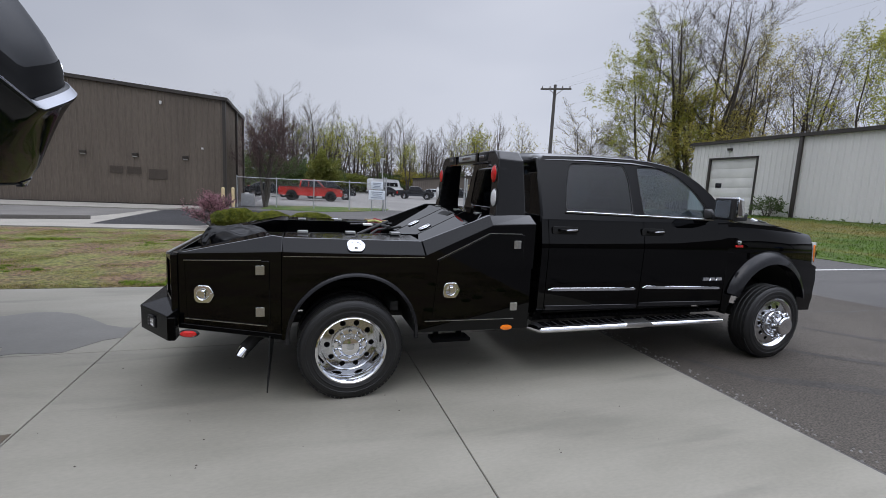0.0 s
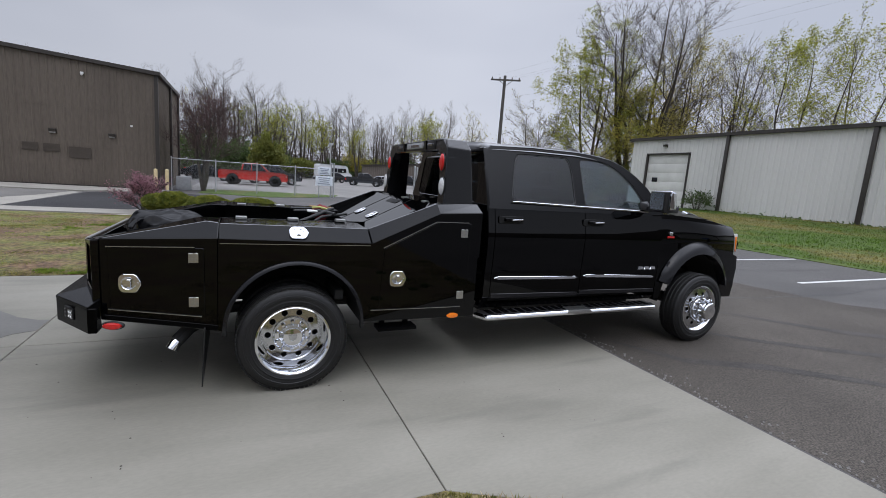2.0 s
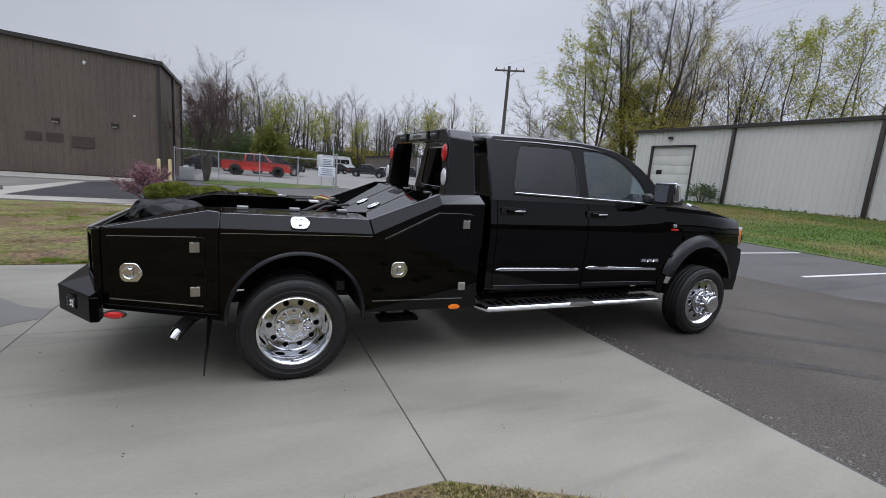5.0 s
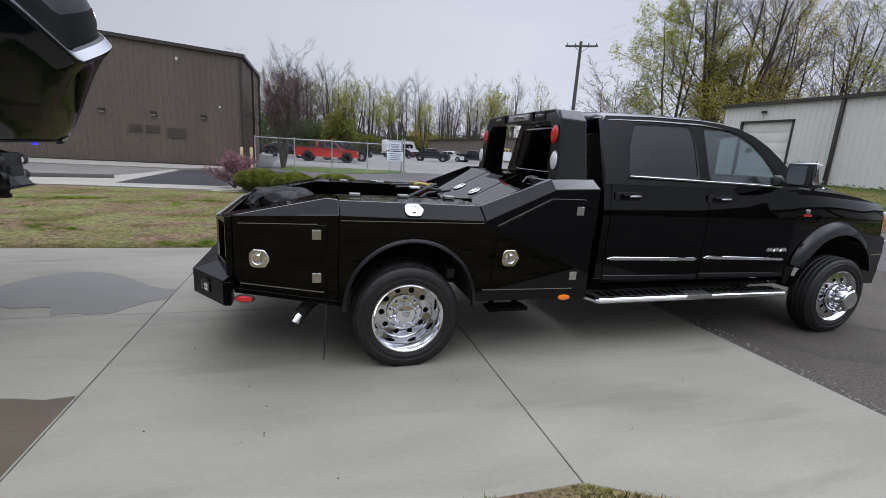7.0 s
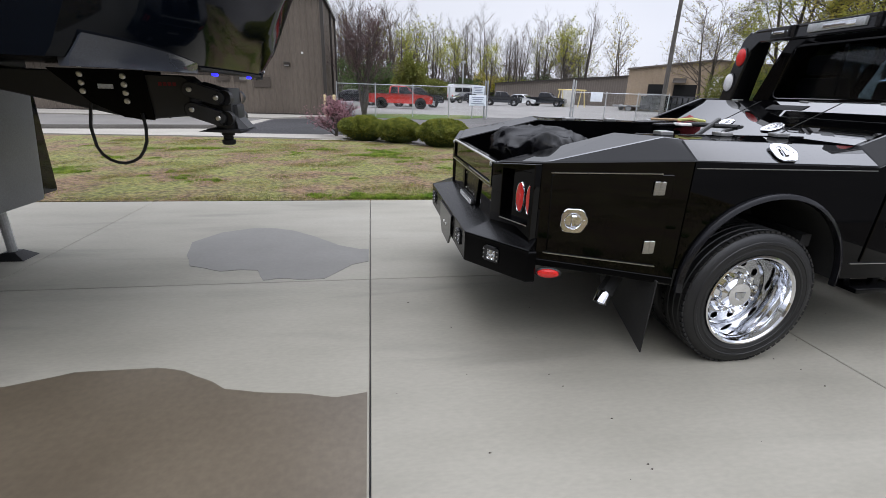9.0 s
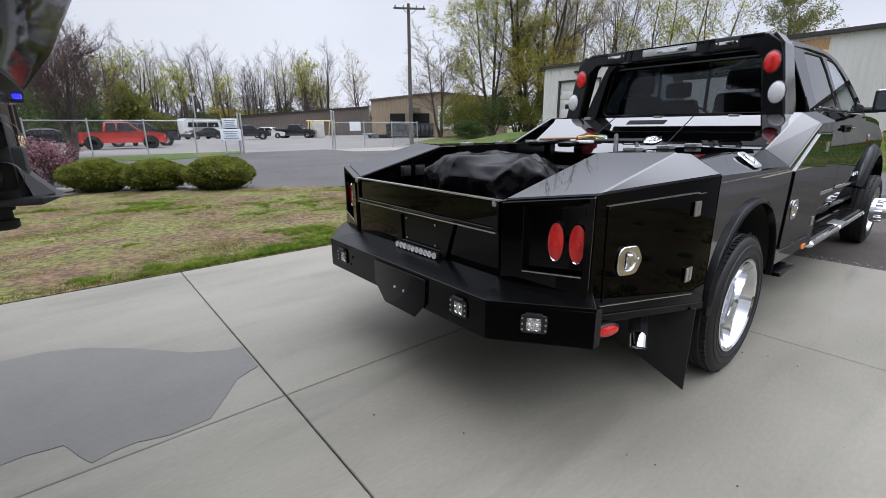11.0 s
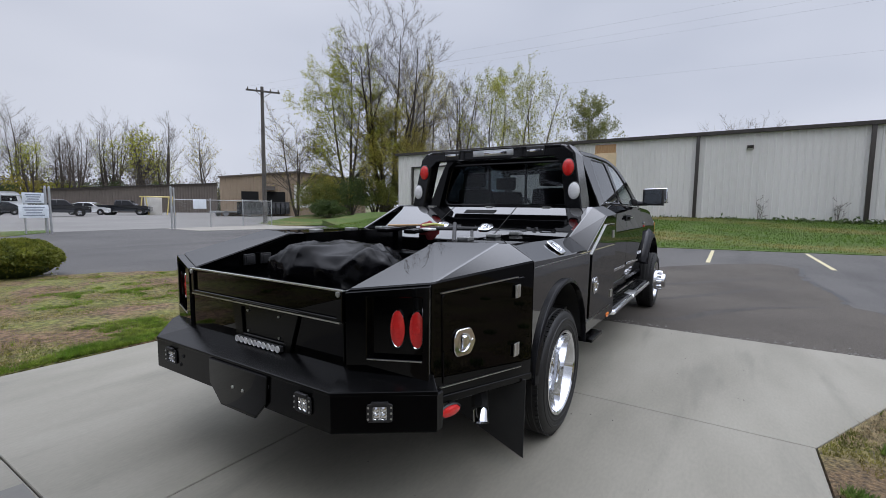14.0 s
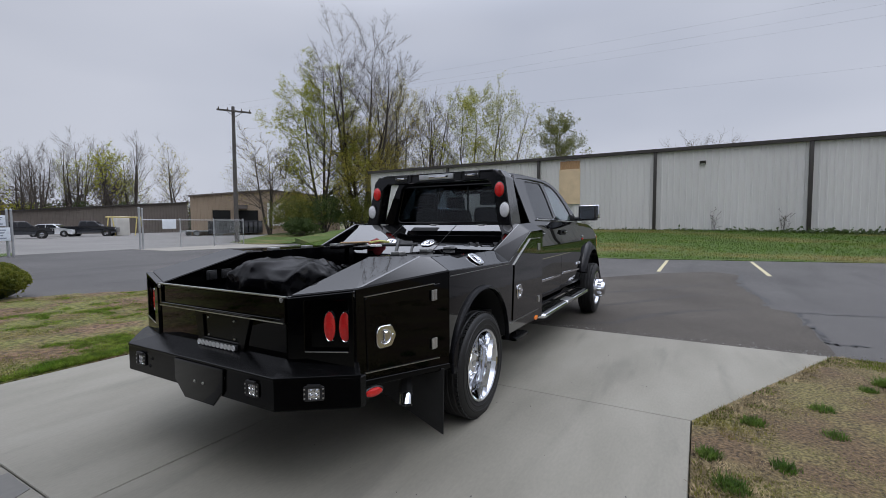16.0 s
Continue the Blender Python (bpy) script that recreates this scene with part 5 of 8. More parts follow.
inner = [(-1.19, 0.99), (-1.325, 0.60), (-1.325, -0.60), (-1.19, -0.99)]
loft(bm, [[(a, b, 0.664), (c, d, 0.706), (c, d, 0.648), (a, b, 0.648)] for (a, b), (c, d) in zip([(-1.248, 1.052), (-1.508, 0.701), (-1.508, -0.701), (-1.248, -1.052)], inner)])
bevel(bm, 0.004, 2)
part("step_plate", bm, SATIN, bumper, smooth=3)
bm = BM()
plate(bm, [(-0.31, 0.650), (0.15, 0.650), (0.15, 0.525), (0.055, 0.430), (-0.215, 0.430), (-0.30, 0.520)], [], flat_x(-1.506, -1), 0.014, 0.003)
plate_ob = part("hitch_cover", bm, PAINT, bumper, smooth=3)
for y in (-0.05, -0.13):
    bm = BM()
    lathe(bm, [(0.008, 0.0), (0.007, 0.005), (0, 0.006)], Matrix.Translation((-1.520, y, 0.545)) @ Matrix.Rotation(radians(-90), 4, "Y"), 8)
    part("bolt", bm, BOLTS, plate_ob)


def pod_lamp(x, y, z, nrm):
    nrm = Vector(nrm).normalized()
    m = Matrix.Translation((x, y, z)) @ Matrix((Vector((0, 0, 1)).cross(nrm), Vector((0, 0, 1)), nrm)).transposed().to_4x4() @ Matrix.Scale(0.86, 4)
    face = lambda u, v, w: m @ Vector((u, v, w))
    bm = BM()
    plate(bm, rounded([(-0.062, -0.046), (0.062, -0.046), (0.062, 0.046), (-0.062, 0.046)], 0.018, 3), [rounded([(-0.034, -0.036), (0.034, -0.036), (0.034, 0.030), (-0.034, 0.030)], 0.006, 2)], face, 0.010, 0.002)
    box(bm, -0.04, 0.04, 0.04, 0.056, 0.0, 0.02, 0.004, m)
    pod = part("pod_lamp", bm, TRIM, bumper, "black square work lamp with four white lenses")
    bm = BM()
    for u in (-0.017, 0.017):
        for v in (-0.019, 0.013):
            lathe(bm, [(0.016, 0.004), (0.014, 0.001), (0.006, 0.004), (0, 0.006)], m @ Matrix.Translation((u, v, 0)), 12)
    part("lens", bm, CHROME, pod)
    bm = BM()
    box(bm, -0.034, 0.034, -0.036, 0.030, -0.002, 0.001, 0, m)
    part("reflector", bm, CLEARLENS, pod)
    for u in (-0.054, 0.054):
        for v in (-0.028, 0.0, 0.028):
            bm = BM()
            lathe(bm, [(0.0055, 0.008), (0.005, 0.014), (0, 0.015)], m @ Matrix.Translation((u, v, 0)), 8)
            part("screw", bm, STAINLESS, pod)


for s in (-1, 1):
    n_side = (-0.35, s * 0.255, 0)
    pod_lamp(-1.388, s * 0.861, 0.580, n_side)
    pod_lamp(-1.507, s * 0.54, 0.582, (-1, 0, 0))
# flat near-black spots paint the shade inside small bumper holes
for y, z in ((-0.30, 0.60), (0.42, 0.60), (-0.10, 0.615), (0.45, 0.55)):
    bm = BM()
    lathe(bm, [(0.011, 0.0), (0.010, 0.002), (0, 0.0025)], Matrix.Translation((-1.506, y, z)) @ Matrix.Rotation(radians(-90), 4, "Y"), 10)
    part("bumper_hole", bm, HOLLOW_SHADE, bumper)

# exhaust
bm = BM()
lathe(bm, [(0.036, 0.03), (0.040, 0.045), (0.041, 0.10), (0.037, 0.10), (0.034, 0.03)], Matrix.Translation((-0.745, -0.985, 0.415)) @ Vector((-0.48, -0.30, -0.82)).to_track_quat("Z", "Y").to_matrix().to_4x4(), 24)
part("exhaust_tip", bm, CHROME, truck, "chrome exhaust tip")
bm = BM()
tube(bm, [(-0.765, -0.995, 0.385), (-0.69, -0.95, 0.46), (-0.45, -0.70, 0.52), (0.3, -0.55, 0.55), (1.5, -0.5, 0.5)], 0.045)
part("exhaust_pipe", bm, UNDER, truck)

# ---- headache rack ----
bm = BM()
OUT = [(-0.925, 1.365), (-0.845, 1.82), (-0.815, 1.92), (-0.72, 1.99), (0.72, 1.99), (0.815, 1.92), (0.845, 1.82), (0.925, 1.365)]
INN = [(0.775, 1.365), (0.70, 1.82), (0.63, 1.885), (-0.63, 1.885), (-0.70, 1.82), (-0.775, 1.365)]
plate(bm, OUT + INN, [], lambda u, v, w: (1.22 + w + 0.085 * (v - 1.365), u, v), 0.09, 0.012)
rack = part("headache_rack", bm, RACKP, truck, "black steel rack behind the cab", 3)
for s in (-1, 1):
    bm = BM()
    hull(bm, [(x, s * y, z) for x, y, z in ((1.225, 0.928, 1.365), (1.512, 0.928, 1.365), (1.500, 0.828, 1.90), (1.475, 0.765, 1.985), (1.275, 0.765, 1.985), (1.268, 0.828, 1.91), (1.225, 0.880, 1.365), (1.512, 0.880, 1.365), (1.475, 0.72, 1.955), (1.28, 0.72, 1.955))], 0.010)
    part("rack_wing", bm, RACKP, rack, smooth=3)
    for y, z, r, stretch, mat, lab in ((0.778, 1.778, 0.064, (0.80, 1.15), REDLENS, "red oval rack lamp"), (0.842, 1.570, 0.064, (0.80, 1.15), CLEARLENS, "white oval rack lamp")):
        m = Matrix.Translation((1.219 + 0.085 * (z - 1.365), s * y, z)) @ Matrix.Rotation(radians(-90), 4, "Y") @ Matrix.Diagonal((stretch[1], stretch[0], 1, 1))
        bm = BM()
        lathe(bm, [(r * 1.12, 0.0), (r * 1.12, 0.006), (r * 1.03, 0.010), (r, 0.007)], m, 28)
        lamp = part("rack_lamp", bm, TRIM, rack, lab)
        bm = BM()
        lathe(bm, [(r * 1.02, 0.006), (r * 0.97, 0.015), (r * 0.75, 0.023), (r * 0.4, 0.028), (0, 0.029)], m, 28)
        part("lens", bm, mat, lamp)
for y in (0.44, -0.46):
    bm = BM()
    box(bm, 1.255, 1.30, y - 0.085, y + 0.085, 1.905, 1.985, 0.008)
    pods = part("flood_lamp", bm, TRIM, rack, "black flood lamp")
    bm = BM()
    box(bm, 1.247, 1.256, y - 0.05, y + 0.05, 1.932, 1.955, 0.002)
    lathe(bm, [(0.006, 0.0), (0, 0.004)], Matrix.Translation((1.254, y - 0.07, 1.945)) @ Matrix.Rotation(radians(-90), 4, "Y"), 8)
    lathe(bm, [(0.006, 0.0), (0, 0.004)], Matrix.Translation((1.254, y + 0.07, 1.945)) @ Matrix.Rotation(radians(-90), 4, "Y"), 8)
    part("lens", bm, CHROME, pods)
bm = BM()
box(bm, 1.27, 1.465, -0.70, 0.70, 1.955, 1.99, 0.01)
box(bm, 1.255, 1.28, -0.335, -0.30, 1.90, 1.985)
box(bm, 1.255, 1.28, 0.30, 0.335, 1.90, 1.985)
part("rack_top", bm, RACKP, rack)
bm = BM()
box(bm, 1.249, 1.275, -0.24, 0.19, 1.915, 1.972, 0.006)
stop = part("high_stop_lamp", bm, GALV, rack, "grey steel stop lamp housing with bright lens")
bm = BM()
box(bm, 1.243, 1.251, -0.18, 0.06, 1.928, 1.958, 0.003)
part("lens", bm, CHROME, stop)

# ---- cab ----
SIDE_IN = 0.42


def gy(z):
    return 0.972 - (z - 1.43) * SIDE_IN


def cab_side(side):
    place = lambda u, v, w: (u, side * (gy(v) - w), v)
    outline = [(1.64, 1.40), (1.645, 1.75), (1.672, 1.91), (1.745, 1.975), (2.2, 1.998), (2.72, 2.003), (2.95, 1.993), (3.18, 1.962), (3.36, 1.902), (3.52, 1.812), (3.66, 1.695), (3.76, 1.575), (3.815, 1.455), (3.83, 1.40)]
    w_rear = rounded([(1.895, 1.487), (1.950, 1.75), (2.01, 1.915), (2.615, 1.930), (2.650, 1.80), (2.632, 1.478)], 0.05, 4)
    w_front = rounded([(2.752, 1.475), (2.768, 1.925), (3.03, 1.930), (3.17, 1.895), (3.30, 1.830), (3.45, 1.705), (3.545, 1.570), (3.575, 1.462)], 0.04, 4)
    bm = BM()
    plate(bm, outline, [w_rear, w_front], place, 0.035, 0.006)
    frame_ob = part("cab_side", bm, PAINT, truck, smooth=3)
    for name, loop, glass in (("rear_side_window", w_rear, GLASS_DARK), ("front_side_window", w_front, GLASS_SIDE)):
        bm = BM()
        plate(bm, loop, [], lambda u, v, w: (u, side * (gy(v) - 0.014 + w), v), 0.004)
        part(name, bm, glass, frame_ob)
        bm = BM()
        inner = [((u - 2.2) * 0.985 + 2.2, (v - 1.69) * 0.985 + 1.69) for u, v in loop] if glass is GLASS_DARK else [((u - 3.0) * 0.985 + 3.0, (v - 1.66) * 0.985 + 1.66) for u, v in loop]
        plate(bm, loop, [inner], lambda u, v, w: (u, side * (gy(v) - 0.012 + w), v), 0.008)
        part("window_seal", bm, TRIM, frame_ob)
    # lower door skins, lofted over the curved body side
    sect = [(0.965, 0.50), (1.000, 0.575), (1.013, 0.62), (1.016, 0.75), (1.026, 1.02), (1.028, 1.14), (1.026, 1.18), (1.021, 1.21), (1.013, 1.25), (1.003, 1.30), (0.993, 1.35), (0.983, 1.40), (0.972, 1.43)]

    def skin(x0, x1, name, lo=0.545, inset=0.0):
        bm = BM()
        pts = [(y + inset, z) for y, z in sect if z >= lo]
        rows = [[(x, side * y, z) for y, z in pts] + [(x, side * 0.93, pts[-1][1]), (x, side * 0.93, pts[0][1])] for x in (x0, x1)]
        loft(bm, rows)
        return part(name, bm, PAINT, truck, "", 35)

    skin(1.635, 1.700, "cab_corner", 0.50)
    for x0, x1, hx in ((1.707, 2.728, 1.872), (2.735, 3.790, 2.835)):
        door_ob = skin(x0, x1, "door")
        # raised dark plate paints the shade of the cup behind the handle
        bm = BM()
        plate(bm, rounded([(hx - 0.135, 1.278), (hx + 0.125, 1.278), (hx + 0.125, 1.345), (hx - 0.135, 1.345)], 0.02, 3), [], lambda u, v, w: (u, side * (1.006 + w), v), 0.010, 0.003)
        part("handle_cup", bm, HOLLOW_SHADE, door_ob)
        bm = BM()
        hull(bm, [(x, side * y, z) for x, y, z in ((hx - 0.09, 1.02, 1.302), (hx - 0.09, 1.02, 1.33), (hx + 0.115, 1.02, 1.302), (hx + 0.115, 1.02, 1.33), (hx - 0.08, 1.048, 1.305), (hx - 0.08, 1.048, 1.327), (hx + 0.105, 1.048, 1.305), (hx + 0.105, 1.048, 1.327))], 0.005)
        part("handle", bm, PAINT, door_ob)
        bm = BM()
        hull(bm, [(x, side * y, z) for x, y, z in ((hx - 0.02, 1.046, 1.308), (hx - 0.02, 1.046, 1.325), (hx + 0.10, 1.046, 1.308), (hx + 0.10, 1.046, 1.325), (hx - 0.015, 1.0515, 1.310), (hx + 0.095, 1.0515, 1.323))], 0.002)
        part("handle_trim", bm, CHROME, door_ob, "chrome handle insert")
        bm = BM()
        xa, xb = x0 + 0.02, x1 - 0.04
        plate(bm, [(xa, 0.778), (xa + 0.05, 0.795), (xb - 0.03, 0.780 if x0 < 2 else 0.765), (xb, 0.765 if x0 < 2 else 0.75), (xb - 0.03, 0.752 if x0 < 2 else 0.738), (xa + 0.05, 0.763)], [], lambda u, v, w: (u, side * (1.015 + w), v), 0.012, 0.003)
        part("door_moulding", bm, CHROME, door_ob, "chrome door moulding")
        bm = BM()
        plate(bm, [(x0 + 0.01, 0.585), (x1 - 0.01, 0.575), (x1 - 0.01, 0.615), (x0 + 0.01, 0.632)], [], lambda u, v, w: (u, side * (1.008 + w), v), 0.012, 0.004)
        part("rocker_moulding", bm, FLARE, door_ob)
    bm = BM()
    plate(bm, [(1.885, 1.466), (3.60, 1.435), (3.60, 1.452), (1.885, 1.482)], [], lambda u, v, w: (u, side * (0.962 + w), v), 0.014, 0.003)
    part("belt_moulding", bm, CHROME, truck, "chrome belt moulding")
    bm = BM()
    rows = [[(x, side * 0.95, 0.50), (x, side * 1.0, 0.50), (x, side * 1.012, 0.535), (x, side * 0.95, 0.545)] for x in (1.6, 3.85)]
    loft(bm, rows)
    part("rocker", bm, PAINT, truck)
    # running board
    bm = BM()
    box(bm, 1.60, 3.68, min(side * 0.985, side * 1.125), max(side * 0.985, side * 1.125), 0.452, 0.474, 0.006)
    board = part("running_board", bm, TRIM, truck, "black treaded running board with chrome edge")
    bm = BM()
    tube(bm, [(1.56, side * 1.03, 0.448), (1.62, side * 1.135, 0.446), (2.5, side * 1.14, 0.448), (3.68, side * 1.135, 0.440), (3.73, side * 1.05, 0.440)], 0.026, 12)
    part("edge_tube", bm, CHROME, board, "chrome edge tube")
    bm = BM()
    for i in range(24):
        box(bm, 1.66 + i * 0.083, 1.715 + i * 0.083, min(side * 1.0, side * 1.11), max(side * 1.0, side * 1.11), 0.473, 0.478)
    part("tread", bm, SATIN, board)
    bm = BM()
    hull(bm, [(x, side * y, z) for x, y, z in ((2.48, 1.06, 0.452), (2.82, 1.06, 0.452), (2.48, 1.168, 0.44), (2.82, 1.168, 0.44), (2.52, 1.06, 0.484), (2.78, 1.06, 0.484), (2.52, 1.168, 0.474), (2.78, 1.168, 0.474))], 0.008)
    part("step_pad", bm, STAINLESS, board)
    for x in (1.9, 2.65, 3.4):
        bm = BM()
        box(bm, x - 0.03, x + 0.03, min(side * 0.8, side * 1.05), max(side * 0.8, side * 1.05), 0.435, 0.456)
        part("bracket", bm, UNDER, board)
    # front wing with its arch
    arch = ring(4.40, 0.46, 0.515, 0.560, n=24, a0=180, a1=0)
    bm = BM()
    plate(bm, [(3.797, 0.50), (3.885, 0.50)] + arch[1:-1] + [(4.93, 0.47), (5.15, 0.46), (5.19, 0.80), (5.165, 0.96), (5.075, 0.99), (5.055, 1.12), (3.797, 1.12)], [], lambda u, v, w: (u, side * (1.018 - 0.10 * max(0, u - 4.75) ** 1.5 - w), v), 0.03, 0.002)
    rows = []
    for i in range(15):
        x = 3.797 + 1.253 * i / 14
        top = 1.428 - 0.0175 * (x - 3.797) - 0.098 * max(0.0, x - 4.1) ** 1.5
        wide = 1.018 - 0.10 * max(0, x - 4.75) ** 1.5
        high = top - 1.12
        prof = [(0.0, 0.0), (-0.001, 0.14), (0.001, 0.24), (0.006, 0.34), (0.013, 0.46), (0.022, 0.60), (0.032, 0.74), (0.044, 0.87), (0.058, 0.96), (0.075, 1.0)]
        rows.append([(x, side * (wide - d), 1.12 + high * f) for d, f in prof] + [(x, side * (wide - 0.11), top - 0.01), (x, side * (wide - 0.11), 1.12)])
    loft(bm, rows)
    part("front_wing", bm, PAINT, truck, "", 40)
    bm = BM()
    t = bmesh.new()
    rows = [[t.verts.new((x, side * y, z)) for x, z in ring(4.40, 0.46, 0.512, 0.556, n=24, a0=180, a1=0)] for y in (1.0, 0.6)]
    for i in range(23):
        t.faces.new((rows[0][i], rows[0][i + 1], rows[1][i + 1], rows[1][i]))
    merge(bm, t)
    part("wheel_well", bm, UNDER, truck)
    bm = BM()
    rows = []
    for k in range(25):
        a = radians(158 + (18 - 158) * k / 24)
        wide = 0.112 * min(1.0, 0.72 + 0.28 * math.sin(math.pi * k / 24) ** 0.5)
        c, sn = math.cos(a), math.sin(a)
        o = (4.40 + (0.515 + wide) * c, 0.46 + (0.562 + wide) * sn)
        i = (4.40 + 0.505 * c, 0.46 + 0.548 * sn)
        mid = ((o[0] + i[0]) / 2, (o[1] + i[1]) / 2)
        rows.append([(o[0], side * 0.99, o[1]), (o[0], side * 1.022, o[1]), (mid[0], side * 1.075, mid[1]), (i[0], side * 1.095, i[1]), (i[0], side * 0.99, i[1])])
    loft(bm, rows)
    part("fender_flare", bm, FLARE, truck, "satin grey black fender flare", 50)
    # badges: a chrome bar and a small chrome and red mark
    bm = BM()
    for x0, x1 in ((3.50, 3.575), (3.585, 3.66), (3.67, 3.75)):
        hull(bm, [(x, side * y, z) for x, y, z in ((x0, 1.022, 0.832), (x0 + 0.012, 1.022, 0.868), (x1 - 0.012, 1.022, 0.868), (x1, 1.022, 0.832), (x0 + 0.004, 1.034, 0.835), (x0 + 0.014, 1.034, 0.865), (x1 - 0.014, 1.034, 0.865), (x1 - 0.004, 1.034, 0.835))])
    part("chrome_mark", bm, CHROME, truck, "plain chrome badge")
    bm = BM()
    hull(bm, [(x, side * y, z) for x in (3.905, 3.955) for y, z in ((1.0, 1.205), (1.03, 1.205), (1.0, 1.245), (1.026, 1.245))], 0.008)
    mark = part("wing_mark", bm, CHROME, truck, "small chrome and red badge")
    bm = BM()
    box(bm, 3.88, 3.98, min(side * 1.01, side * 1.03), max(side * 1.01, side * 1.03), 1.175, 1.196, 0.003)
    part("red_strip", bm, REDLENS, mark)
    # headlamp, seen from the side
    bm = BM()
    hull(bm, [(x, side * y, z) for x, y, z in ((5.052, 0.998, 1.232), (5.16, 0.965, 1.232), (5.195, 0.95, 1.03), (5.082, 1.0, 0.998), (5.06, 0.80, 1.245), (5.27, 0.75, 1.225), (5.29, 0.75, 1.03), (5.12, 0.75, 1.0))], 0.012)
    lamp = part("headlamp", bm, CLEARLENS, truck, "clear headlamp with amber side marker")
    bm = BM()
    hull(bm, [(x, side * y, z) for x, y, z in ((5.062, 1.003, 1.205), (5.125, 0.985, 1.205), (5.150, 0.978, 1.03), (5.090, 1.003, 1.02), (5.075, 0.95, 1.205), (5.14, 0.93, 1.03))], 0.005)
    part("side_marker", bm, AMBER, lamp)
    # mirror
    bm = BM()
    tube(bm, [(3.60, side * 0.94, 1.49), (3.57, side * 1.02, 1.485), (3.55, side * 1.10, 1.485)], 0.030, 10, 0.028)
    hull(bm, [(x, side * y, z) for x, y, z in ((3.50, 0.93, 1.455), (3.72, 0.93, 1.44), (3.50, 0.93, 1.55), (3.62, 0.92, 1.56), (3.54, 0.99, 1.465), (3.62, 0.99, 1.465), (3.55, 0.98, 1.53))], 0.012)
    hull(bm, [(x, side * y, z) for x, y, z in ((3.500, 1.05, 1.470), (3.435, 1.295, 1.466), (3.500, 1.05, 1.666), (3.435, 1.29, 1.668), (3.53, 1.05, 1.466), (3.47, 1.305, 1.462), (3.53, 1.05, 1.668), (3.47, 1.30, 1.668))], 0.026, seg=4)
    hull(bm, [(x, side * y, z) for x, y, z in ((3.50, 1.05, 1.462), (3.45, 1.30, 1.460), (3.66, 1.10, 1.462), (3.65, 1.29, 1.462), (3.50, 1.05, 1.50), (3.45, 1.30, 1.495), (3.68, 1.12, 1.535), (3.67, 1.28, 1.53))], 0.012, seg=3)
    mir = part("door_mirror", bm, TRIM, truck, "black door mirror with chrome cap")
    bm = BM()
    hull(bm, [(x, side * y, z) for x, y, z in ((3.525, 1.056, 1.498), (3.452, 1.345, 1.488), (3.525, 1.056, 1.678), (3.452, 1.338, 1.682), (3.56, 1.056, 1.498), (3.53, 1.350, 1.492), (3.57, 1.06, 1.668), (3.53, 1.335, 1.668), (3.645, 1.11, 1.51), (3.625, 1.28, 1.50), (3.61, 1.12, 1.625), (3.60, 1.27, 1.625))], 0.022, seg=4)
    part("mirror_cap", bm, CHROME, mir, "chrome mirror cap")
    bm = BM()
    plate(bm, rounded([(0.02, 1.486), (0.225, 1.482), (0.222, 1.652), (0.02, 1.650)], 0.03, 4), [], lambda u, v, w: (3.497 - 0.265 * u - w, side * (1.055 + u), v), 0.006)
    part("mirror_pane", bm, MIRROR, mir)


both(cab_side)

# cab back, roof, windscreen, interior
bm = BM()
w_back = rounded([(-0.76, 1.45), (0.76, 1.45), (0.665, 1.885), (-0.665, 1.885)], 0.07, 4)
plate(bm, [(-0.985, 0.50), (0.985, 0.50), (1.0, 1.2), (0.972, 1.43), (0.80, 1.84), (0.745, 1.95), (-0.745, 1.95), (-0.80, 1.84), (-0.972, 1.43), (-1.0, 1.2)], [w_back], lambda u, v, w: (1.628 + w + 0.06 * max(0, v - 1.4), u, v), 0.03, 0.006)
back = part("cab_back", bm, PAINT, truck)
bm = BM()
plate(bm, w_back, [], lambda u, v, w: (1.635 + w + 0.06 * max(0, v - 1.4), u, v), 0.004)
part("rear_window", bm, GLASS_REAR, back)
for y in (-0.21, 0.21):
    bm = BM()
    box(bm, 1.665, 1.678, y - 0.012, y + 0.012, 1.46, 1.86)
    part("window_bar", bm, TRIM, back)
bm = BM()
rows = []
for x, lift in ((1.66, -0.05), (1.685, -0.012), (1.76, 0.006), (2.2, 0.022), (2.72, 0.026), (2.95, 0.012), (3.08, -0.012), (3.16, -0.045)):
    row = [(x, y, 1.985 + lift + 0.038 * (1 - (y / 0.76) ** 2) - (0.055 if abs(y) > 0.75 else 0.0) - (0.012 if 0.70 < abs(y) < 0.75 else 0)) for y in [-0.765 + 1.53 * i / 16 for i in range(17)]]
    rows.append(row + [(x, 0.74, 1.915 + lift), (x, -0.74, 1.915 + lift)])
loft(bm, rows)
part("roof", bm, PAINT, truck, "", 50)
for y in (-0.52, -0.26, 0.0, 0.26, 0.52):
    bm = BM()
    hull(bm, [(2.80, y - 0.05, 2.010), (2.80, y + 0.05, 2.010), (2.98, y - 0.05, 1.995), (2.98, y + 0.05, 1.995), (2.84, y - 0.03, 2.058), (2.84, y + 0.03, 2.058), (2.93, y, 2.045)], 0.008)
    part("roof_marker", bm, TRIM, truck)
bm = BM()
t = bmesh.new()
rows = [[t.verts.new((x + 0.05 * (1 - (2 * i / 8 - 1) ** 2), -y + 2 * y * i / 8, z)) for i in range(9)] for x, y, z in ((3.14, 0.735, 1.966), (3.35, 0.765, 1.896), (3.53, 0.805, 1.789), (3.67, 0.855, 1.668), (3.76, 0.900, 1.557), (3.82, 0.935, 1.430))]
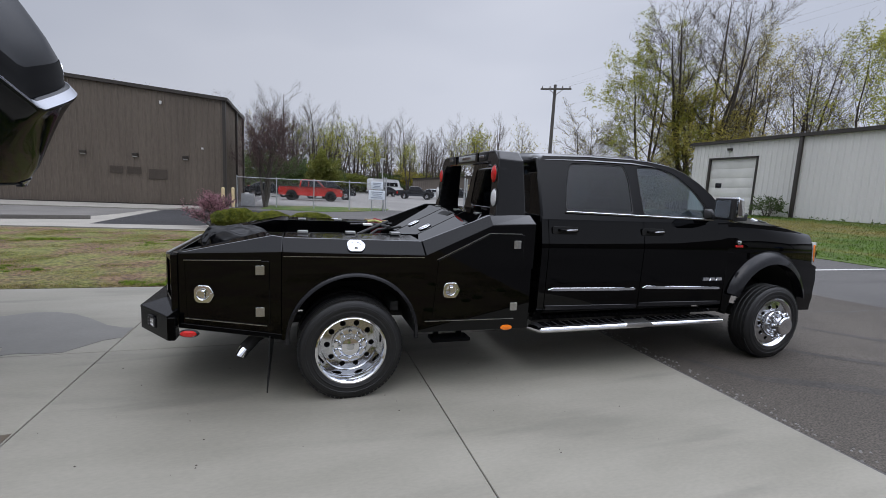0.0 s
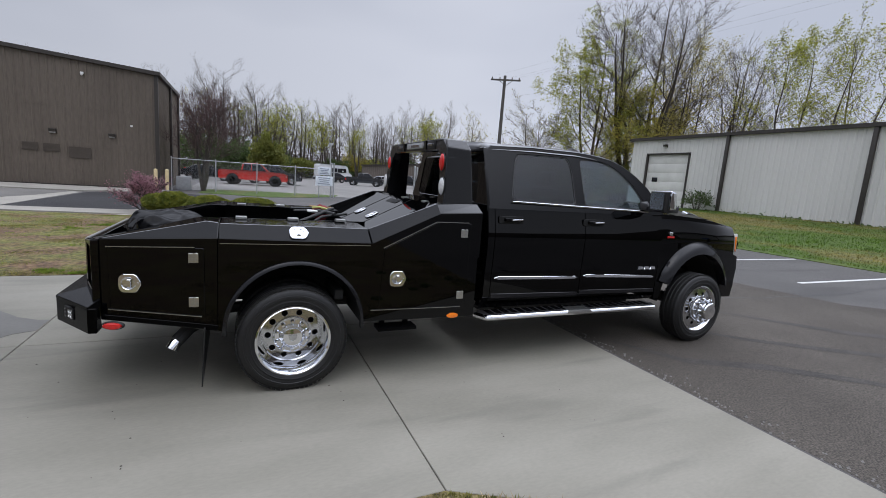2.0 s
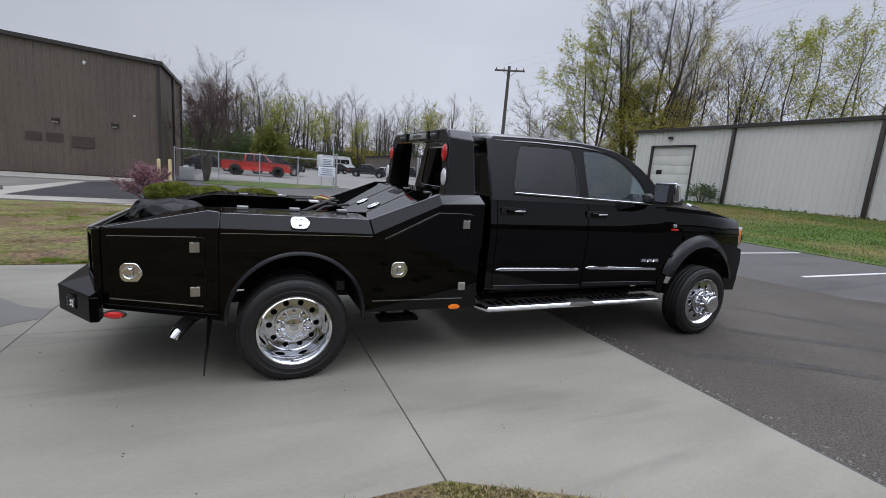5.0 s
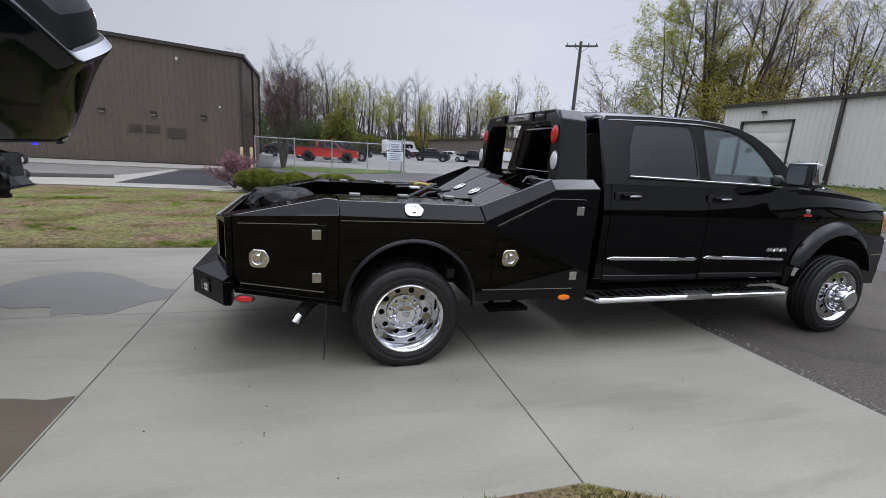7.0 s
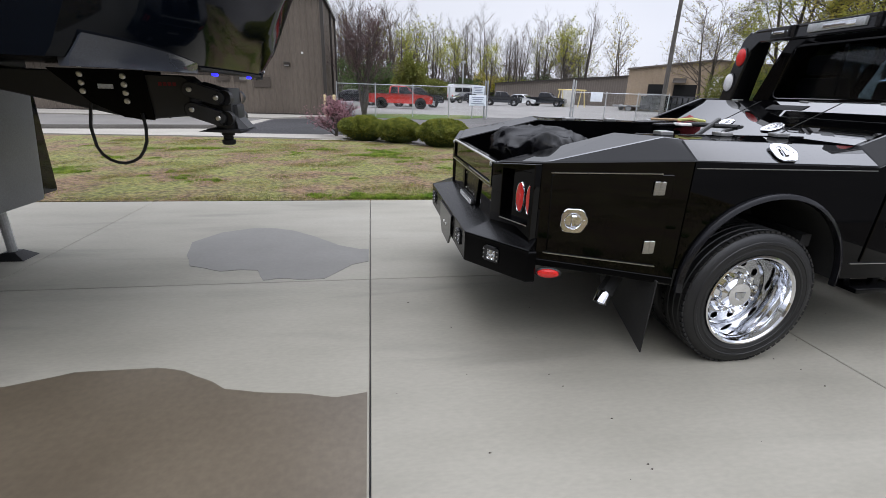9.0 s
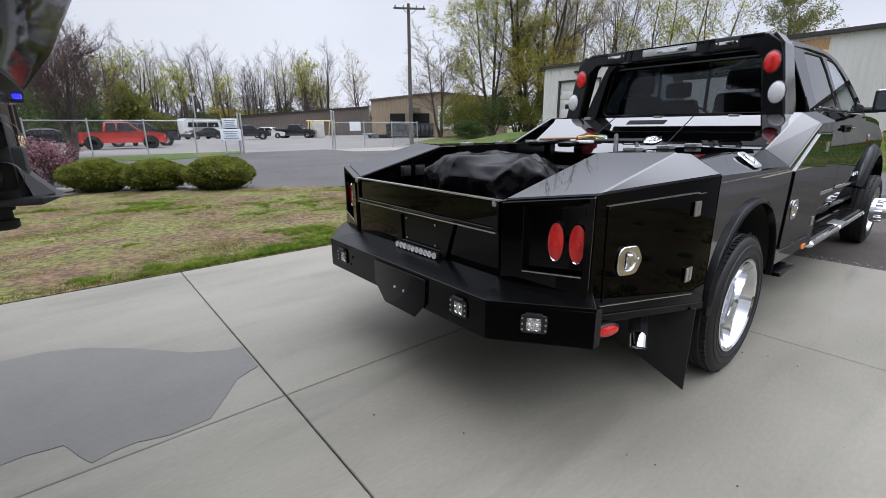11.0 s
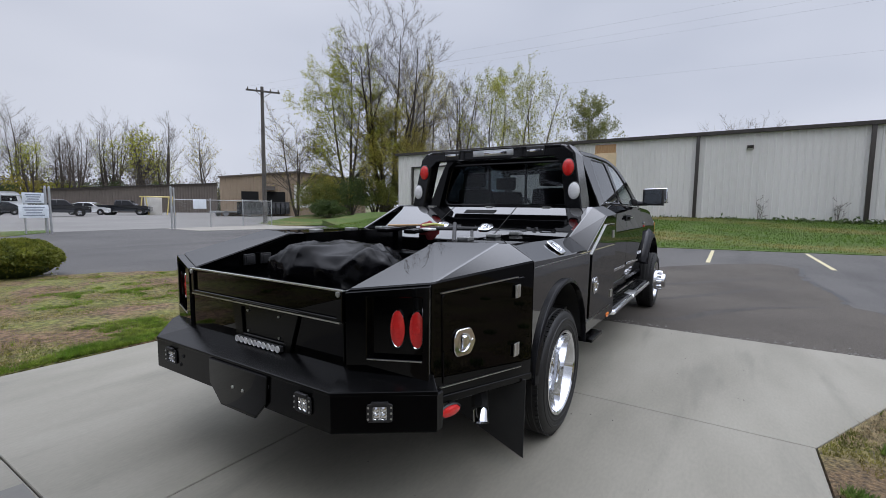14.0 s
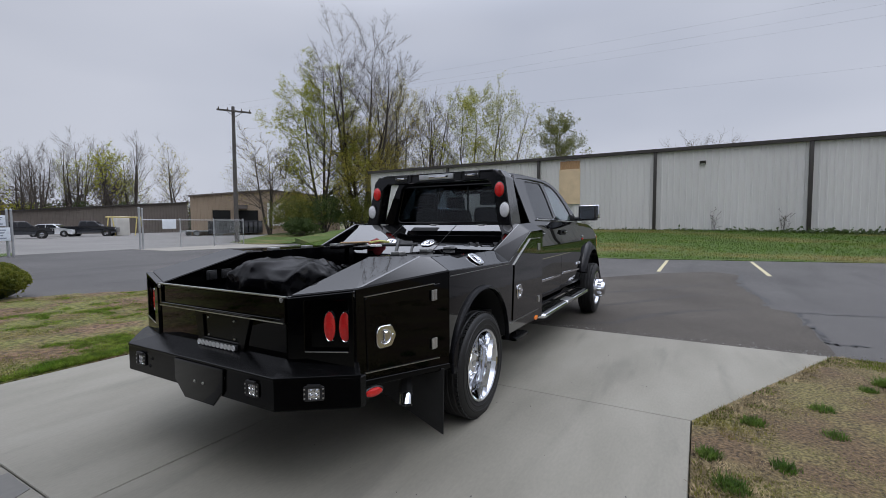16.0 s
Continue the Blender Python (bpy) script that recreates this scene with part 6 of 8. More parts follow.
for a, b in zip(rows, rows[1:]):
    for i in range(8):
        t.faces.new((a[i], a[i + 1], b[i + 1], b[i]))
merge(bm, t)
part("windscreen", bm, GLASS_CLEAR, truck, "", 60)
bm = BM()
box(bm, 1.67, 3.75, -0.94, 0.94, 0.62, 1.30)
hull(bm, [(x, y, z) for y in (-0.90, 0.90) for x, z in ((3.1, 1.2), (3.2, 1.42), (3.74, 1.42), (3.74, 1.2))], 0.02)
for x in (1.78, 2.62):
    for y in (-0.45, 0.45):
        hull(bm, [(x + dx, y + dy, z) for dx, dy, z in ((0, 0.25, 1.25), (0, -0.25, 1.25), (0.16, 0.25, 1.25), (0.16, -0.25, 1.25), (-0.04, 0.2, 1.62), (-0.04, -0.2, 1.62), (0.06, 0.2, 1.62), (0.06, -0.2, 1.62))], 0.04)
        hull(bm, [(x + dx, y + dy, z) for dx in (-0.05, 0.04) for dy in (-0.13, 0.13) for z in (1.64, 1.80)], 0.035)
lathe(bm, [(0.17, -0.012), (0.185, 0.0), (0.17, 0.012), (0.155, 0.0)], Matrix.Translation((3.05, 0.45, 1.40)) @ Matrix.Rotation(radians(-62), 4, "Y"), 24, closed=True)
part("interior", bm, SEATS, truck)

# bonnet, grille, front bumper
bm = BM()
xs = (3.66, 3.80, 4.05, 4.35, 4.65, 4.90, 5.08, 5.20, 5.26)
crest = (1.430, 1.458, 1.478, 1.482, 1.468, 1.436, 1.395, 1.325, 1.20)
edge = (1.418, 1.428, 1.420, 1.403, 1.372, 1.325, 1.262, 1.19, 1.10)
rows = []
for x, c, e in zip(xs, crest, edge):
    wide = 0.985 - 0.10 * max(0, x - 4.5) ** 1.6
    row = []
    for i in range(25):
        f = -1 + 2 * i / 24
        k = 1 - abs(f) ** 2.3
        dome = 0.035 * math.exp(-((abs(f) - 0.0) / 0.42) ** 4) * (1 if 3.9 < x < 5.15 else 0.2)
        row.append((x, f * wide, e + (c - e) * k + dome))
    rows.append(row + [(x, wide * 0.98, e - 0.10), (x, -wide * 0.98, e - 0.10)])
loft(bm, rows)
hood = part("bonnet", bm, PAINT, truck, "", 60)
for s in (-1, 1):
    bm = BM()
    vent = lambda x, y, lift: (x, s * (y + 0.4 * lift), 1.468 - 0.165 * (x - 4.62) - 0.50 * (y - 0.58) + lift)
    hull(bm, [vent(x, y, 0.0) for x in (4.62, 4.84) for y in (0.585, 0.715)] + [vent(x, y, -0.06) for x in (4.61, 4.85) for y in (0.56, 0.74)], 0.008)
    scoop = part("bonnet_vent", bm, CHROME, hood, "chrome framed bonnet vent")
    # dark slab on the vent, its slot's shade put into the colour
    bm = BM()
    hull(bm, [vent(x, y, h) for x in (4.665, 4.80) for y in (0.615, 0.685) for h in (-0.01, 0.003)])
    part("vent_slot", bm, HOLLOW_SHADE, scoop)
bm = BM()
hull(bm, [(5.0, s * 0.78, z) for s in (-1, 1) for z in (0.72, 1.20)] + [(5.28, s * 0.74, z) for s in (-1, 1) for z in (0.72, 1.17)], 0.03)
part("grille", bm, TRIM, truck)
bm = BM()
rows = [[(5.05 + 0.0, y, 0.47), (5.30 - 0.16 * abs(y) ** 3, y, 0.47), (5.34 - 0.16 * abs(y) ** 3, y, 0.60), (5.32 - 0.16 * abs(y) ** 3, y, 0.75), (5.05, y, 0.77)] for y in [-0.985 + 1.97 * i / 16 for i in range(17)]]
loft(bm, rows)
part("front_bumper", bm, PAINT, truck)

# ---- the trailer whose nose hangs over the drive ----
trailer = thing("camper_trailer", "glossy black camper trailer with rounded overhanging nose", "trailer")
NOSE = [(1.485, -2.81), (1.52, -2.782), (1.62, -2.70), (1.75, -2.632), (1.87, -2.570), (1.97, -2.510), (2.03, -2.462), (2.07, -2.420), (2.085, -2.405), (2.095, -2.404), (2.16, -2.462), (2.17, -2.492), (2.20, -2.510), (2.30, -2.505), (2.45, -2.535), (2.65, -2.615), (2.9, -2.745), (3.15, -2.885), (3.4, -3.055), (3.6, -3.275), (3.75, -3.575)]


def nose_row(z, xf):
    low = max(0.0, min(1.0, (2.05 - z) / 0.55))
    back, p = 0.34 - 0.02 * low, 4.4
    fold = max(0.0, 1 - abs(z - 2.12) / (0.55 if z < 2.12 else 2.2))
    row = []
    for i in range(41):
        f = -1 + 2 * i / 40
        y = 1.22 * math.copysign(min(1.0, abs(math.sin(f * math.pi / 2))), f)
        row.append((xf - back * min(1, abs(y) / 1.22) ** p + 0.06 * y * fold, y, z + 0.34 * fold * abs(y - 0.15) / 0.95))
    return row


bm = BM()
rows = [nose_row(z, x) + [(-4.72, 1.22, z), (-4.72, -1.22, z)] for z, x in NOSE]
loft(bm, rows)
part("front_cap", bm, RVBLACK, trailer, "black moulded nose cap", 40)
bm = BM()
box(bm, -12.5, -4.72, -1.22, 1.22, 0.50, 3.75, 0.03)
part("body", bm, RVBLACK, trailer)
bm = BM()
hull(bm, [(x, y, z) for x, y, z in ((-4.70, -1.12, 0.47), (-4.70, 1.00, 0.47), (-4.66, 1.12, 1.48), (-4.66, -1.12, 1.48), (-4.9, -1.2, 0.47), (-4.9, 1.1, 0.47), (-4.9, 1.2, 1.48), (-4.9, -1.2, 1.48))], 0.03)
part("front_panel", bm, RVPANEL, trailer, "grey panel under the overhang")
def nose_at(y, z):
    """A point on the cap at a height, and its outward direction in plan."""
    for (z0, x0), (z1, x1) in zip(NOSE, NOSE[1:]):
        if z0 <= z <= z1:
            xf = x0 + (x1 - x0) * (z - z0) / (z1 - z0)
            break
    low = max(0.0, min(1.0, (2.05 - z) / 0.55))
    back, p = 0.34 - 0.02 * low, 4.4
    slope = back * p * (abs(y) / 1.22) ** (p - 1) / 1.22
    out = Vector((1.0, math.copysign(slope, y), 0)).normalized()
    return Vector((xf - back * (abs(y) / 1.22) ** p, y, z)), out


# stripe along the nose's lower edge, part of its reflection put into the colour
for s in (-1, 1):
    bm = BM()
    rows = []
    for i in range(43):
        y = 0.68 + 0.50 * i / 42
        p, out = nose_at(s * y, 1.487)
        q, out2 = nose_at(s * y, 1.497 + 0.07 * (y - 0.68) / 0.50)
        foot = p + out * 0.012
        rows.append([Vector((foot.x, foot.y, 1.456)), Vector((foot.x + 0.004, foot.y, 1.485)), q + out2 * 0.012, q - out2 * 0.006, Vector((p.x - 0.03, p.y, 1.485)), Vector((p.x - 0.03, p.y, 1.456))])
    loft(bm, rows)
    part("stripe", bm, RVSTRIPE, trailer, "dark stripe with its bright reflection partly painted in grey", 30)
bm = BM()
rows = []
for x, y, z in nose_row(1.485, -2.81):
    if abs(y) > 0.675:
        continue
    rows.append([(x + 0.008, y * 1.002, 1.472), (x + 0.010, y * 1.002, 1.484), (x - 0.02, y, 1.488), (x - 0.04, y, 1.468)])
loft(bm, rows)
part("lip", bm, UNDER, trailer, "black rubber lip", 50)
for x, y in ((-2.85, -0.33), (-2.82, 0.27)):
    bm = BM()
    box(bm, x - 0.012, x + 0.012, y - 0.026, y + 0.026, 1.452, 1.468, 0.006)
    part("marker_led", bm, BLUELED, trailer, "blue glowing marker light")
# a pale band painting the sky's reflection on the fold, and a dark lens at each end of it
bm = BM()
rows = []
for low, high in zip(nose_row(2.097, -2.404), nose_row(2.158, -2.460)):
    a, b = Vector(low), Vector(high)
    rows.append([a + Vector((0.004, 0, 0.004)), b + Vector((0.004, 0, 0.004)), b - Vector((0.006, 0, 0.004)), a - Vector((0.006, 0, 0.004))])
loft(bm, rows)
part("fold_band", bm, RVSHEEN, trailer, "pale band painted as the sky's reflection along the nose fold", 30)
# low-gloss black strip that follows the nose above the fold
bm = BM()
rows = []
for i in range(41):
    line = [Vector(nose_row(z, x)[i]) for z, x in ((2.18, -2.498), (2.21, -2.510), (2.30, -2.505), (2.42, -2.528))]
    rows.append([p + Vector((0.006, 0, 0.003)) for p in line] + [p - Vector((0.006, 0, 0.003)) for p in reversed(line)])
loft(bm, rows)
part("dark_band", bm, RVDULL, trailer, "dull black band above the pale fold", 30)
for s in (-1, 1):
    p, out = nose_at(s * 1.06, 2.25)
    fold = 1 - (2.25 - 2.12) / 2.2
    m = Matrix.Translation(p + Vector((0.06 * s * 1.06 * fold, 0, 0.34 * fold * abs(s * 1.06 - 0.15) / 0.95))) @ out.to_track_quat("Z", "Y").to_matrix().to_4x4() @ Matrix.Diagonal((0.055, 0.105, 1, 1) if abs(out.z) < 0.5 else (1, 1, 1, 1))
    bm = BM()
    lathe(bm, [(1.0, -0.01), (1.0, 0.012), (0.86, 0.016), (0.80, 0.006)], m, 28)
    lens_ob = part("marker_lamp", bm, CHROME, trailer, "oval marker lamp with bright rim")
    bm = BM()
    lathe(bm, [(0.82, 0.004), (0.6, 0.012), (0.0, 0.016)], m, 28)
    part("lens", bm, CARGLASS, lens_ob)
# pin box
bm = BM()
plate(bm, [(-4.3, 1.47), (-3.10, 1.455), (-3.06, 1.42), (-3.08, 1.23), (-3.36, 1.20), (-4.3, 1.40)], [], lambda u, v, w: (u, -0.105 + w, v), 0.21, 0.008)
pin = part("pin_box", bm, PINSTEEL, trailer, "charcoal steel pin box")
for s in (-1, 1):
    bm = BM()
    plate(bm, [(-3.80, 1.475), (-3.30, 1.475), (-3.28, 1.20), (-3.44, 1.215), (-3.60, 1.29)], [], lambda u, v, w: (u, s * (0.107 + w), v), 0.010, 0.002)
    part("side_plate", bm, SATIN, pin)
    bm = BM()
    box(bm, -3.55, -3.47, min(s * 0.117, s * 0.119), max(s * 0.117, s * 0.119), 1.37, 1.395)
    part("label", bm, SIGNW, pin, "small pale label")
    for x, zs in ((-3.63, (1.445, 1.40, 1.355)), (-3.41, (1.44, 1.395, 1.35, 1.305))):
        for z in zs:
            bm = BM()
            lathe(bm, [(0.017, 0.0), (0.017, 0.008), (0.012, 0.012), (0, 0.013)], disc_y(x, s * 0.117, z, s), 12)
            part("bolt", bm, BOLTS, pin)
    for z0, z1 in ((1.380, 1.338), (1.268, 1.222)):
        bm = BM()
        a, b = Vector((-3.055, z0)), Vector((-2.915, z1))
        d = (b - a).normalized()
        ang = math.degrees(math.atan2(d.y, d.x))
        arm = ring(a.x, a.y, 0.044, n=10, a0=ang + 90, a1=ang + 270) + ring(b.x, b.y, 0.044, n=10, a0=ang - 90, a1=ang + 90)
        plate(bm, arm, [], lambda u, v, w: (u, s * (0.112 + w), v), 0.045, 0.006)
        link = part("link_arm", bm, PINSTEEL, pin)
        for p in (a, b):
            bm = BM()
            lathe(bm, [(0.015, 0.0), (0.015, 0.008), (0.010, 0.013), (0, 0.014)], disc_y(p.x, s * 0.157, p.y, s), 14)
            part("bolt", bm, BOLTS, link)
    bm = BM()
    for i in range(4):
        box(bm, -3.235 + 0.026 * i, -3.217 + 0.026 * i, min(s * 0.105, s * 0.108), max(s * 0.105, s * 0.108), 1.395, 1.415)
    part("lettering", bm, REDCLOTH, pin, "small red lettered label")
bm = BM()
box(bm, -2.90, -2.845, -0.12, 0.12, 1.15, 1.395, 0.012)
box(bm, -2.96, -2.82, -0.08, 0.08, 1.15, 1.30, 0.012)
for z in (1.338, 1.222):
    for s in (-1, 1):
        lathe(bm, [(0.042, -0.03), (0.042, 0.03)], disc_y(-2.87, s * 0.14, z, s), 16)
part("coupler_head", bm, PINSTEEL, pin)
bm = BM()
hull(bm, [(x, y, z) for x, y, z in ((-3.05, -0.13, 1.140), (-3.05, 0.13, 1.140), (-2.80, -0.15, 1.135), (-2.80, 0.15, 1.135), (-2.75, -0.09, 1.150), (-2.75, 0.09, 1.150), (-2.99, -0.13, 1.158), (-2.99, 0.13, 1.158), (-2.80, -0.15, 1.158), (-2.80, 0.15, 1.158))], 0.006)
hull(bm, [(-2.82, -0.11, 1.155), (-2.82, 0.11, 1.155), (-2.77, -0.08, 1.16), (-2.77, 0.08, 1.16), (-2.845, -0.08, 1.25), (-2.845, 0.08, 1.25)])
part("skid_plate", bm, PINSTEEL, pin)
bm = BM()
lathe(bm, [(0.038, 0.0), (0.038, -0.025), (0.029, -0.03), (0.029, -0.052), (0.040, -0.056), (0.040, -0.078), (0.033, -0.084), (0, -0.084)], Matrix.Translation((-2.91, -0.02, 1.14)), 20)
part("king_pin", bm, UNDER, pin)
bm = BM()
tube(bm, [(-3.60, -0.13, 1.29), (-3.615, -0.15, 1.16), (-3.60, -0.16, 1.05), (-3.575, -0.164, 1.005), (-3.54, -0.165, 0.975), (-3.50, -0.165, 0.959), (-3.46, -0.165, 0.955), (-3.415, -0.162, 0.968), (-3.38, -0.16, 0.99), (-3.352, -0.158, 1.03), (-3.33, -0.155, 1.08), (-3.325, -0.145, 1.16), (-3.34, -0.125, 1.24)], 0.009, 8)
part("breakaway_cable", bm, CABLE, trailer, "hanging black cable loop", 60)
for s in (-1, 1):
    bm = BM()
    tube(bm, [(-4.98, s * 0.90, 0.62), (-4.98, s * 0.90, 0.40)], 0.045, 14)
    tube(bm, [(-4.98, s * 0.90, 0.45), (-4.98, s * 0.90, 0.05)], 0.033, 14)
    leg = part("landing_leg", bm, GALV, trailer, "steel landing leg")
    bm = BM()
    hull(bm, [(-4.98 + dx, s * 0.90 + dy, z) for dx, dy, z in ((-0.13, -0.10, 0.002), (0.13, -0.10, 0.002), (-0.13, 0.10, 0.002), (0.13, 0.10, 0.002), (-0.05, -0.05, 0.06), (0.05, -0.05, 0.06), (-0.05, 0.05, 0.06), (0.05, 0.05, 0.06))], 0.006)
    part("foot", bm, UNDER, leg)

# ---- loose things in the bed ----
bm = BM()
t = bmesh.new()
bmesh.ops.create_uvsphere(t, u_segments=170, v_segments=90, radius=1.0)


def crease(u, v, w):
    """Thin sharp ridges along the zero lines of a noise."""
    return max(0.0, 1 - 4.6 * abs(noise.noise(Vector((u, v, w))))) ** 1.2


for v in t.verts:
    p = v.co.copy()
    a = math.atan2(p.y, p.x)
    out = math.hypot(p.x, p.y)
    # a drum with a flat, slightly domed top, a soft rim and a skirt that hangs in folds
    wide = min(1.0, 1.32 * out ** 0.9)
    ca, sa = math.cos(a), math.sin(a)
    q = Vector((math.copysign(abs(ca) ** 0.8, ca) * 0.275 * wide, math.copysign(abs(sa) ** 0.8, sa) * 0.375 * wide, 0.0))
    if p.z > 0:
        q.z = 0.300 + 0.050 * (1 - wide ** 2.5) - 0.05 * max(0.0, wide - 0.8) / 0.2
        fall = 0.34 * max(0.0, out - 0.735) / 0.265
        q.z -= fall
    else:
        q.z = -0.07
    hang = max(0.0, min(1.0, (0.27 - q.z) / 0.2))
    ridge = 0.030 * crease(q.x * 2.0 + 3, q.y * 3.6 + q.x * 2.2, 0.5) + 0.022 * crease(q.x * 3.5 + q.y * 5.0, q.y * 2.0, 11.5) + 0.015 * crease(q.x * 6.0 - q.y * 4.0, q.y * 6.0 + q.x * 2.0, 2.5)
    if p.z > 0:
        q.z += ridge * (1 - hang) + 0.012 * noise.noise(Vector((q.x * 3.0, q.y * 3.0, 4.0))) * (1 - hang)
    fold = 0.030 * crease(a * 1.3, q.z * 3.0, 7.0) + 0.016 * crease(a * 3.2 + q.z * 4, q.z * 7.0 + a, 9.0) + 0.020 * crease(a * 0.6, q.z * 8.0 + 0.5 * a, 3.0)
    q += Vector((ca, sa, 0)) * (fold + 0.035 * hang * noise.noise(Vector((ca * 2.2, sa * 2.2, 1.0)))) * max(0.0, min(1.0, (out - 0.55) / 0.3))
    v.co = q
t.transform(Matrix.Translation((-0.905, -0.14, 0.835)) @ Matrix.Rotation(radians(12), 4, "Z"))
merge(bm, t)
solid("covered_hitch", bm, TARP, "bulky hitch wrapped in a creased black vinyl cover", "cover", smooth=180)
hitch = thing("hitch_jaw", "black steel hitch arms with dark red cloth and handle", "hitch")
bm = BM()
box(bm, 0.18, 0.42, -0.20, 0.50, 0.83, 1.04, 0.02)
for y in (0.12, 0.40):
    hull(bm, [(x, y + dy, z) for x, z in ((0.10, 1.20), (0.10, 1.235), (0.52, 1.22), (0.52, 1.25)) for dy in (-0.055, 0.055)], 0.015)
    box(bm, 0.28, 0.34, y - 0.03, y + 0.03, 1.0, 1.22)
part("frame", bm, SATIN, hitch)
bm = BM()
tube(bm, [(0.30, 0.50, 1.250), (0.50, 0.22, 1.258)], 0.009, 8)
part("lever", bm, WOODH, hitch, "pale wooden lever")
bm = BM()
t = bmesh.new()
bmesh.ops.create_icosphere(t, subdivisions=3, radius=1.0)
for v in t.verts:
    v.co = Vector((v.co.x * 0.085, v.co.y * 0.075, v.co.z * 0.075)) * (1 + 0.35 * noise.noise(v.co * 2.3))
t.transform(Matrix.Translation((0.36, 0.10, 1.215)))
merge(bm, t)
part("cloth", bm, REDCLOTH, hitch, "crumpled dark red cloth", 60)
bm = BM()
for y in (-0.05, -0.12):
    box(bm, 0.16, 0.24, y - 0.03, y + 0.03, 1.04, 1.12, 0.008)
part("bracket", bm, STAINLESS, hitch)
bm = BM()
hull(bm, [(0.30 + dx, 0.05 + dy, z) for dx in (-0.08, 0.10) for dy in (-0.05, 0.05) for z in (1.225, 1.245)], 0.012)
solid("work_glove", bm, WHITEPL, "pale grey work glove lying on the hitch", "glove")
bm = BM()
tube(bm, [(0.28, 0.12, 1.262), (0.34, 0.05, 1.275), (0.40, -0.02, 1.262)], 0.011, 6)
solid("strap", bm, LIMEST, "lime yellow tie strap lying in the bed", "strap")
bm = BM()
tube(bm, [(-0.12, -0.45, 1.02), (0.10, -0.30, 1.16), (0.44, -0.10, 1.28)], 0.016, 8)
tube(bm, [(0.08, -0.46, 1.10), (0.30, -0.34, 1.22), (0.55, -0.2, 1.24)], 0.012, 8)
tube(bm, [(0.30, 0.10, 1.24), (0.42, -0.32, 1.245)], 0.016, 8)
solid("pry_bar", bm, CABLE, "black bars and hose leaning in the bed", "bar")

# ---- small ground bits ----
rnd = random.Random(11)
vs, fs = [], []
for i in range(34):
    x, y = rnd.uniform(-2.0, 3.0), rnd.uniform(-2.4, -0.2)
    s = rnd.uniform(0.003, 0.008)
    k = len(vs)
    vs += [(x - s, y, 0.0), (x, y - s * 0.6, 0.0), (x + s, y, 0.0), (x, y + s * 0.7, 0.0), (x, y, s * 0.8)]
    fs += [(k, k + 1, k + 4), (k + 1, k + 2, k + 4), (k + 2, k + 3, k + 4), (k + 3, k, k + 4)]
tagged(raw("grit", vs, fs, BARK), "scattered grit and leaf bits on the concrete", "grit", kind="stuff")


# ---- fence, gate, signs, poles ----
def post(parent, name, x, y, h, r, mat=GALV, cap=True):
    bm = BM()
    tube(bm, [(x, y, -0.02), (x, y, h)], r, 12)
    if cap:
        lathe(bm, [(r * 1.15, 0.0), (r * 1.1, 0.03), (r * 0.5, 0.06), (0, 0.07)], Matrix.Translation((x, y, h)), 12)
    return part(name, bm, mat, parent)


def chain_link(parent, a, b, z0, z1, gap=0.11, r=0.0016):
    a, b = Vector(a), Vector(b)
    d = (b - a).normalized()
    length = (b - a).length
    side = Vector((-d.y, d.x))
    vs, fs = [], []

    def wire(p, q):
        k = len(vs)
        for (u, z) in (p, q):
            for ox, oz in ((-r, 0), (r, 0), (0, r * 1.6)):
                c = a + d * (u + ox)
                vs.append((c.x + side.x * oz, c.y + side.y * oz, z))
        fs.extend(((k, k + 1, k + 4, k + 3), (k + 1, k + 2, k + 5, k + 4), (k + 2, k, k + 3, k + 5)))

    h = z1 - z0
    n = int((length + h) / gap)
    for i in range(n):
        u = i * gap - h
        for s in (1, -1):
            u0, u1 = (u, u + h)
            lo, hi = max(u0, 0), min(u1, length)
            if hi <= lo:
                continue
            f0, f1 = (lo - u0) / h, (hi - u0) / h
            wire((lo, z0 + h * f0 if s > 0 else z1 - h * f0), (hi, z0 + h * f1 if s > 0 else z1 - h * f1))
    ob = raw("wire_mesh", vs, fs, GALV)
    ob.parent = parent
    tagged(ob, "galvanised diamond wire mesh", kind="stuff")


fence_a = thing("chain_link_fence", "galvanised chain link fence beside the asphalt road", "fence")
FA, FB = (-3.9, 24.3), (4.75, 24.6)
for i in range(5):
    f = i / 4
    post(fence_a, "fence_post", FA[0] + (FB[0] - FA[0]) * f, FA[1] + (FB[1] - FA[1]) * f, 1.78, 0.032)
bm = BM()
tube(bm, [(*FA, 1.74), (*FB, 1.74)], 0.022, 8)
part("top_rail", bm, GALV, fence_a)
chain_link(fence_a, FA, FB, 0.05, 1.72)
fence_b = thing("chain_link_fence", "galvanised chain link fence and gate panel by the pole", "fence")
GA, GB = (10.65, 25.1), (17.3, 25.2)
post(fence_b, "gate_post", 10.55, 25.1, 2.35, 0.06)
post(fence_b, "gate_post", 10.72, 25.12, 2.3, 0.045)
for i in range(1, 4):
    f = i / 3
    post(fence_b, "fence_post", GA[0] + (GB[0] - GA[0]) * f, GA[1] + (GB[1] - GA[1]) * f, 1.72, 0.032)
bm = BM()
tube(bm, [(*GA, 1.68), (*GB, 1.68)], 0.022, 8)
part("top_rail", bm, GALV, fence_b)
chain_link(fence_b, GA, GB, 0.05, 1.66)
chain_link(fence_b, (14.9, 24.9), (16.9, 25.0), 0.10, 1.75, 0.05, 0.003)
board = thing("yard_sign", "two white notice boards on galvanised gate posts", "sign")
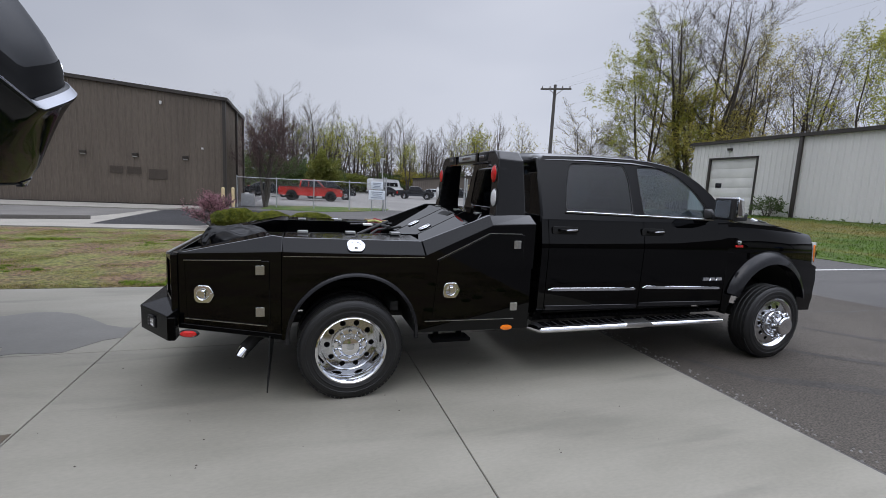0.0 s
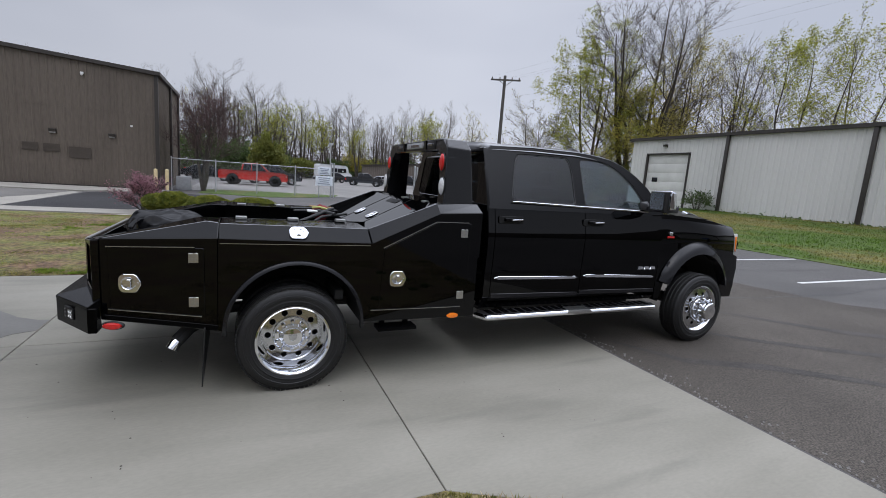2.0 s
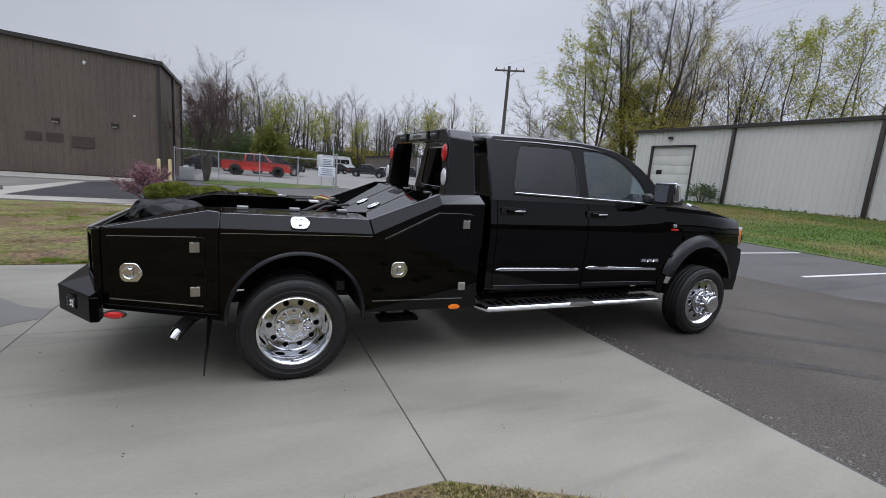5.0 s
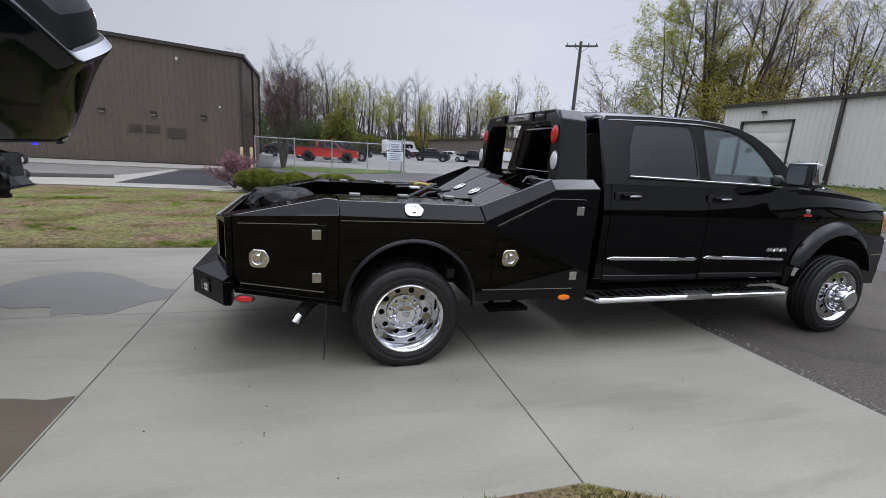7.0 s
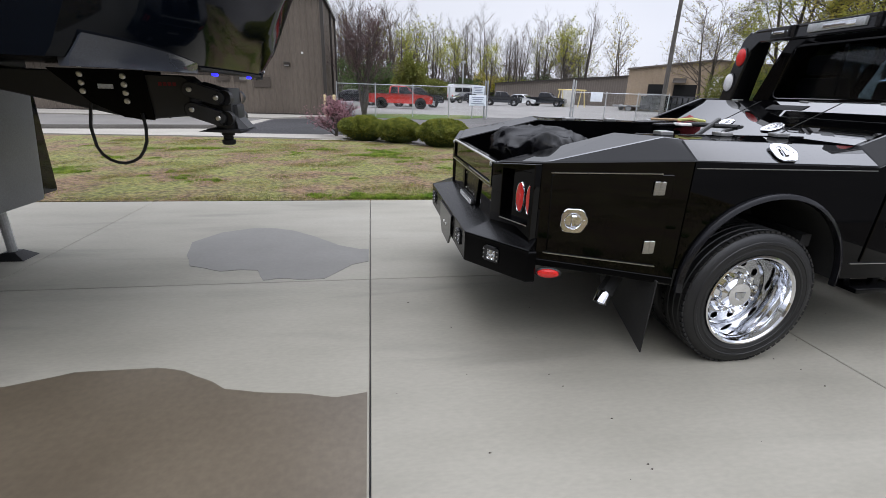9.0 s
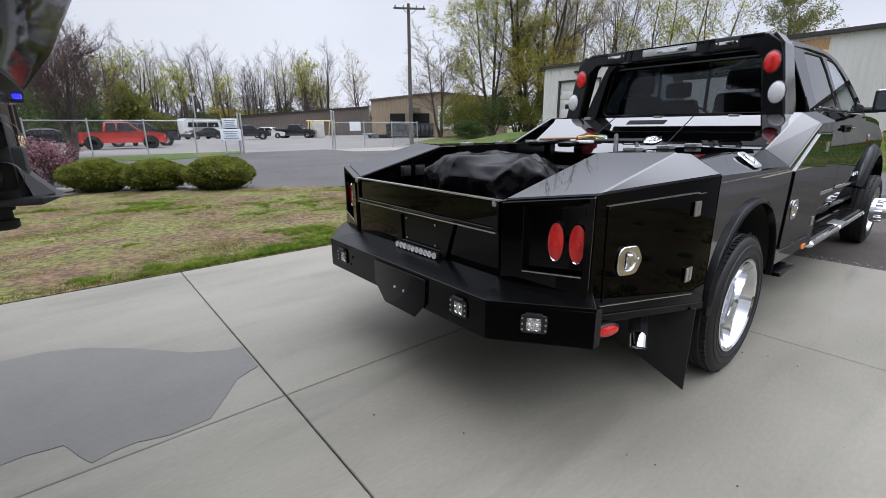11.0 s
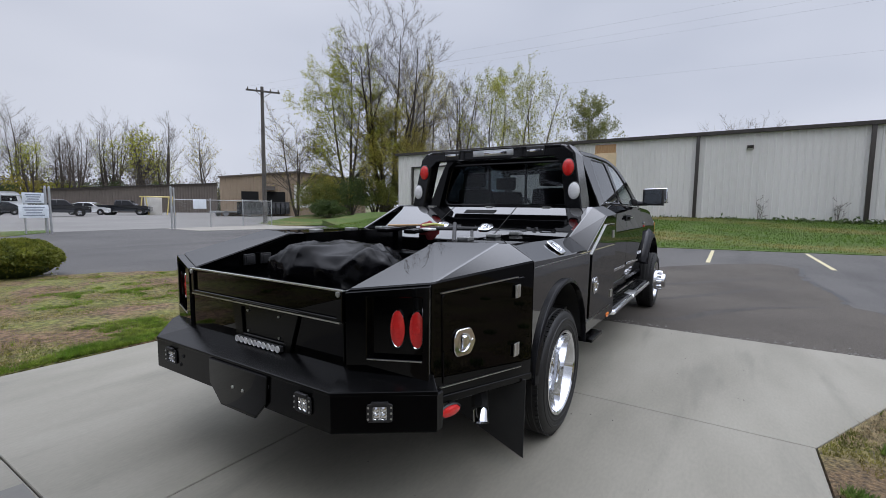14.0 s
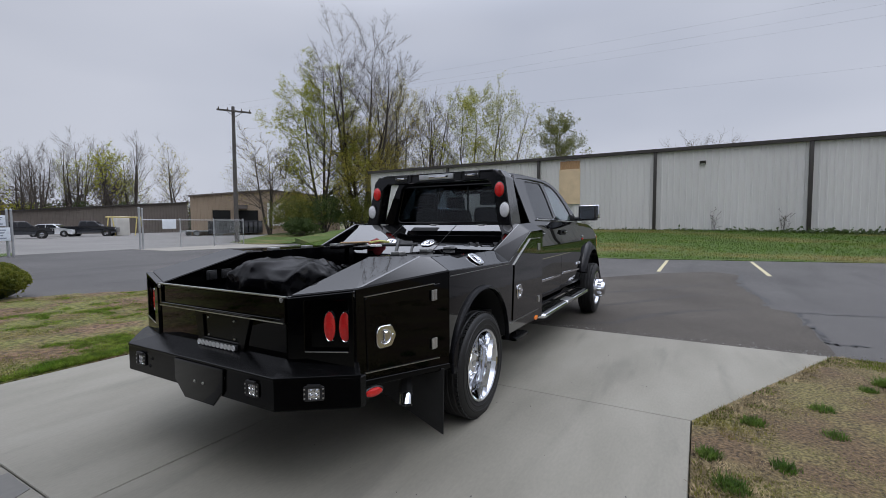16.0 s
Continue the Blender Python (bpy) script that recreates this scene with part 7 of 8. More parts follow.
for x in (4.0, 4.75, 4.9):
    post(board, "sign_post", x, 24.45, 2.1 if x > 4.2 else 1.75, 0.045 if x > 4.2 else 0.03)
for x0, x1, z0, z1 in ((3.92, 4.68, 1.38, 1.86), (3.78, 4.82, 0.72, 1.32)):
    bm = BM()
    box(bm, x0, x1, 24.36, 24.385, z0, z1, 0.004)
    sb = part("sign_board", bm, SIGNW, board, "white board with rows of grey lettering")
    bm = BM()
    for k in range(4):
        z = z1 - (z1 - z0) * (0.2 + 0.2 * k)
        w = (x1 - x0) * (0.36 - 0.05 * (k % 3))
        box(bm, (x0 + x1) / 2 - w, (x0 + x1) / 2 + w, 24.354, 24.359, z - 0.025, z + 0.025)
    part("lettering", bm, SIGNB, sb)
bm = BM()
box(bm, 11.75, 12.55, 25.0, 25.02, 1.15, 1.72, 0.004)
solid("notice_board", bm, SIGNW, "blank white board hung on the chain link fence", "sign")
for x, y in ((-4.42, 22.8), (-3.98, 23.25)):
    bm = BM()
    lathe(bm, [(0.085, 0.0), (0.085, 1.10), (0.06, 1.14), (0, 1.155)], Matrix.Translation((x, y, -0.02)), 20)
    solid("bollard", bm, POSTC, "cream painted steel bollard at the building corner", "bollard", group="bollards at the corner")
bm = BM()
box(bm, -3.75, -3.05, 24.9, 25.6, 0.0, 0.75, 0.02)
for i in range(8):
    box(bm, -3.76, -3.04, 24.885, 24.9, 0.08 + i * 0.08, 0.12 + i * 0.08)
solid("utility_cabinet", bm, GALV, "grey louvred utility cabinet beside the fence", "cabinet")
blue = thing("parking_sign", "small blue parking sign on a dark post", "sign")
post(blue, "sign_post", 15.35, -8.55, 1.85, 0.05, DBROWN)
bm = BM()
box(bm, 15.29, 15.305, -8.71, -8.39, 1.50, 1.95, 0.003)
part("sign_board", bm, SIGNBLUE, blue, "blue board")

pole = thing("utility_pole", "weathered timber utility pole with one crossarm", "utility pole")
PX, PY = 18.57, 27.7
bm = BM()
tube(bm, [(PX, PY, -0.1), (PX, PY, 5.0), (PX + 0.02, PY, 10.1)], 0.17, 14, 0.11)
part("shaft", bm, WOODP, pole)
bm = BM()
ax = Vector((0.86, -0.51, 0))
hull(bm, [Vector((PX, PY - 0.16, 9.75)) + ax * u + Vector((0, dy, dz)) for u in (-1.15, 1.15) for dy in (-0.05, 0.05) for dz in (-0.06, 0.06)])
tube(bm, [Vector((PX, PY - 0.2, 9.3)), Vector((PX, PY - 0.2, 9.72)) + ax * 0.55], 0.02, 6)
tube(bm, [Vector((PX, PY - 0.2, 9.3)), Vector((PX, PY - 0.2, 9.72)) - ax * 0.55], 0.02, 6)
part("crossarm", bm, WOODP, pole)
for u in (-1.05, -0.45, 0.5, 1.05):
    bm = BM()
    lathe(bm, [(0.03, 0.0), (0.05, 0.04), (0.035, 0.08), (0.05, 0.12), (0.02, 0.16), (0, 0.17)], Matrix.Translation(Vector((PX, PY - 0.16, 9.81)) + ax * u), 10)
    part("insulator", bm, TAUPE, pole)
for i, (u, end, sag) in enumerate(((-1.05, (26.2, -20.6, 12.15), 0.25), (0.5, (26.4, -20.7, 11.7), 0.3), (1.05, (26.6, -20.8, 11.15), 0.3), (0.0, (27.2, -21.0, 8.8), 0.3))):
    a = Vector((PX, PY - 0.16, 9.98 if i < 3 else 8.4)) + ax * u
    b = Vector(end)
    bm = BM()
    tube(bm, [a.lerp(b, k / 16) - Vector((0, 0, sag * 4 * (k / 16) * (1 - k / 16))) for k in range(17)], 0.0019, 5)
    solid("overhead_cable", bm, CABLE, "thin dark overhead cable sagging from the pole", "cable", group="overhead cables")
lamp = thing("yard_lamp", "tall thin grey yard lamp pole far off", "lamp")
post(lamp, "shaft", 14.8, 83.0, 6.6, 0.11, GALV)
bm = BM()
box(bm, 14.45, 15.15, 82.8, 83.2, 6.5, 6.95, 0.05)
part("lamp_head", bm, GALV, lamp)


# ---- parked vehicles ----
def vehicle(name, label, category, paint, kind, at, turn, scale=1.0, group="cars parked in the yard"):
    """Builds a parked vehicle about its middle, nose to +x."""
    ob = thing(name, label, category, group)
    ln, wd = {"pickup": (5.5, 1.95), "sedan": (4.8, 1.85), "van": (6.0, 2.05)}[kind]
    h = ln / 2
    if kind == "pickup":
        low = [(-h, 0.55), (-h + 0.03, 1.16), (-h + 0.1, 1.20), (0.50 * h, 1.20), (0.86 * h, 1.14), (h - 0.02, 1.02), (h, 0.55), (h - 0.1, 0.42), (-h + 0.1, 0.45)]
        cab = [(-0.37 * h, 1.18), (-0.33 * h, 1.78), (-0.26 * h, 1.86), (0.12 * h, 1.86), (0.20 * h, 1.80), (0.45 * h, 1.18)]
    elif kind == "sedan":
        low = [(-h, 0.5), (-h + 0.03, 0.9), (-0.75 * h, 0.98), (0.45 * h, 0.98), (0.9 * h, 0.80), (h, 0.62), (h - 0.03, 0.32), (-h + 0.1, 0.34)]
        cab = [(-0.80 * h, 0.96), (-0.45 * h, 1.38), (-0.30 * h, 1.44), (0.05 * h, 1.44), (0.16 * h, 1.38), (0.48 * h, 0.96)]
    else:
        low = [(-h, 0.45), (-h, 2.3), (-h + 0.1, 2.6), (-h + 0.35, 2.7), (0.55 * h, 2.68), (0.68 * h, 2.5), (0.80 * h, 1.5), (0.97 * h, 1.2), (h, 0.8), (h - 0.05, 0.4), (-h + 0.1, 0.38)]
        cab = None
    wheel_x = (-0.60 * h, 0.62 * h)
    r = {"pickup": 0.43, "sedan": 0.33, "van": 0.36}[kind]
    bm = BM()
    t = bmesh.new()
    n = len(low)
    rows = []
    for y, k in ((-wd / 2 + 0.10, 0.975), (-wd / 2, 1.0), (-wd / 2, 1.0), (wd / 2, 1.0), (wd / 2 - 0.10, 0.975)):
        rows.append([(x * k, y, z) for x, z in low])
    rows.pop(2)
    loft(bm, rows)
    bevel(bm, 0.035, 2, angle=30)
    body = part("body", bm, paint, ob)
    if cab:
        bm = BM()
        rows = []
        for s in (-1, 1):
            rows.append([(x, s * (wd / 2 - 0.06 - 0.26 * (z - cab[0][1])), z) for x, z in cab])
        loft(bm, rows)
        bevel(bm, 0.04, 2, angle=30)
        part("cab", bm, paint, ob)
        z0, z1 = cab[0][1] + 0.04, cab[2][1] - 0.08
        for s in (-1, 1):
            mid = (cab[2][0] + cab[3][0]) / 2
            for xa, xb, xc, xd in ((cab[0][0] + 0.14, mid - 0.03, mid - 0.03, cab[1][0] + 0.13), (mid + 0.03, cab[5][0] - 0.17, cab[4][0] - 0.03, mid + 0.03)):
                bm = BM()
                plate(bm, [(xa, z0), (xb, z0), (xc, z1), (xd, z1)], [], lambda u, v, w: (u, s * (wd / 2 - 0.055 - 0.26 * (v - cab[0][1]) + w), v), 0.02)
                part("window", bm, CARGLASS, ob)
        for (xa, za), (xb, zb), nm in ((cab[5], cab[4], "windscreen"), (cab[0], cab[1], "rear_window")):
            bm = BM()
            d = Vector((zb - za, 0, xa - xb)).normalized() * (1 if nm == "windscreen" else -1)
            if d.x * (1 if nm == "windscreen" else -1) < 0:
                d = -d
            hull(bm, [Vector((xa + (xb - xa) * f, s * (wd / 2 - 0.16 - 0.26 * (za + (zb - za) * f - cab[0][1])), za + (zb - za) * f)) + d * o for f in (0.1, 0.9) for s in (-1, 1) for o in (0.0, 0.012)])
            part(nm, bm, CARGLASS, ob)
        if kind == "pickup":
            # near-black slab paints the shaded inside of the load bed
            bm = BM()
            box(bm, -h + 0.10, -0.40 * h, -wd / 2 + 0.16, wd / 2 - 0.16, 1.16, 1.208)
            part("bed", bm, HOLLOW_SHADE, ob)
    else:
        for s in (-1, 1):
            for xa, xb in ((-0.85 * h, -0.45 * h), (-0.42 * h, 0.05 * h), (0.08 * h, 0.62 * h)):
                bm = BM()
                plate(bm, [(xa, 1.5), (xb, 1.5), (xb - (0.12 if xb > 0.5 * h else 0), 2.15), (xa, 2.15)], [], lambda u, v, w: (u, s * (wd / 2 - 0.002 + w), v), 0.01)
                part("window", bm, CARGLASS, ob)
        bm = BM()
        hull(bm, [(0.70 * h + 0.02, s * 0.85, 2.40) for s in (-1, 1)] + [(0.80 * h + 0.02, s * 0.9, 1.55) for s in (-1, 1)] + [(0.66 * h, s * 0.85, 2.40) for s in (-1, 1)] + [(0.76 * h, s * 0.9, 1.55) for s in (-1, 1)])
        part("windscreen", bm, CARGLASS, ob)
    for x in wheel_x:
        for s in (-1, 1):
            w = new("wheel")
            w.parent = ob
            m = disc_y(x, s * (wd / 2 - 0.11), r, s)
            # dark ring paints the shade between tyre and arch
            bm = BM()
            lathe(bm, [(r * 1.14, 0.106), (r * 1.14, 0.112), (r * 0.5, 0.112)], m, 24)
            part("wheel_arch", bm, HOLLOW_SHADE, w)
            bm = BM()
            lathe(bm, [(r * 0.62, -0.11), (r * 0.95, -0.11), (r, -0.07), (r, 0.09), (r * 0.95, 0.122), (r * 0.62, 0.122)], m, 28, closed=True)
            part("tyre", bm, RUBBER, w)
            bm = BM()
            lathe(bm, [(r * 0.64, 0.118), (r * 0.56, 0.100), (r * 0.2, 0.112), (0, 0.114)], m, 20)
            part("rim", bm, SATIN if paint is REDPAINT else ALLOY, w)
    for s in (-1, 1):
        bm = BM()
        hull(bm, [(h - 0.16, s * (wd / 2 - 0.05), 0.80 if kind != "pickup" else 0.98), (h - 0.03, s * (wd / 2 - 0.45), 0.78 if kind != "pickup" else 0.98), (h - 0.02, s * (wd / 2 - 0.45), 0.64 if kind != "pickup" else 0.82), (h - 0.10, s * (wd / 2 - 0.03), 0.66 if kind != "pickup" else 0.82), (h - 0.3, s * (wd / 2 - 0.3), 0.72)])
        part("headlamp", bm, CLEARLENS, ob)
    bm = BM()
    for s in (-1, 1):
        box(bm, -h - 0.004, -h + 0.14, min(s * (wd / 2 - 0.16), s * (wd / 2 + 0.004)), max(s * (wd / 2 - 0.16), s * (wd / 2 + 0.004)), 0.72, 1.02, 0.01)
    part("tail_lamp", bm, REDLENS, ob)
    bm = BM()
    for s in (-1, 1):
        box(bm, 0.36 * h, 0.36 * h + 0.12, min(s * (wd / 2 - 0.02), s * (wd / 2 + 0.17)), max(s * (wd / 2 - 0.02), s * (wd / 2 + 0.17)), 1.20 if kind == "pickup" else (0.98 if kind == "sedan" else 1.6), 1.36 if kind == "pickup" else (1.10 if kind == "sedan" else 1.85), 0.02)
    part("side_mirror", bm, paint, ob)
    ob.matrix_basis = pose(*at, 0, 0, turn) @ Matrix.Scale(scale, 4)
    return ob


vehicle("red_pickup", "red crew cab pickup parked behind the chain link fence", "pickup", REDPAINT, "pickup", (0.62, 38.2, -0.003), -6)
vehicle("dark_pickup", "charcoal pickup parked beyond the red pickup", "pickup", DARKPAINT, "pickup", (2.4, 43.5, -0.003), -4)
vehicle("dark_suv", "dark grey car parked beyond the red pickup", "car", DARKPAINT, "sedan", (-3.3, 45.0, -0.003), -10)
vehicle("white_van", "white high-roof van parked in the yard", "van", WHITEPAINT, "van", (14.2, 76.0, -0.003), 15, 1.05)
vehicle("black_pickup", "black pickup parked nose-out in the yard", "pickup", DARKPAINT, "pickup", (15.2, 57.4, -0.003), -20, 0.95)
vehicle("dark_sedan", "dark sedan parked beside the white van", "car", DARKPAINT, "sedan", (12.0, 66.5, -0.003), 205, 1.05)
vehicle("white_sedan", "white hatchback parked in the yard", "car", WHITEPAINT, "sedan", (20.1, 63.8, -0.003), -48, 1.05)
vehicle("black_suv", "black pickup parked angled in the yard", "pickup", DARKPAINT, "pickup", (23.0, 61.6, -0.003), -36, 1.0)
frame_ob = thing("lifting_frame", "pale yellow steel lifting frame beside a white box", "frame")
for x in (24.4, 27.6):
    for dx in (-0.5, 0.5):
        bm = BM()
        tube(bm, [(x + dx, 60.0, 0.0), (x + dx * 0.4, 60.0, 2.3)], 0.07, 8)
        part("leg", bm, YELLOWP, frame_ob)
bm = BM()
tube(bm, [(23.9, 60.0, 2.3), (28.1, 60.0, 2.3)], 0.08, 8)
part("beam", bm, YELLOWP, frame_ob)
bm = BM()
box(bm, 25.3, 26.8, 60.6, 62.0, 0.0, 2.4, 0.03)
solid("white_box", bm, WHITED, "tall white box standing in the yard", "box")
bm = BM()
box(bm, 27.5, 33.0, 49.2, 51.0, 0.45, 0.62, 0.02)
for x in (28.6, 31.8):
    for y in (49.3, 50.9):
        lathe(bm, [(0.0, -0.1), (0.34, -0.1), (0.34, 0.1), (0, 0.1)], disc_y(x, y, 0.34), 16)
solid("flat_trailer", bm, GALV, "low grey flat trailer parked in the yard", "trailer")
bm = BM()
box(bm, 29.5, 35.5, 46.2, 48.4, 0.25, 1.75, 0.04)
for i in range(8):
    box(bm, 29.9 + i * 0.7, 30.0 + i * 0.7, 46.12, 46.2, 0.25, 1.75)
box(bm, 29.5, 35.5, 46.1, 46.22, 1.68, 1.8)
solid("skip", bm, DARKPAINT, "dark ribbed open skip standing before the workshop", "skip")


# ---- trees and shrubs ----
def grow(seed, height, spread, trunk_r, start=0.3, primaries=22, lean=0.0, up=0.75, forks=1, levels=3, density=1.0, bend=0.16, cone=0.75, twigs=2, fan=0.28):
    """Branch segments of a tree, and the tips of its twigs."""
    rnd = random.Random(seed)
    segs, tips = [], []

    def limb(p, d, length, r, level, steps):
        q = p
        step = length / steps
        out = []
        for k in range(steps):
            d = (d + Vector((rnd.gauss(0, bend), rnd.gauss(0, bend), rnd.gauss(0, bend) * 0.6 + 0.10 * up))).normalized()
            n = q + d * step
            r0, r1 = r * (1 - 0.8 * k / steps), r * (1 - 0.8 * (k + 1) / steps)
            segs.append((q, n, r0, r1, level))
            out.append((n, d, r1, (k + 1) / steps))
            q = n
        return out

    stems = []
    for f in range(forks):
        d = Vector((rnd.gauss(0, 0.05) + lean, rnd.gauss(0, 0.05), 1.0))
        if forks > 1:
            a = 2 * math.pi * f / forks + rnd.random()
            d = Vector((fan * math.cos(a), fan * math.sin(a), 1.0))
        q, r, rows = Vector((0, 0, -0.1)), trunk_r * (1 if forks == 1 else 0.7), []
        steps = 12
        hh = height * (1 if f == 0 else rnd.uniform(0.75, 0.97))
        for k in range(steps):
            d = (d + Vector((rnd.gauss(0, 0.05), rnd.gauss(0, 0.05), 0.12))).normalized()
            n = q + d * hh / steps
            r0, r1 = r * (1 - 0.92 * (k / steps) ** 0.8), r * (1 - 0.92 * ((k + 1) / steps) ** 0.8)
            segs.append((q, n, r0, r1, 0))
            rows.append((q, n, r1, k / steps))
            q = n
        stems.append((rows, hh))
    for rows, hh in stems:
        for i in range(int(primaries / forks * density)):
            f = start + (1 - start) * (i + rnd.random()) / (primaries / forks)
            k = min(len(rows) - 1, int(f * len(rows)))
            p = rows[k][0].lerp(rows[k][1], rnd.random())
            a = rnd.uniform(0, 2 * math.pi)
            tilt = rnd.uniform(0.5, 1.0) * (0.35 + 0.65 * up)
            d = Vector((math.cos(a), math.sin(a), tilt)).normalized()
            length = spread * (1.15 - cone * f) * rnd.uniform(0.65, 1.1)
            nodes = limb(p, d, length, max(0.012, rows[k][2] * 0.42), 1, 5)
            for n, dd, r, g in nodes[1:] if levels > 1 else []:
                for _ in range(2 if g < 1 else 3):
                    b = (dd + Vector((rnd.gauss(0, 0.55), rnd.gauss(0, 0.55), rnd.gauss(0, 0.35) + 0.15))).normalized()
                    sub = limb(n, b, length * rnd.uniform(0.25, 0.45), max(0.008, r * 0.6), 2, 3)
                    if levels > 2:
                        for m, de, r2, g2 in sub:
                            for _ in range(twigs):
                                c = (de + Vector((rnd.gauss(0, 0.7), rnd.gauss(0, 0.7), rnd.gauss(0, 0.4) + 0.1))).normalized()
                                e = m + c * length * rnd.uniform(0.08, 0.18)
                                segs.append((m, e, max(0.006, r2 * 0.6), 0.004, 3))
                                tips.append((e, c))
                    tips.append((sub[-1][0], sub[-1][1]))
    return segs, tips


def skin_segments(segs, sides, thick=1.0):
    vs, fs = [], []
    for p, q, r0, r1, level in segs:
        n = sides if level < 1 else (4 if level < 2 else 3)
        d = (q - p).normalized()
        a = d.orthogonal().normalized()
        b = d.cross(a)
        k = len(vs)
        for c, r in ((p, r0), (q, r1)):
            for i in range(n):
                w = 2 * math.pi * i / n
                vs.append(c + (a * math.cos(w) + b * math.sin(w)) * r * thick)
        for i in range(n):
            fs.append((k + i, k + (i + 1) % n, k + n + (i + 1) % n, k + n + i))
    return vs, fs


def leaf_cloud(points, size, per, scatter, seed):
    rnd = random.Random(seed)
    vs, fs = [], []
    for p, _ in points:
        for _ in range(per if per >= 1 else (1 if rnd.random() < per else 0)):
            c = p + Vector((rnd.gauss(0, scatter), rnd.gauss(0, scatter), rnd.gauss(0, scatter) - 0.2 * scatter))
            u = Vector((rnd.gauss(0, 1), rnd.gauss(0, 1), rnd.gauss(0, 1))).normalized()
            w = u.orthogonal().normalized()
            s = size * rnd.uniform(0.6, 1.3)
            k = len(vs)
            vs += [c - u * s, c + w * s * 0.55, c + u * s, c - w * s * 0.55]
            fs.append((k, k + 1, k + 2, k + 3))
    return vs, fs


def tree(name, label, seed, height, spread, trunk_r, at, leaf=None, leaf_size=0.1, per=1, scatter=0.25, twig=TWIG, group="", turn=0, thick=1.0, **more):
    ob = thing(name, label, "tree", group)
    segs, tips = grow(seed, height, spread, trunk_r, **more)
    for nm, lo, hi, sides, mat in (("trunk", 0, 1, 9, BARK), ("crown", 2, 3, 3, twig)):
        vs, fs = skin_segments([s for s in segs if lo <= s[4] <= hi], sides, thick)
        o = raw(nm, vs, fs, mat, True)
        o.parent = ob
    if leaf:
        vs, fs = leaf_cloud(tips, leaf_size, per, scatter, seed)
        o = raw("foliage", vs, fs, leaf)
        o.parent = ob
    ob.matrix_basis = pose(*at, 0, 0, turn)
    return ob


def shrub(name, label, seed, size, at, leaf, count, leaf_size, lumps=0.25, group="", core=None, stems=True, category="shrub"):
    """A mound of leaves over stems: leaves lie in a ragged shell round a lumpy form."""
    ob = thing(name, label, category, group)
    rnd = random.Random(seed)
    vs, fs = [], []
    rx, ry, rz = size
    off = Vector((rnd.uniform(0, 50), rnd.uniform(0, 50), 0))

    def lump(d):
        return 1 + lumps * noise.noise(d * 1.7 + off) + lumps * 0.6 * noise.noise(d * 4.3 + off)

    for _ in range(count):
        d = Vector((rnd.gauss(0, 1), rnd.gauss(0, 1), abs(rnd.gauss(0, 1)) * 1.1 - 0.25)).normalized()
        depth = 1 - abs(rnd.gauss(0, 0.09 if core else 0.22))
        g = lump(d) * depth
        c = Vector((d.x * rx * g, d.y * ry * g, max(0.02, rz * 0.45 + d.z * rz * 0.55 * g)))
        u = (d * 0.7 + Vector((rnd.gauss(0, 0.6), rnd.gauss(0, 0.6), rnd.gauss(0, 0.6)))).normalized()
        w = u.orthogonal().normalized()
        w = (w * math.cos(a := rnd.uniform(0, 6.28)) + u.cross(w) * math.sin(a)).normalized()
        s = leaf_size * rnd.uniform(0.6, 1.3)
        k = len(vs)
        vs += [c - u * s * 0.3, c + w * s * 0.45, c + u * s, c - w * s * 0.45]
        fs.append((k, k + 1, k + 2, k + 3))
    o = raw("foliage", vs, fs, leaf)
    o.parent = ob
    # a darker solid core paints in the shade deep between the leaves
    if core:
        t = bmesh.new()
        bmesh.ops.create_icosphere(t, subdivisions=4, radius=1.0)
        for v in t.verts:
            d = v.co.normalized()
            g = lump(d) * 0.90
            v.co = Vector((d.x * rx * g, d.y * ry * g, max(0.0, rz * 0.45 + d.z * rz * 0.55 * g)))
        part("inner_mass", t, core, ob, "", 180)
    if stems:
        for i in range(7):
            bm = BM()
            a = 2 * math.pi * i / 7
            tube(bm, [(0.06 * math.cos(a), 0.06 * math.sin(a), 0), (0.35 * rx * math.cos(a), 0.35 * ry * math.sin(a), rz * 0.45), (0.55 * rx * math.cos(a + 0.3), 0.55 * ry * math.sin(a + 0.3), rz * 0.8)], 0.02 * max(1.0, rz), 5, 0.006)
            part("stem", bm, BARK, ob)
    ob.location = at
    return ob


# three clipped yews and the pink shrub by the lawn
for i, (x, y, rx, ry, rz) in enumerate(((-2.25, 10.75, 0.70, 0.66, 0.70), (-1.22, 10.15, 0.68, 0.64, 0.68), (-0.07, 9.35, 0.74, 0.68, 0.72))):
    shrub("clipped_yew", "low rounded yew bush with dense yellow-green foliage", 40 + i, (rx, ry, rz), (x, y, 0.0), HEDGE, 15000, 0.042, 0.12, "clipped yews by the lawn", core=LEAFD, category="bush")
tree("blossom_shrub", "open twiggy shrub with purple-pink blossom", 78, 1.0, 0.8, 0.03, (-3.10, 11.6, 0.0), leaf=BLOSSOM, leaf_size=0.028, per=2, scatter=0.05, twig=PLUMTWIG, start=0.1, primaries=30, forks=5, levels=3, thick=1.3)

# the plum tree behind the fence
tree("plum_tree", "bare purple-brown plum tree with dense fine twigs", 5, 5.1, 2.6, 0.12, (-2.42, 25.0, 0.0), leaf=PLUMTWIG, leaf_size=0.03, per=1, scatter=0.14, twig=PLUMTWIG, start=0.24, primaries=84, forks=4, levels=3, up=0.9, thick=1.3)

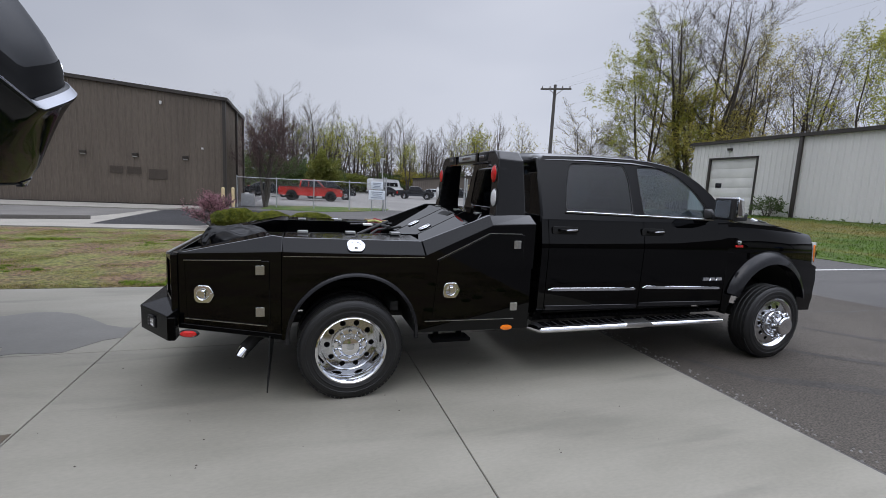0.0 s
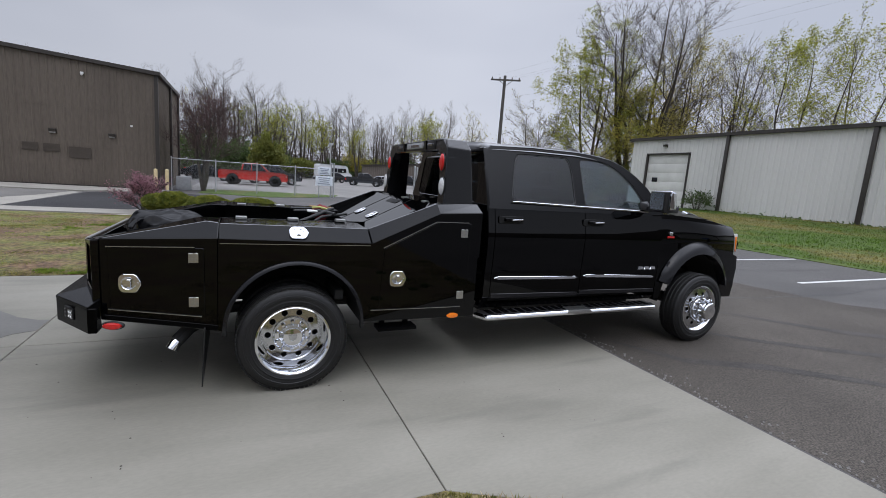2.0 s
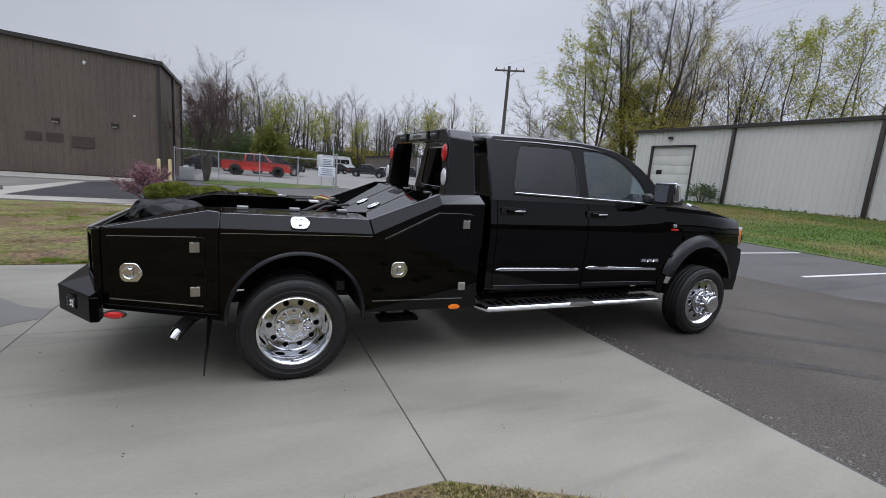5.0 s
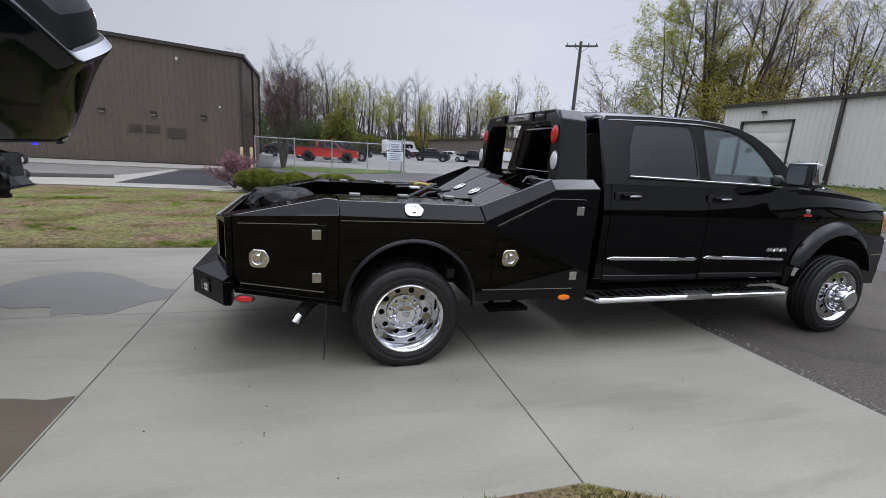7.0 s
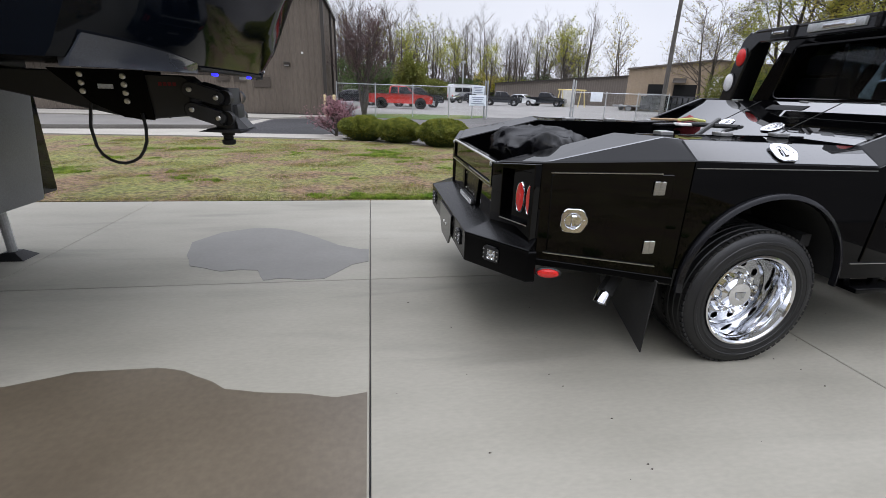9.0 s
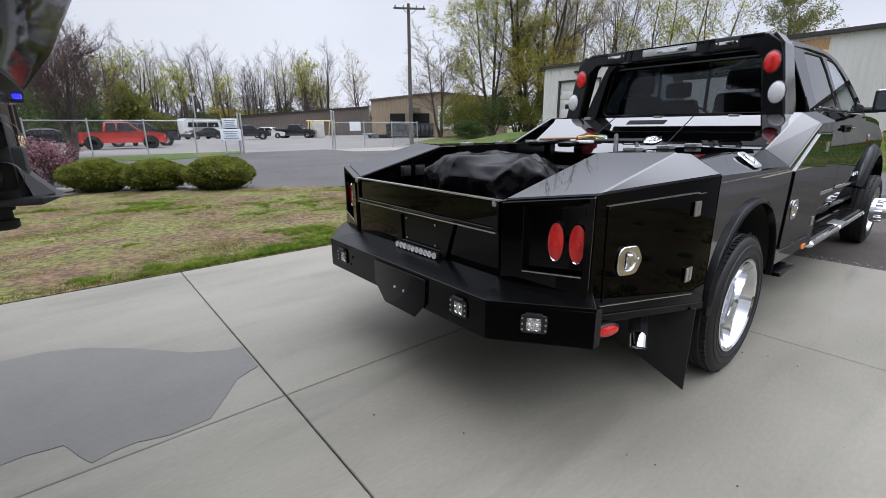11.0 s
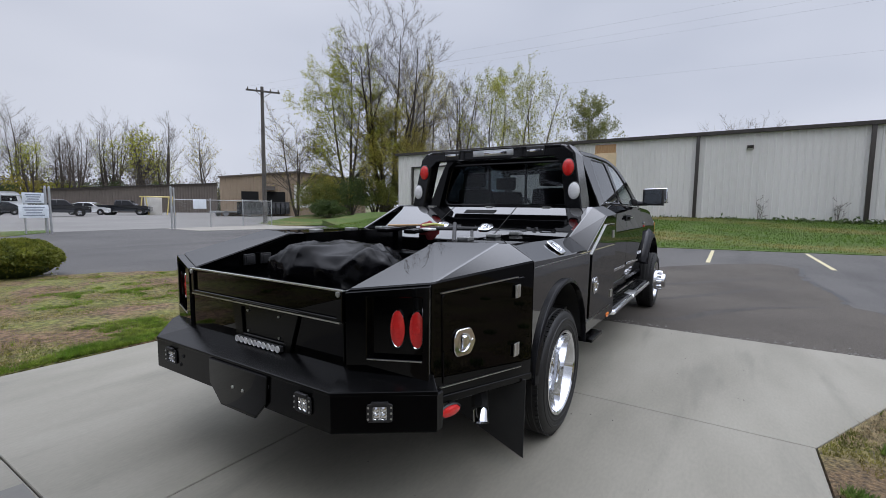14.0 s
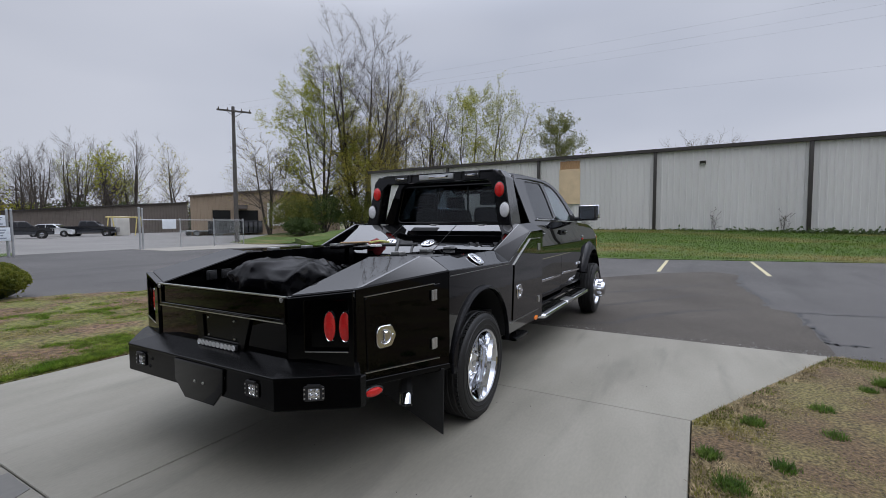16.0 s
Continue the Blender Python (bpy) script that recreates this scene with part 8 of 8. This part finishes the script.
# tall trees beside the white building
BIG = (
    ("spring_tree", "tall tree with fresh green spring leaves", 101, 17.2, 5.4, 0.24, (31.2, 31.2, 0.3), LEAFG, 0.10, 12, dict(start=0.10, primaries=66, up=0.7, cone=0.68, forks=3, fan=0.16)),
    ("bare_tree", "very tall bare tree with fine upright twigs", 102, 19.5, 6.0, 0.36, (35.0, 29.4, 0.4), None, 0, 0, dict(start=0.26, primaries=96, forks=6, up=0.85, cone=0.5, bend=0.17, fan=0.42, twigs=4)),
    ("spring_tree", "tree with yellow-green spring leaves", 103, 10.0, 4.6, 0.18, (33.0, 28.6, 0.4), LEAFY, 0.085, 7, dict(start=0.12, primaries=48, up=0.7)),
    ("spring_tree", "slim tree with yellow-green spring leaves", 113, 10.0, 4.6, 0.18, (37.0, 27.0, 0.4), LEAFY, 0.085, 7, dict(start=0.12, primaries=44, forks=2, up=0.8)),
    ("bare_tree", "tall mostly bare tree with few young leaves", 104, 16.0, 5.6, 0.22, (39.5, 28.0, 0.5), LEAFY, 0.09, 3, dict(start=0.16, primaries=80, forks=4, up=0.9)),
    ("bare_tree", "tall bare tree with reddish twigs", 105, 15.5, 5.4, 0.2, (42.0, 24.8, 0.5), None, 0, 0, dict(start=0.16, primaries=100, forks=4, up=0.9)),
    ("spring_tree", "tall tree with thin fresh leaves", 106, 17.0, 5.4, 0.2, (44.0, 21.5, 0.5), LEAFG, 0.10, 6, dict(start=0.16, primaries=60, forks=2, up=0.8)),
    ("bare_tree", "tall bare tree behind the white building", 107, 17.0, 5.6, 0.2, (47.5, 17.5, 0.5), LEAFG, 0.10, 2, dict(start=0.16, primaries=70, forks=3, up=0.9)),
    ("spring_tree", "tall tree with fresh green leaves behind the white building", 108, 13.0, 5.0, 0.2, (50.0, 11.8, 0.0), LEAFO, 0.10, 8, dict(start=0.18, primaries=54, up=0.8)),
    ("bare_tree", "tall bare tree in the row behind", 114, 18.0, 5.6, 0.2, (45.5, 26.0, 0.0), LEAFY, 0.10, 1, dict(start=0.16, primaries=64, forks=3, up=0.9)),
    ("spring_tree", "tree with thin young leaves in the row behind", 115, 17.0, 5.4, 0.2, (40.0, 31.0, 0.3), LEAFY, 0.09, 3, dict(start=0.16, primaries=70, forks=2, up=0.9)),
    ("bare_tree", "low leaning bare tree with open branches", 109, 8.6, 4.8, 0.17, (25.6, 32.6, 0.2), LEAFY, 0.07, 0.2, dict(start=0.25, primaries=56, forks=3, up=0.6, lean=0.35, turn=131, twigs=2)),
    ("bare_tree", "bare tree showing above the warehouse roof", 110, 11.6, 5.6, 0.2, (58.0, -3.2, -0.05), None, 0, 0, dict(start=0.3, primaries=70, forks=4, up=0.8)),
)
for nm, lab, seed, h, sp, r, at, leaf, ls, per, more in BIG:
    tree(nm, lab, seed, h, sp, r, at, leaf=leaf, leaf_size=ls, per=per, scatter=0.16, group="tall trees by the white building", thick=1.25, **dict(dict(twigs=1), **more))
for i, (x, y, rx, rz, leaf) in enumerate(((26.5, 30.5, 2.2, 3.4, LEAFO), (28.8, 28.8, 2.4, 3.4, LEAFD), (31.5, 27.0, 2.2, 3.6, LEAFO), (29.5, 32.0, 2.4, 4.2, LEAFY), (33.0, 29.5, 2.4, 4.4, LEAFO), (35.5, 25.0, 2.4, 4.0, LEAFD), (24.8, 27.6, 1.3, 1.5, LEAFD))):
    shrub("undergrowth_shrub", "leafy green undergrowth shrub below the trees", 200 + i, (rx, rx * 0.8, rz), (x, y, 0.2), leaf, 7000, 0.10, 0.9, "undergrowth by the white building")

# far wood behind the yard: a few trees, built once and repeated
models = []
for i, (h, sp, leaf, per, forks) in enumerate(((16.5, 4.2, None, 0, 3), (15.5, 4.4, None, 0, 2), (17.0, 3.8, None, 0, 2), (14.5, 4.4, LEAFY, 0.2, 3), (15.5, 4.2, None, 0, 4), (12.5, 4.4, LEAFG, 0.6, 3))):
    models.append(tree("wood_tree", "tall slim bare woodland tree far behind the yard", 300 + i, h, sp, 0.22, (-30 + i * 7.0, 96 + 3 * (i % 2), 0), leaf=leaf, leaf_size=0.18, per=per, scatter=0.35, group="far woodland trees", thick=1.7, start=0.34, primaries=42, forks=forks, levels=3, up=1.15, cone=0.45, twigs=1, fan=0.17))
rnd = random.Random(42)
for i in range(76):
    x = -44 + i * 1.29 + rnd.uniform(-1.2, 1.2)
    if x < -9:
        continue
    y = 88 + rnd.uniform(-3, 16) - 0.10 * max(0, x - 20)
    copy_thing(models[rnd.randrange(6)], pose(x, y, 0, 0, 0, rnd.uniform(0, 360)) @ Matrix.Scale(rnd.uniform(0.74, 1.06) * (1.0 + 0.10 * max(0.0, min(1.0, (14 - x) / 14))) * (1.0 if -9 < x < 46 else 0.5), 4))
for i, (x, y, rx, rz, leaf) in enumerate(((2.0, 44.5, 1.6, 4.6, LEAFO), (-1.5, 52.0, 3.0, 4.0, LEAFD), (9.5, 84.0, 2.6, 3.8, LEAFO), (-6, 70, 4.5, 6.0, LEAFD), (-14, 74, 5.0, 7.0, LEAFG), (22.0, 93.0, 4.0, 5.0, LEAFY), (33.0, 93.0, 5.0, 5.5, LEAFD), (27, 94, 4.0, 5.0, LEAFG), (43.0, 90.0, 5.0, 5.5, LEAFD), (16, 90, 4.5, 4.0, LEAFD), (3, 82, 4.5, 5.0, LEAFD))):
    shrub("wood_edge_shrub", "leafy shrub at the edge of the far wood", 400 + i, (rx, rx * 0.8, rz), (x, y, 0.0), leaf, 5200, 0.19, 0.6, "shrubs at the wood edge")
rnd = random.Random(9)
pts = []
for i in range(56000):
    x = rnd.uniform(-48, 58)
    z = abs(rnd.gauss(0, 2.7)) * (1 + 0.6 * noise.noise(Vector((x * 0.12, 3, 0))))
    pts.append((Vector((x, 98 + rnd.uniform(-7, 6) - 0.10 * max(0, x - 20), 0.2 + z)), None))
vs, fs = leaf_cloud(pts, 0.24, 1, 0.1, 5)
tagged(raw("far_thicket", vs, fs, TWIG), "brown leafless thicket filling the far wood", "thicket", kind="stuff")
pts = [(Vector((rnd.uniform(-48, 58), 95 + rnd.uniform(-6, 6), 0.2 + abs(rnd.gauss(0, 1.2)))), None) for i in range(14000)]
vs, fs = leaf_cloud([(p - Vector((0, 0.10 * max(0, p.x - 20), 0)), n) for p, n in pts], 0.22, 1, 0.1, 6)
tagged(raw("far_undergrowth", vs, fs, LEAFD), "green undergrowth low in the far wood", "undergrowth", kind="stuff")


# ---- grass blades ----
def blades(name, label, area, count, h0, h1, seed, mat=BLADE, z=0.015, keep=None, even=False, rise=None, lay=1.0):
    rnd = random.Random(seed)
    vs, fs = [], []
    x0, x1, y0, y1 = area
    made = 0
    while made < count:
        x, y = rnd.uniform(x0, x1), rnd.uniform(y0, y1)
        n = noise.noise(Vector((x * 1.1 + 3, y * 1.1, 1.0))) + 0.5 * noise.noise(Vector((x * 4.0, y * 4.0, 7.0)))
        if keep and not keep(x, y):
            continue
        if mat is not TUFT and not even and n < rnd.uniform(-0.25, 0.30) * (0.3 if mat is STRAW else 1.0) - (0.3 if mat is STRAW else 0.0):
            continue
        h = rnd.uniform(h0, h1) * (0.7 + 0.9 * max(0, n))
        a = rnd.uniform(0, 6.28)
        lean = rnd.uniform(0.3, 1.5) * h * lay
        w = rnd.uniform(0.003, 0.006)
        dx, dy = math.cos(a), math.sin(a)
        w, z = (w, z) if rise is None else (w * 2.5, rise(x, y))
        k = len(vs)
        vs += [(x - dy * w, y + dx * w, z - 0.01), (x + dy * w, y - dx * w, z - 0.01), (x + dx * lean, y + dy * lean, z + h)]
        fs.append((k, k + 1, k + 2))
        made += 1
    tagged(raw(name, vs, fs, mat), label, "grass", kind="stuff")


def inside_b(x, y):
    return y < -2.55 and (x < 0.63 or y < -2.55 - (x - 0.63) * 0.516)


blades("dead_grass", "matted dead grass on bare soil beside the drive", (-2.5, 3.05, -6.0, -2.54), 110000, 0.008, 0.026, 1, STRAW, keep=inside_b, lay=2.6)
blades("olive_grass", "thin olive grass among dead grass on bare soil", (-2.5, 3.05, -6.0, -2.54), 60000, 0.008, 0.03, 8, BLADE, even=True, keep=lambda x, y: inside_b(x, y) and noise.noise(Vector((x * 1.6, y * 1.6, 3.0))) + 0.5 * noise.noise(Vector((x * 5, y * 5, 2.0))) > -0.02)
rnd = random.Random(77)
TUFTS = [(0.77, -2.91), (1.26, -3.38), (0.76, -3.36), (0.14, -3.01), (0.11, -2.63), (1.91, -3.80), (2.15, -3.95), (-0.22, -2.73), (2.75, -4.4), (2.0, -4.4), (-0.9, -2.95), (1.75, -4.9), (-0.1, -4.2), (-1.4, -3.3)]
for i, (x, y) in enumerate(TUFTS):
    r = rnd.uniform(0.045, 0.10)
    blades("grass_tuft", "small green grass tuft on bare soil", (x - r, x + r, y - r, y + r), 330, 0.018, 0.065, 50 + i, TUFT, 0.02, keep=lambda a, b: (a - x) ** 2 + (b - y) ** 2 < (r * rnd.uniform(0.3, 1.0)) ** 2 and inside_b(a, b))
lot = random.Random(4)


def on_lawn(x, y):
    return y < 10.4 - 0.55 * max(0, x + 2.7) and (x < 0.6 or y > 2.95 + 0.53 * (x - 0.6))


def patch(x, y, k):
    return noise.noise(Vector((x * 0.9, y * 1.3, k))) + 0.7 * noise.noise(Vector((x * 3.1, y * 3.4, k + 4))) + 0.4 * noise.noise(Vector((x * 9.0, y * 9.0, k + 8)))


CLUMPS = ((-3.12, 4.2, 0.20), (-2.95, 4.15, 0.14), (-2.82, 3.15, 0.20), (-2.31, 4.37, 0.13), (-2.22, 3.2, 0.16), (-3.9, 3.1, 0.14), (-4.9, 3.3, 0.16), (-5.6, 4.6, 0.15), (-2.45, 7.4, 0.35), (-1.9, 7.3, 0.35), (-1.2, 6.6, 0.4), (-0.4, 6.3, 0.4), (0.4, 6.0, 0.4), (-0.6, 5.6, 0.4), (0.4, 4.9, 0.5), (1.2, 5.2, 0.5), (-1.5, 3.9, 0.3), (-0.4, 3.9, 0.35))


def bare(x, y):
    """Worn band across the lawn, wider to the west."""
    mid = 4.75 - 0.32 * (x + 1.0)
    wide = 0.55 + 0.45 * max(0.0, min(1.0, (-2.0 - x) / 1.5))
    return math.exp(-((y - mid) / wide) ** 2) + 0.8 * max(0.0, min(1.0, (-2.4 - x) / 0.8)) * max(0.0, min(1.0, (4.9 - y) / 0.6))


def olive(x, y):
    return on_lawn(x, y) and 0.8 * patch(x, y, 1.0) + 0.75 - 0.85 * bare(x, y) > lot.uniform(-0.30, 0.45)


def vivid(x, y):
    rim = 2.95 + 0.53 * max(0.0, x - 0.6)
    strip = 0.75 * math.exp(-((y - rim) / (0.38 + 0.22 * max(0.0, min(1.0, (x + 1.6) / 1.2)))) ** 2) * max(0.0, min(1.0, (x + 2.7) / 0.6))
    clump = max(h * math.exp(-((x - a) / r) ** 2 - ((y - b) / r) ** 2) for a, b, r in CLUMPS for h in (1.0 if r < 0.3 else 0.62,))
    return on_lawn(x, y) and 0.85 * patch(x, y, 9.0) + 0.8 * strip + 0.8 * clump - 0.3 * bare(x, y) > lot.uniform(0.30, 0.80)


blades("grass", "short patchy yellow-green spring grass on the lawn", (-8.5, 2.6, 2.95, 10.4), 300000, 0.010, 0.030, 2, keep=olive, even=True)
blades("green_grass", "fresh green grass clumps on the patchy lawn", (-8.5, 2.6, 2.95, 8.4), 130000, 0.014, 0.05, 3, VIVID, even=True, keep=vivid)
blades("straw", "dry straw and thatch lying on the bare lawn", (-7.5, 2.6, 2.95, 8.6), 75000, 0.006, 0.022, 12, STRAW, even=True, lay=2.6, keep=lambda x, y: on_lawn(x, y) and patch(x, y, 9.0) < lot.uniform(-0.2, 0.25))
blades("bank_grass", "green grass on the bank below the white building", (15.7, 25.2, -17.0, 19.0), 70000, 0.03, 0.09, 6, BANKB, even=True, keep=lambda x, y: x > 15.75 + 0.21 * max(0.0, -y), rise=lambda x, y: 0.03 + 0.92 * min(1.0, max(0.0, (x - 16.0 + (0.21 * y if y < 0 else 0.0)) / 8.5)))
rnd = random.Random(33)
pts = []
for i in range(3800):
    y = rnd.uniform(-22, 20)
    pts.append((Vector((WX - 0.25 - abs(rnd.gauss(0, 0.25)), y, WB + 0.03 + abs(rnd.gauss(0, 0.085)) * (1 + noise.noise(Vector((y * 0.8, 0, 0)))))), None))
vs, fs = leaf_cloud(pts, 0.09, 1, 0.04, 8)
tagged(raw("wall_weeds", vs, fs, LEAFD), "dark green weeds along the foot of the white wall", "weeds", kind="stuff")
for i, y in enumerate((3.5, -3.2, -6.3)):
    tree("weed_sapling", "thin bare weed stalks against the white wall", 500 + i, 1.5, 0.5, 0.015, (WX - 0.3, y, WB + 0.02), twig=TWIG, start=0.1, primaries=14, forks=4, levels=2)
shrub("wall_shrub", "small leafy shrub at the foot of the white wall", 610, (0.7, 0.9, 1.3), (WX - 0.7, 14.2, WB), LEAFD, 1500, 0.07, 0.5)
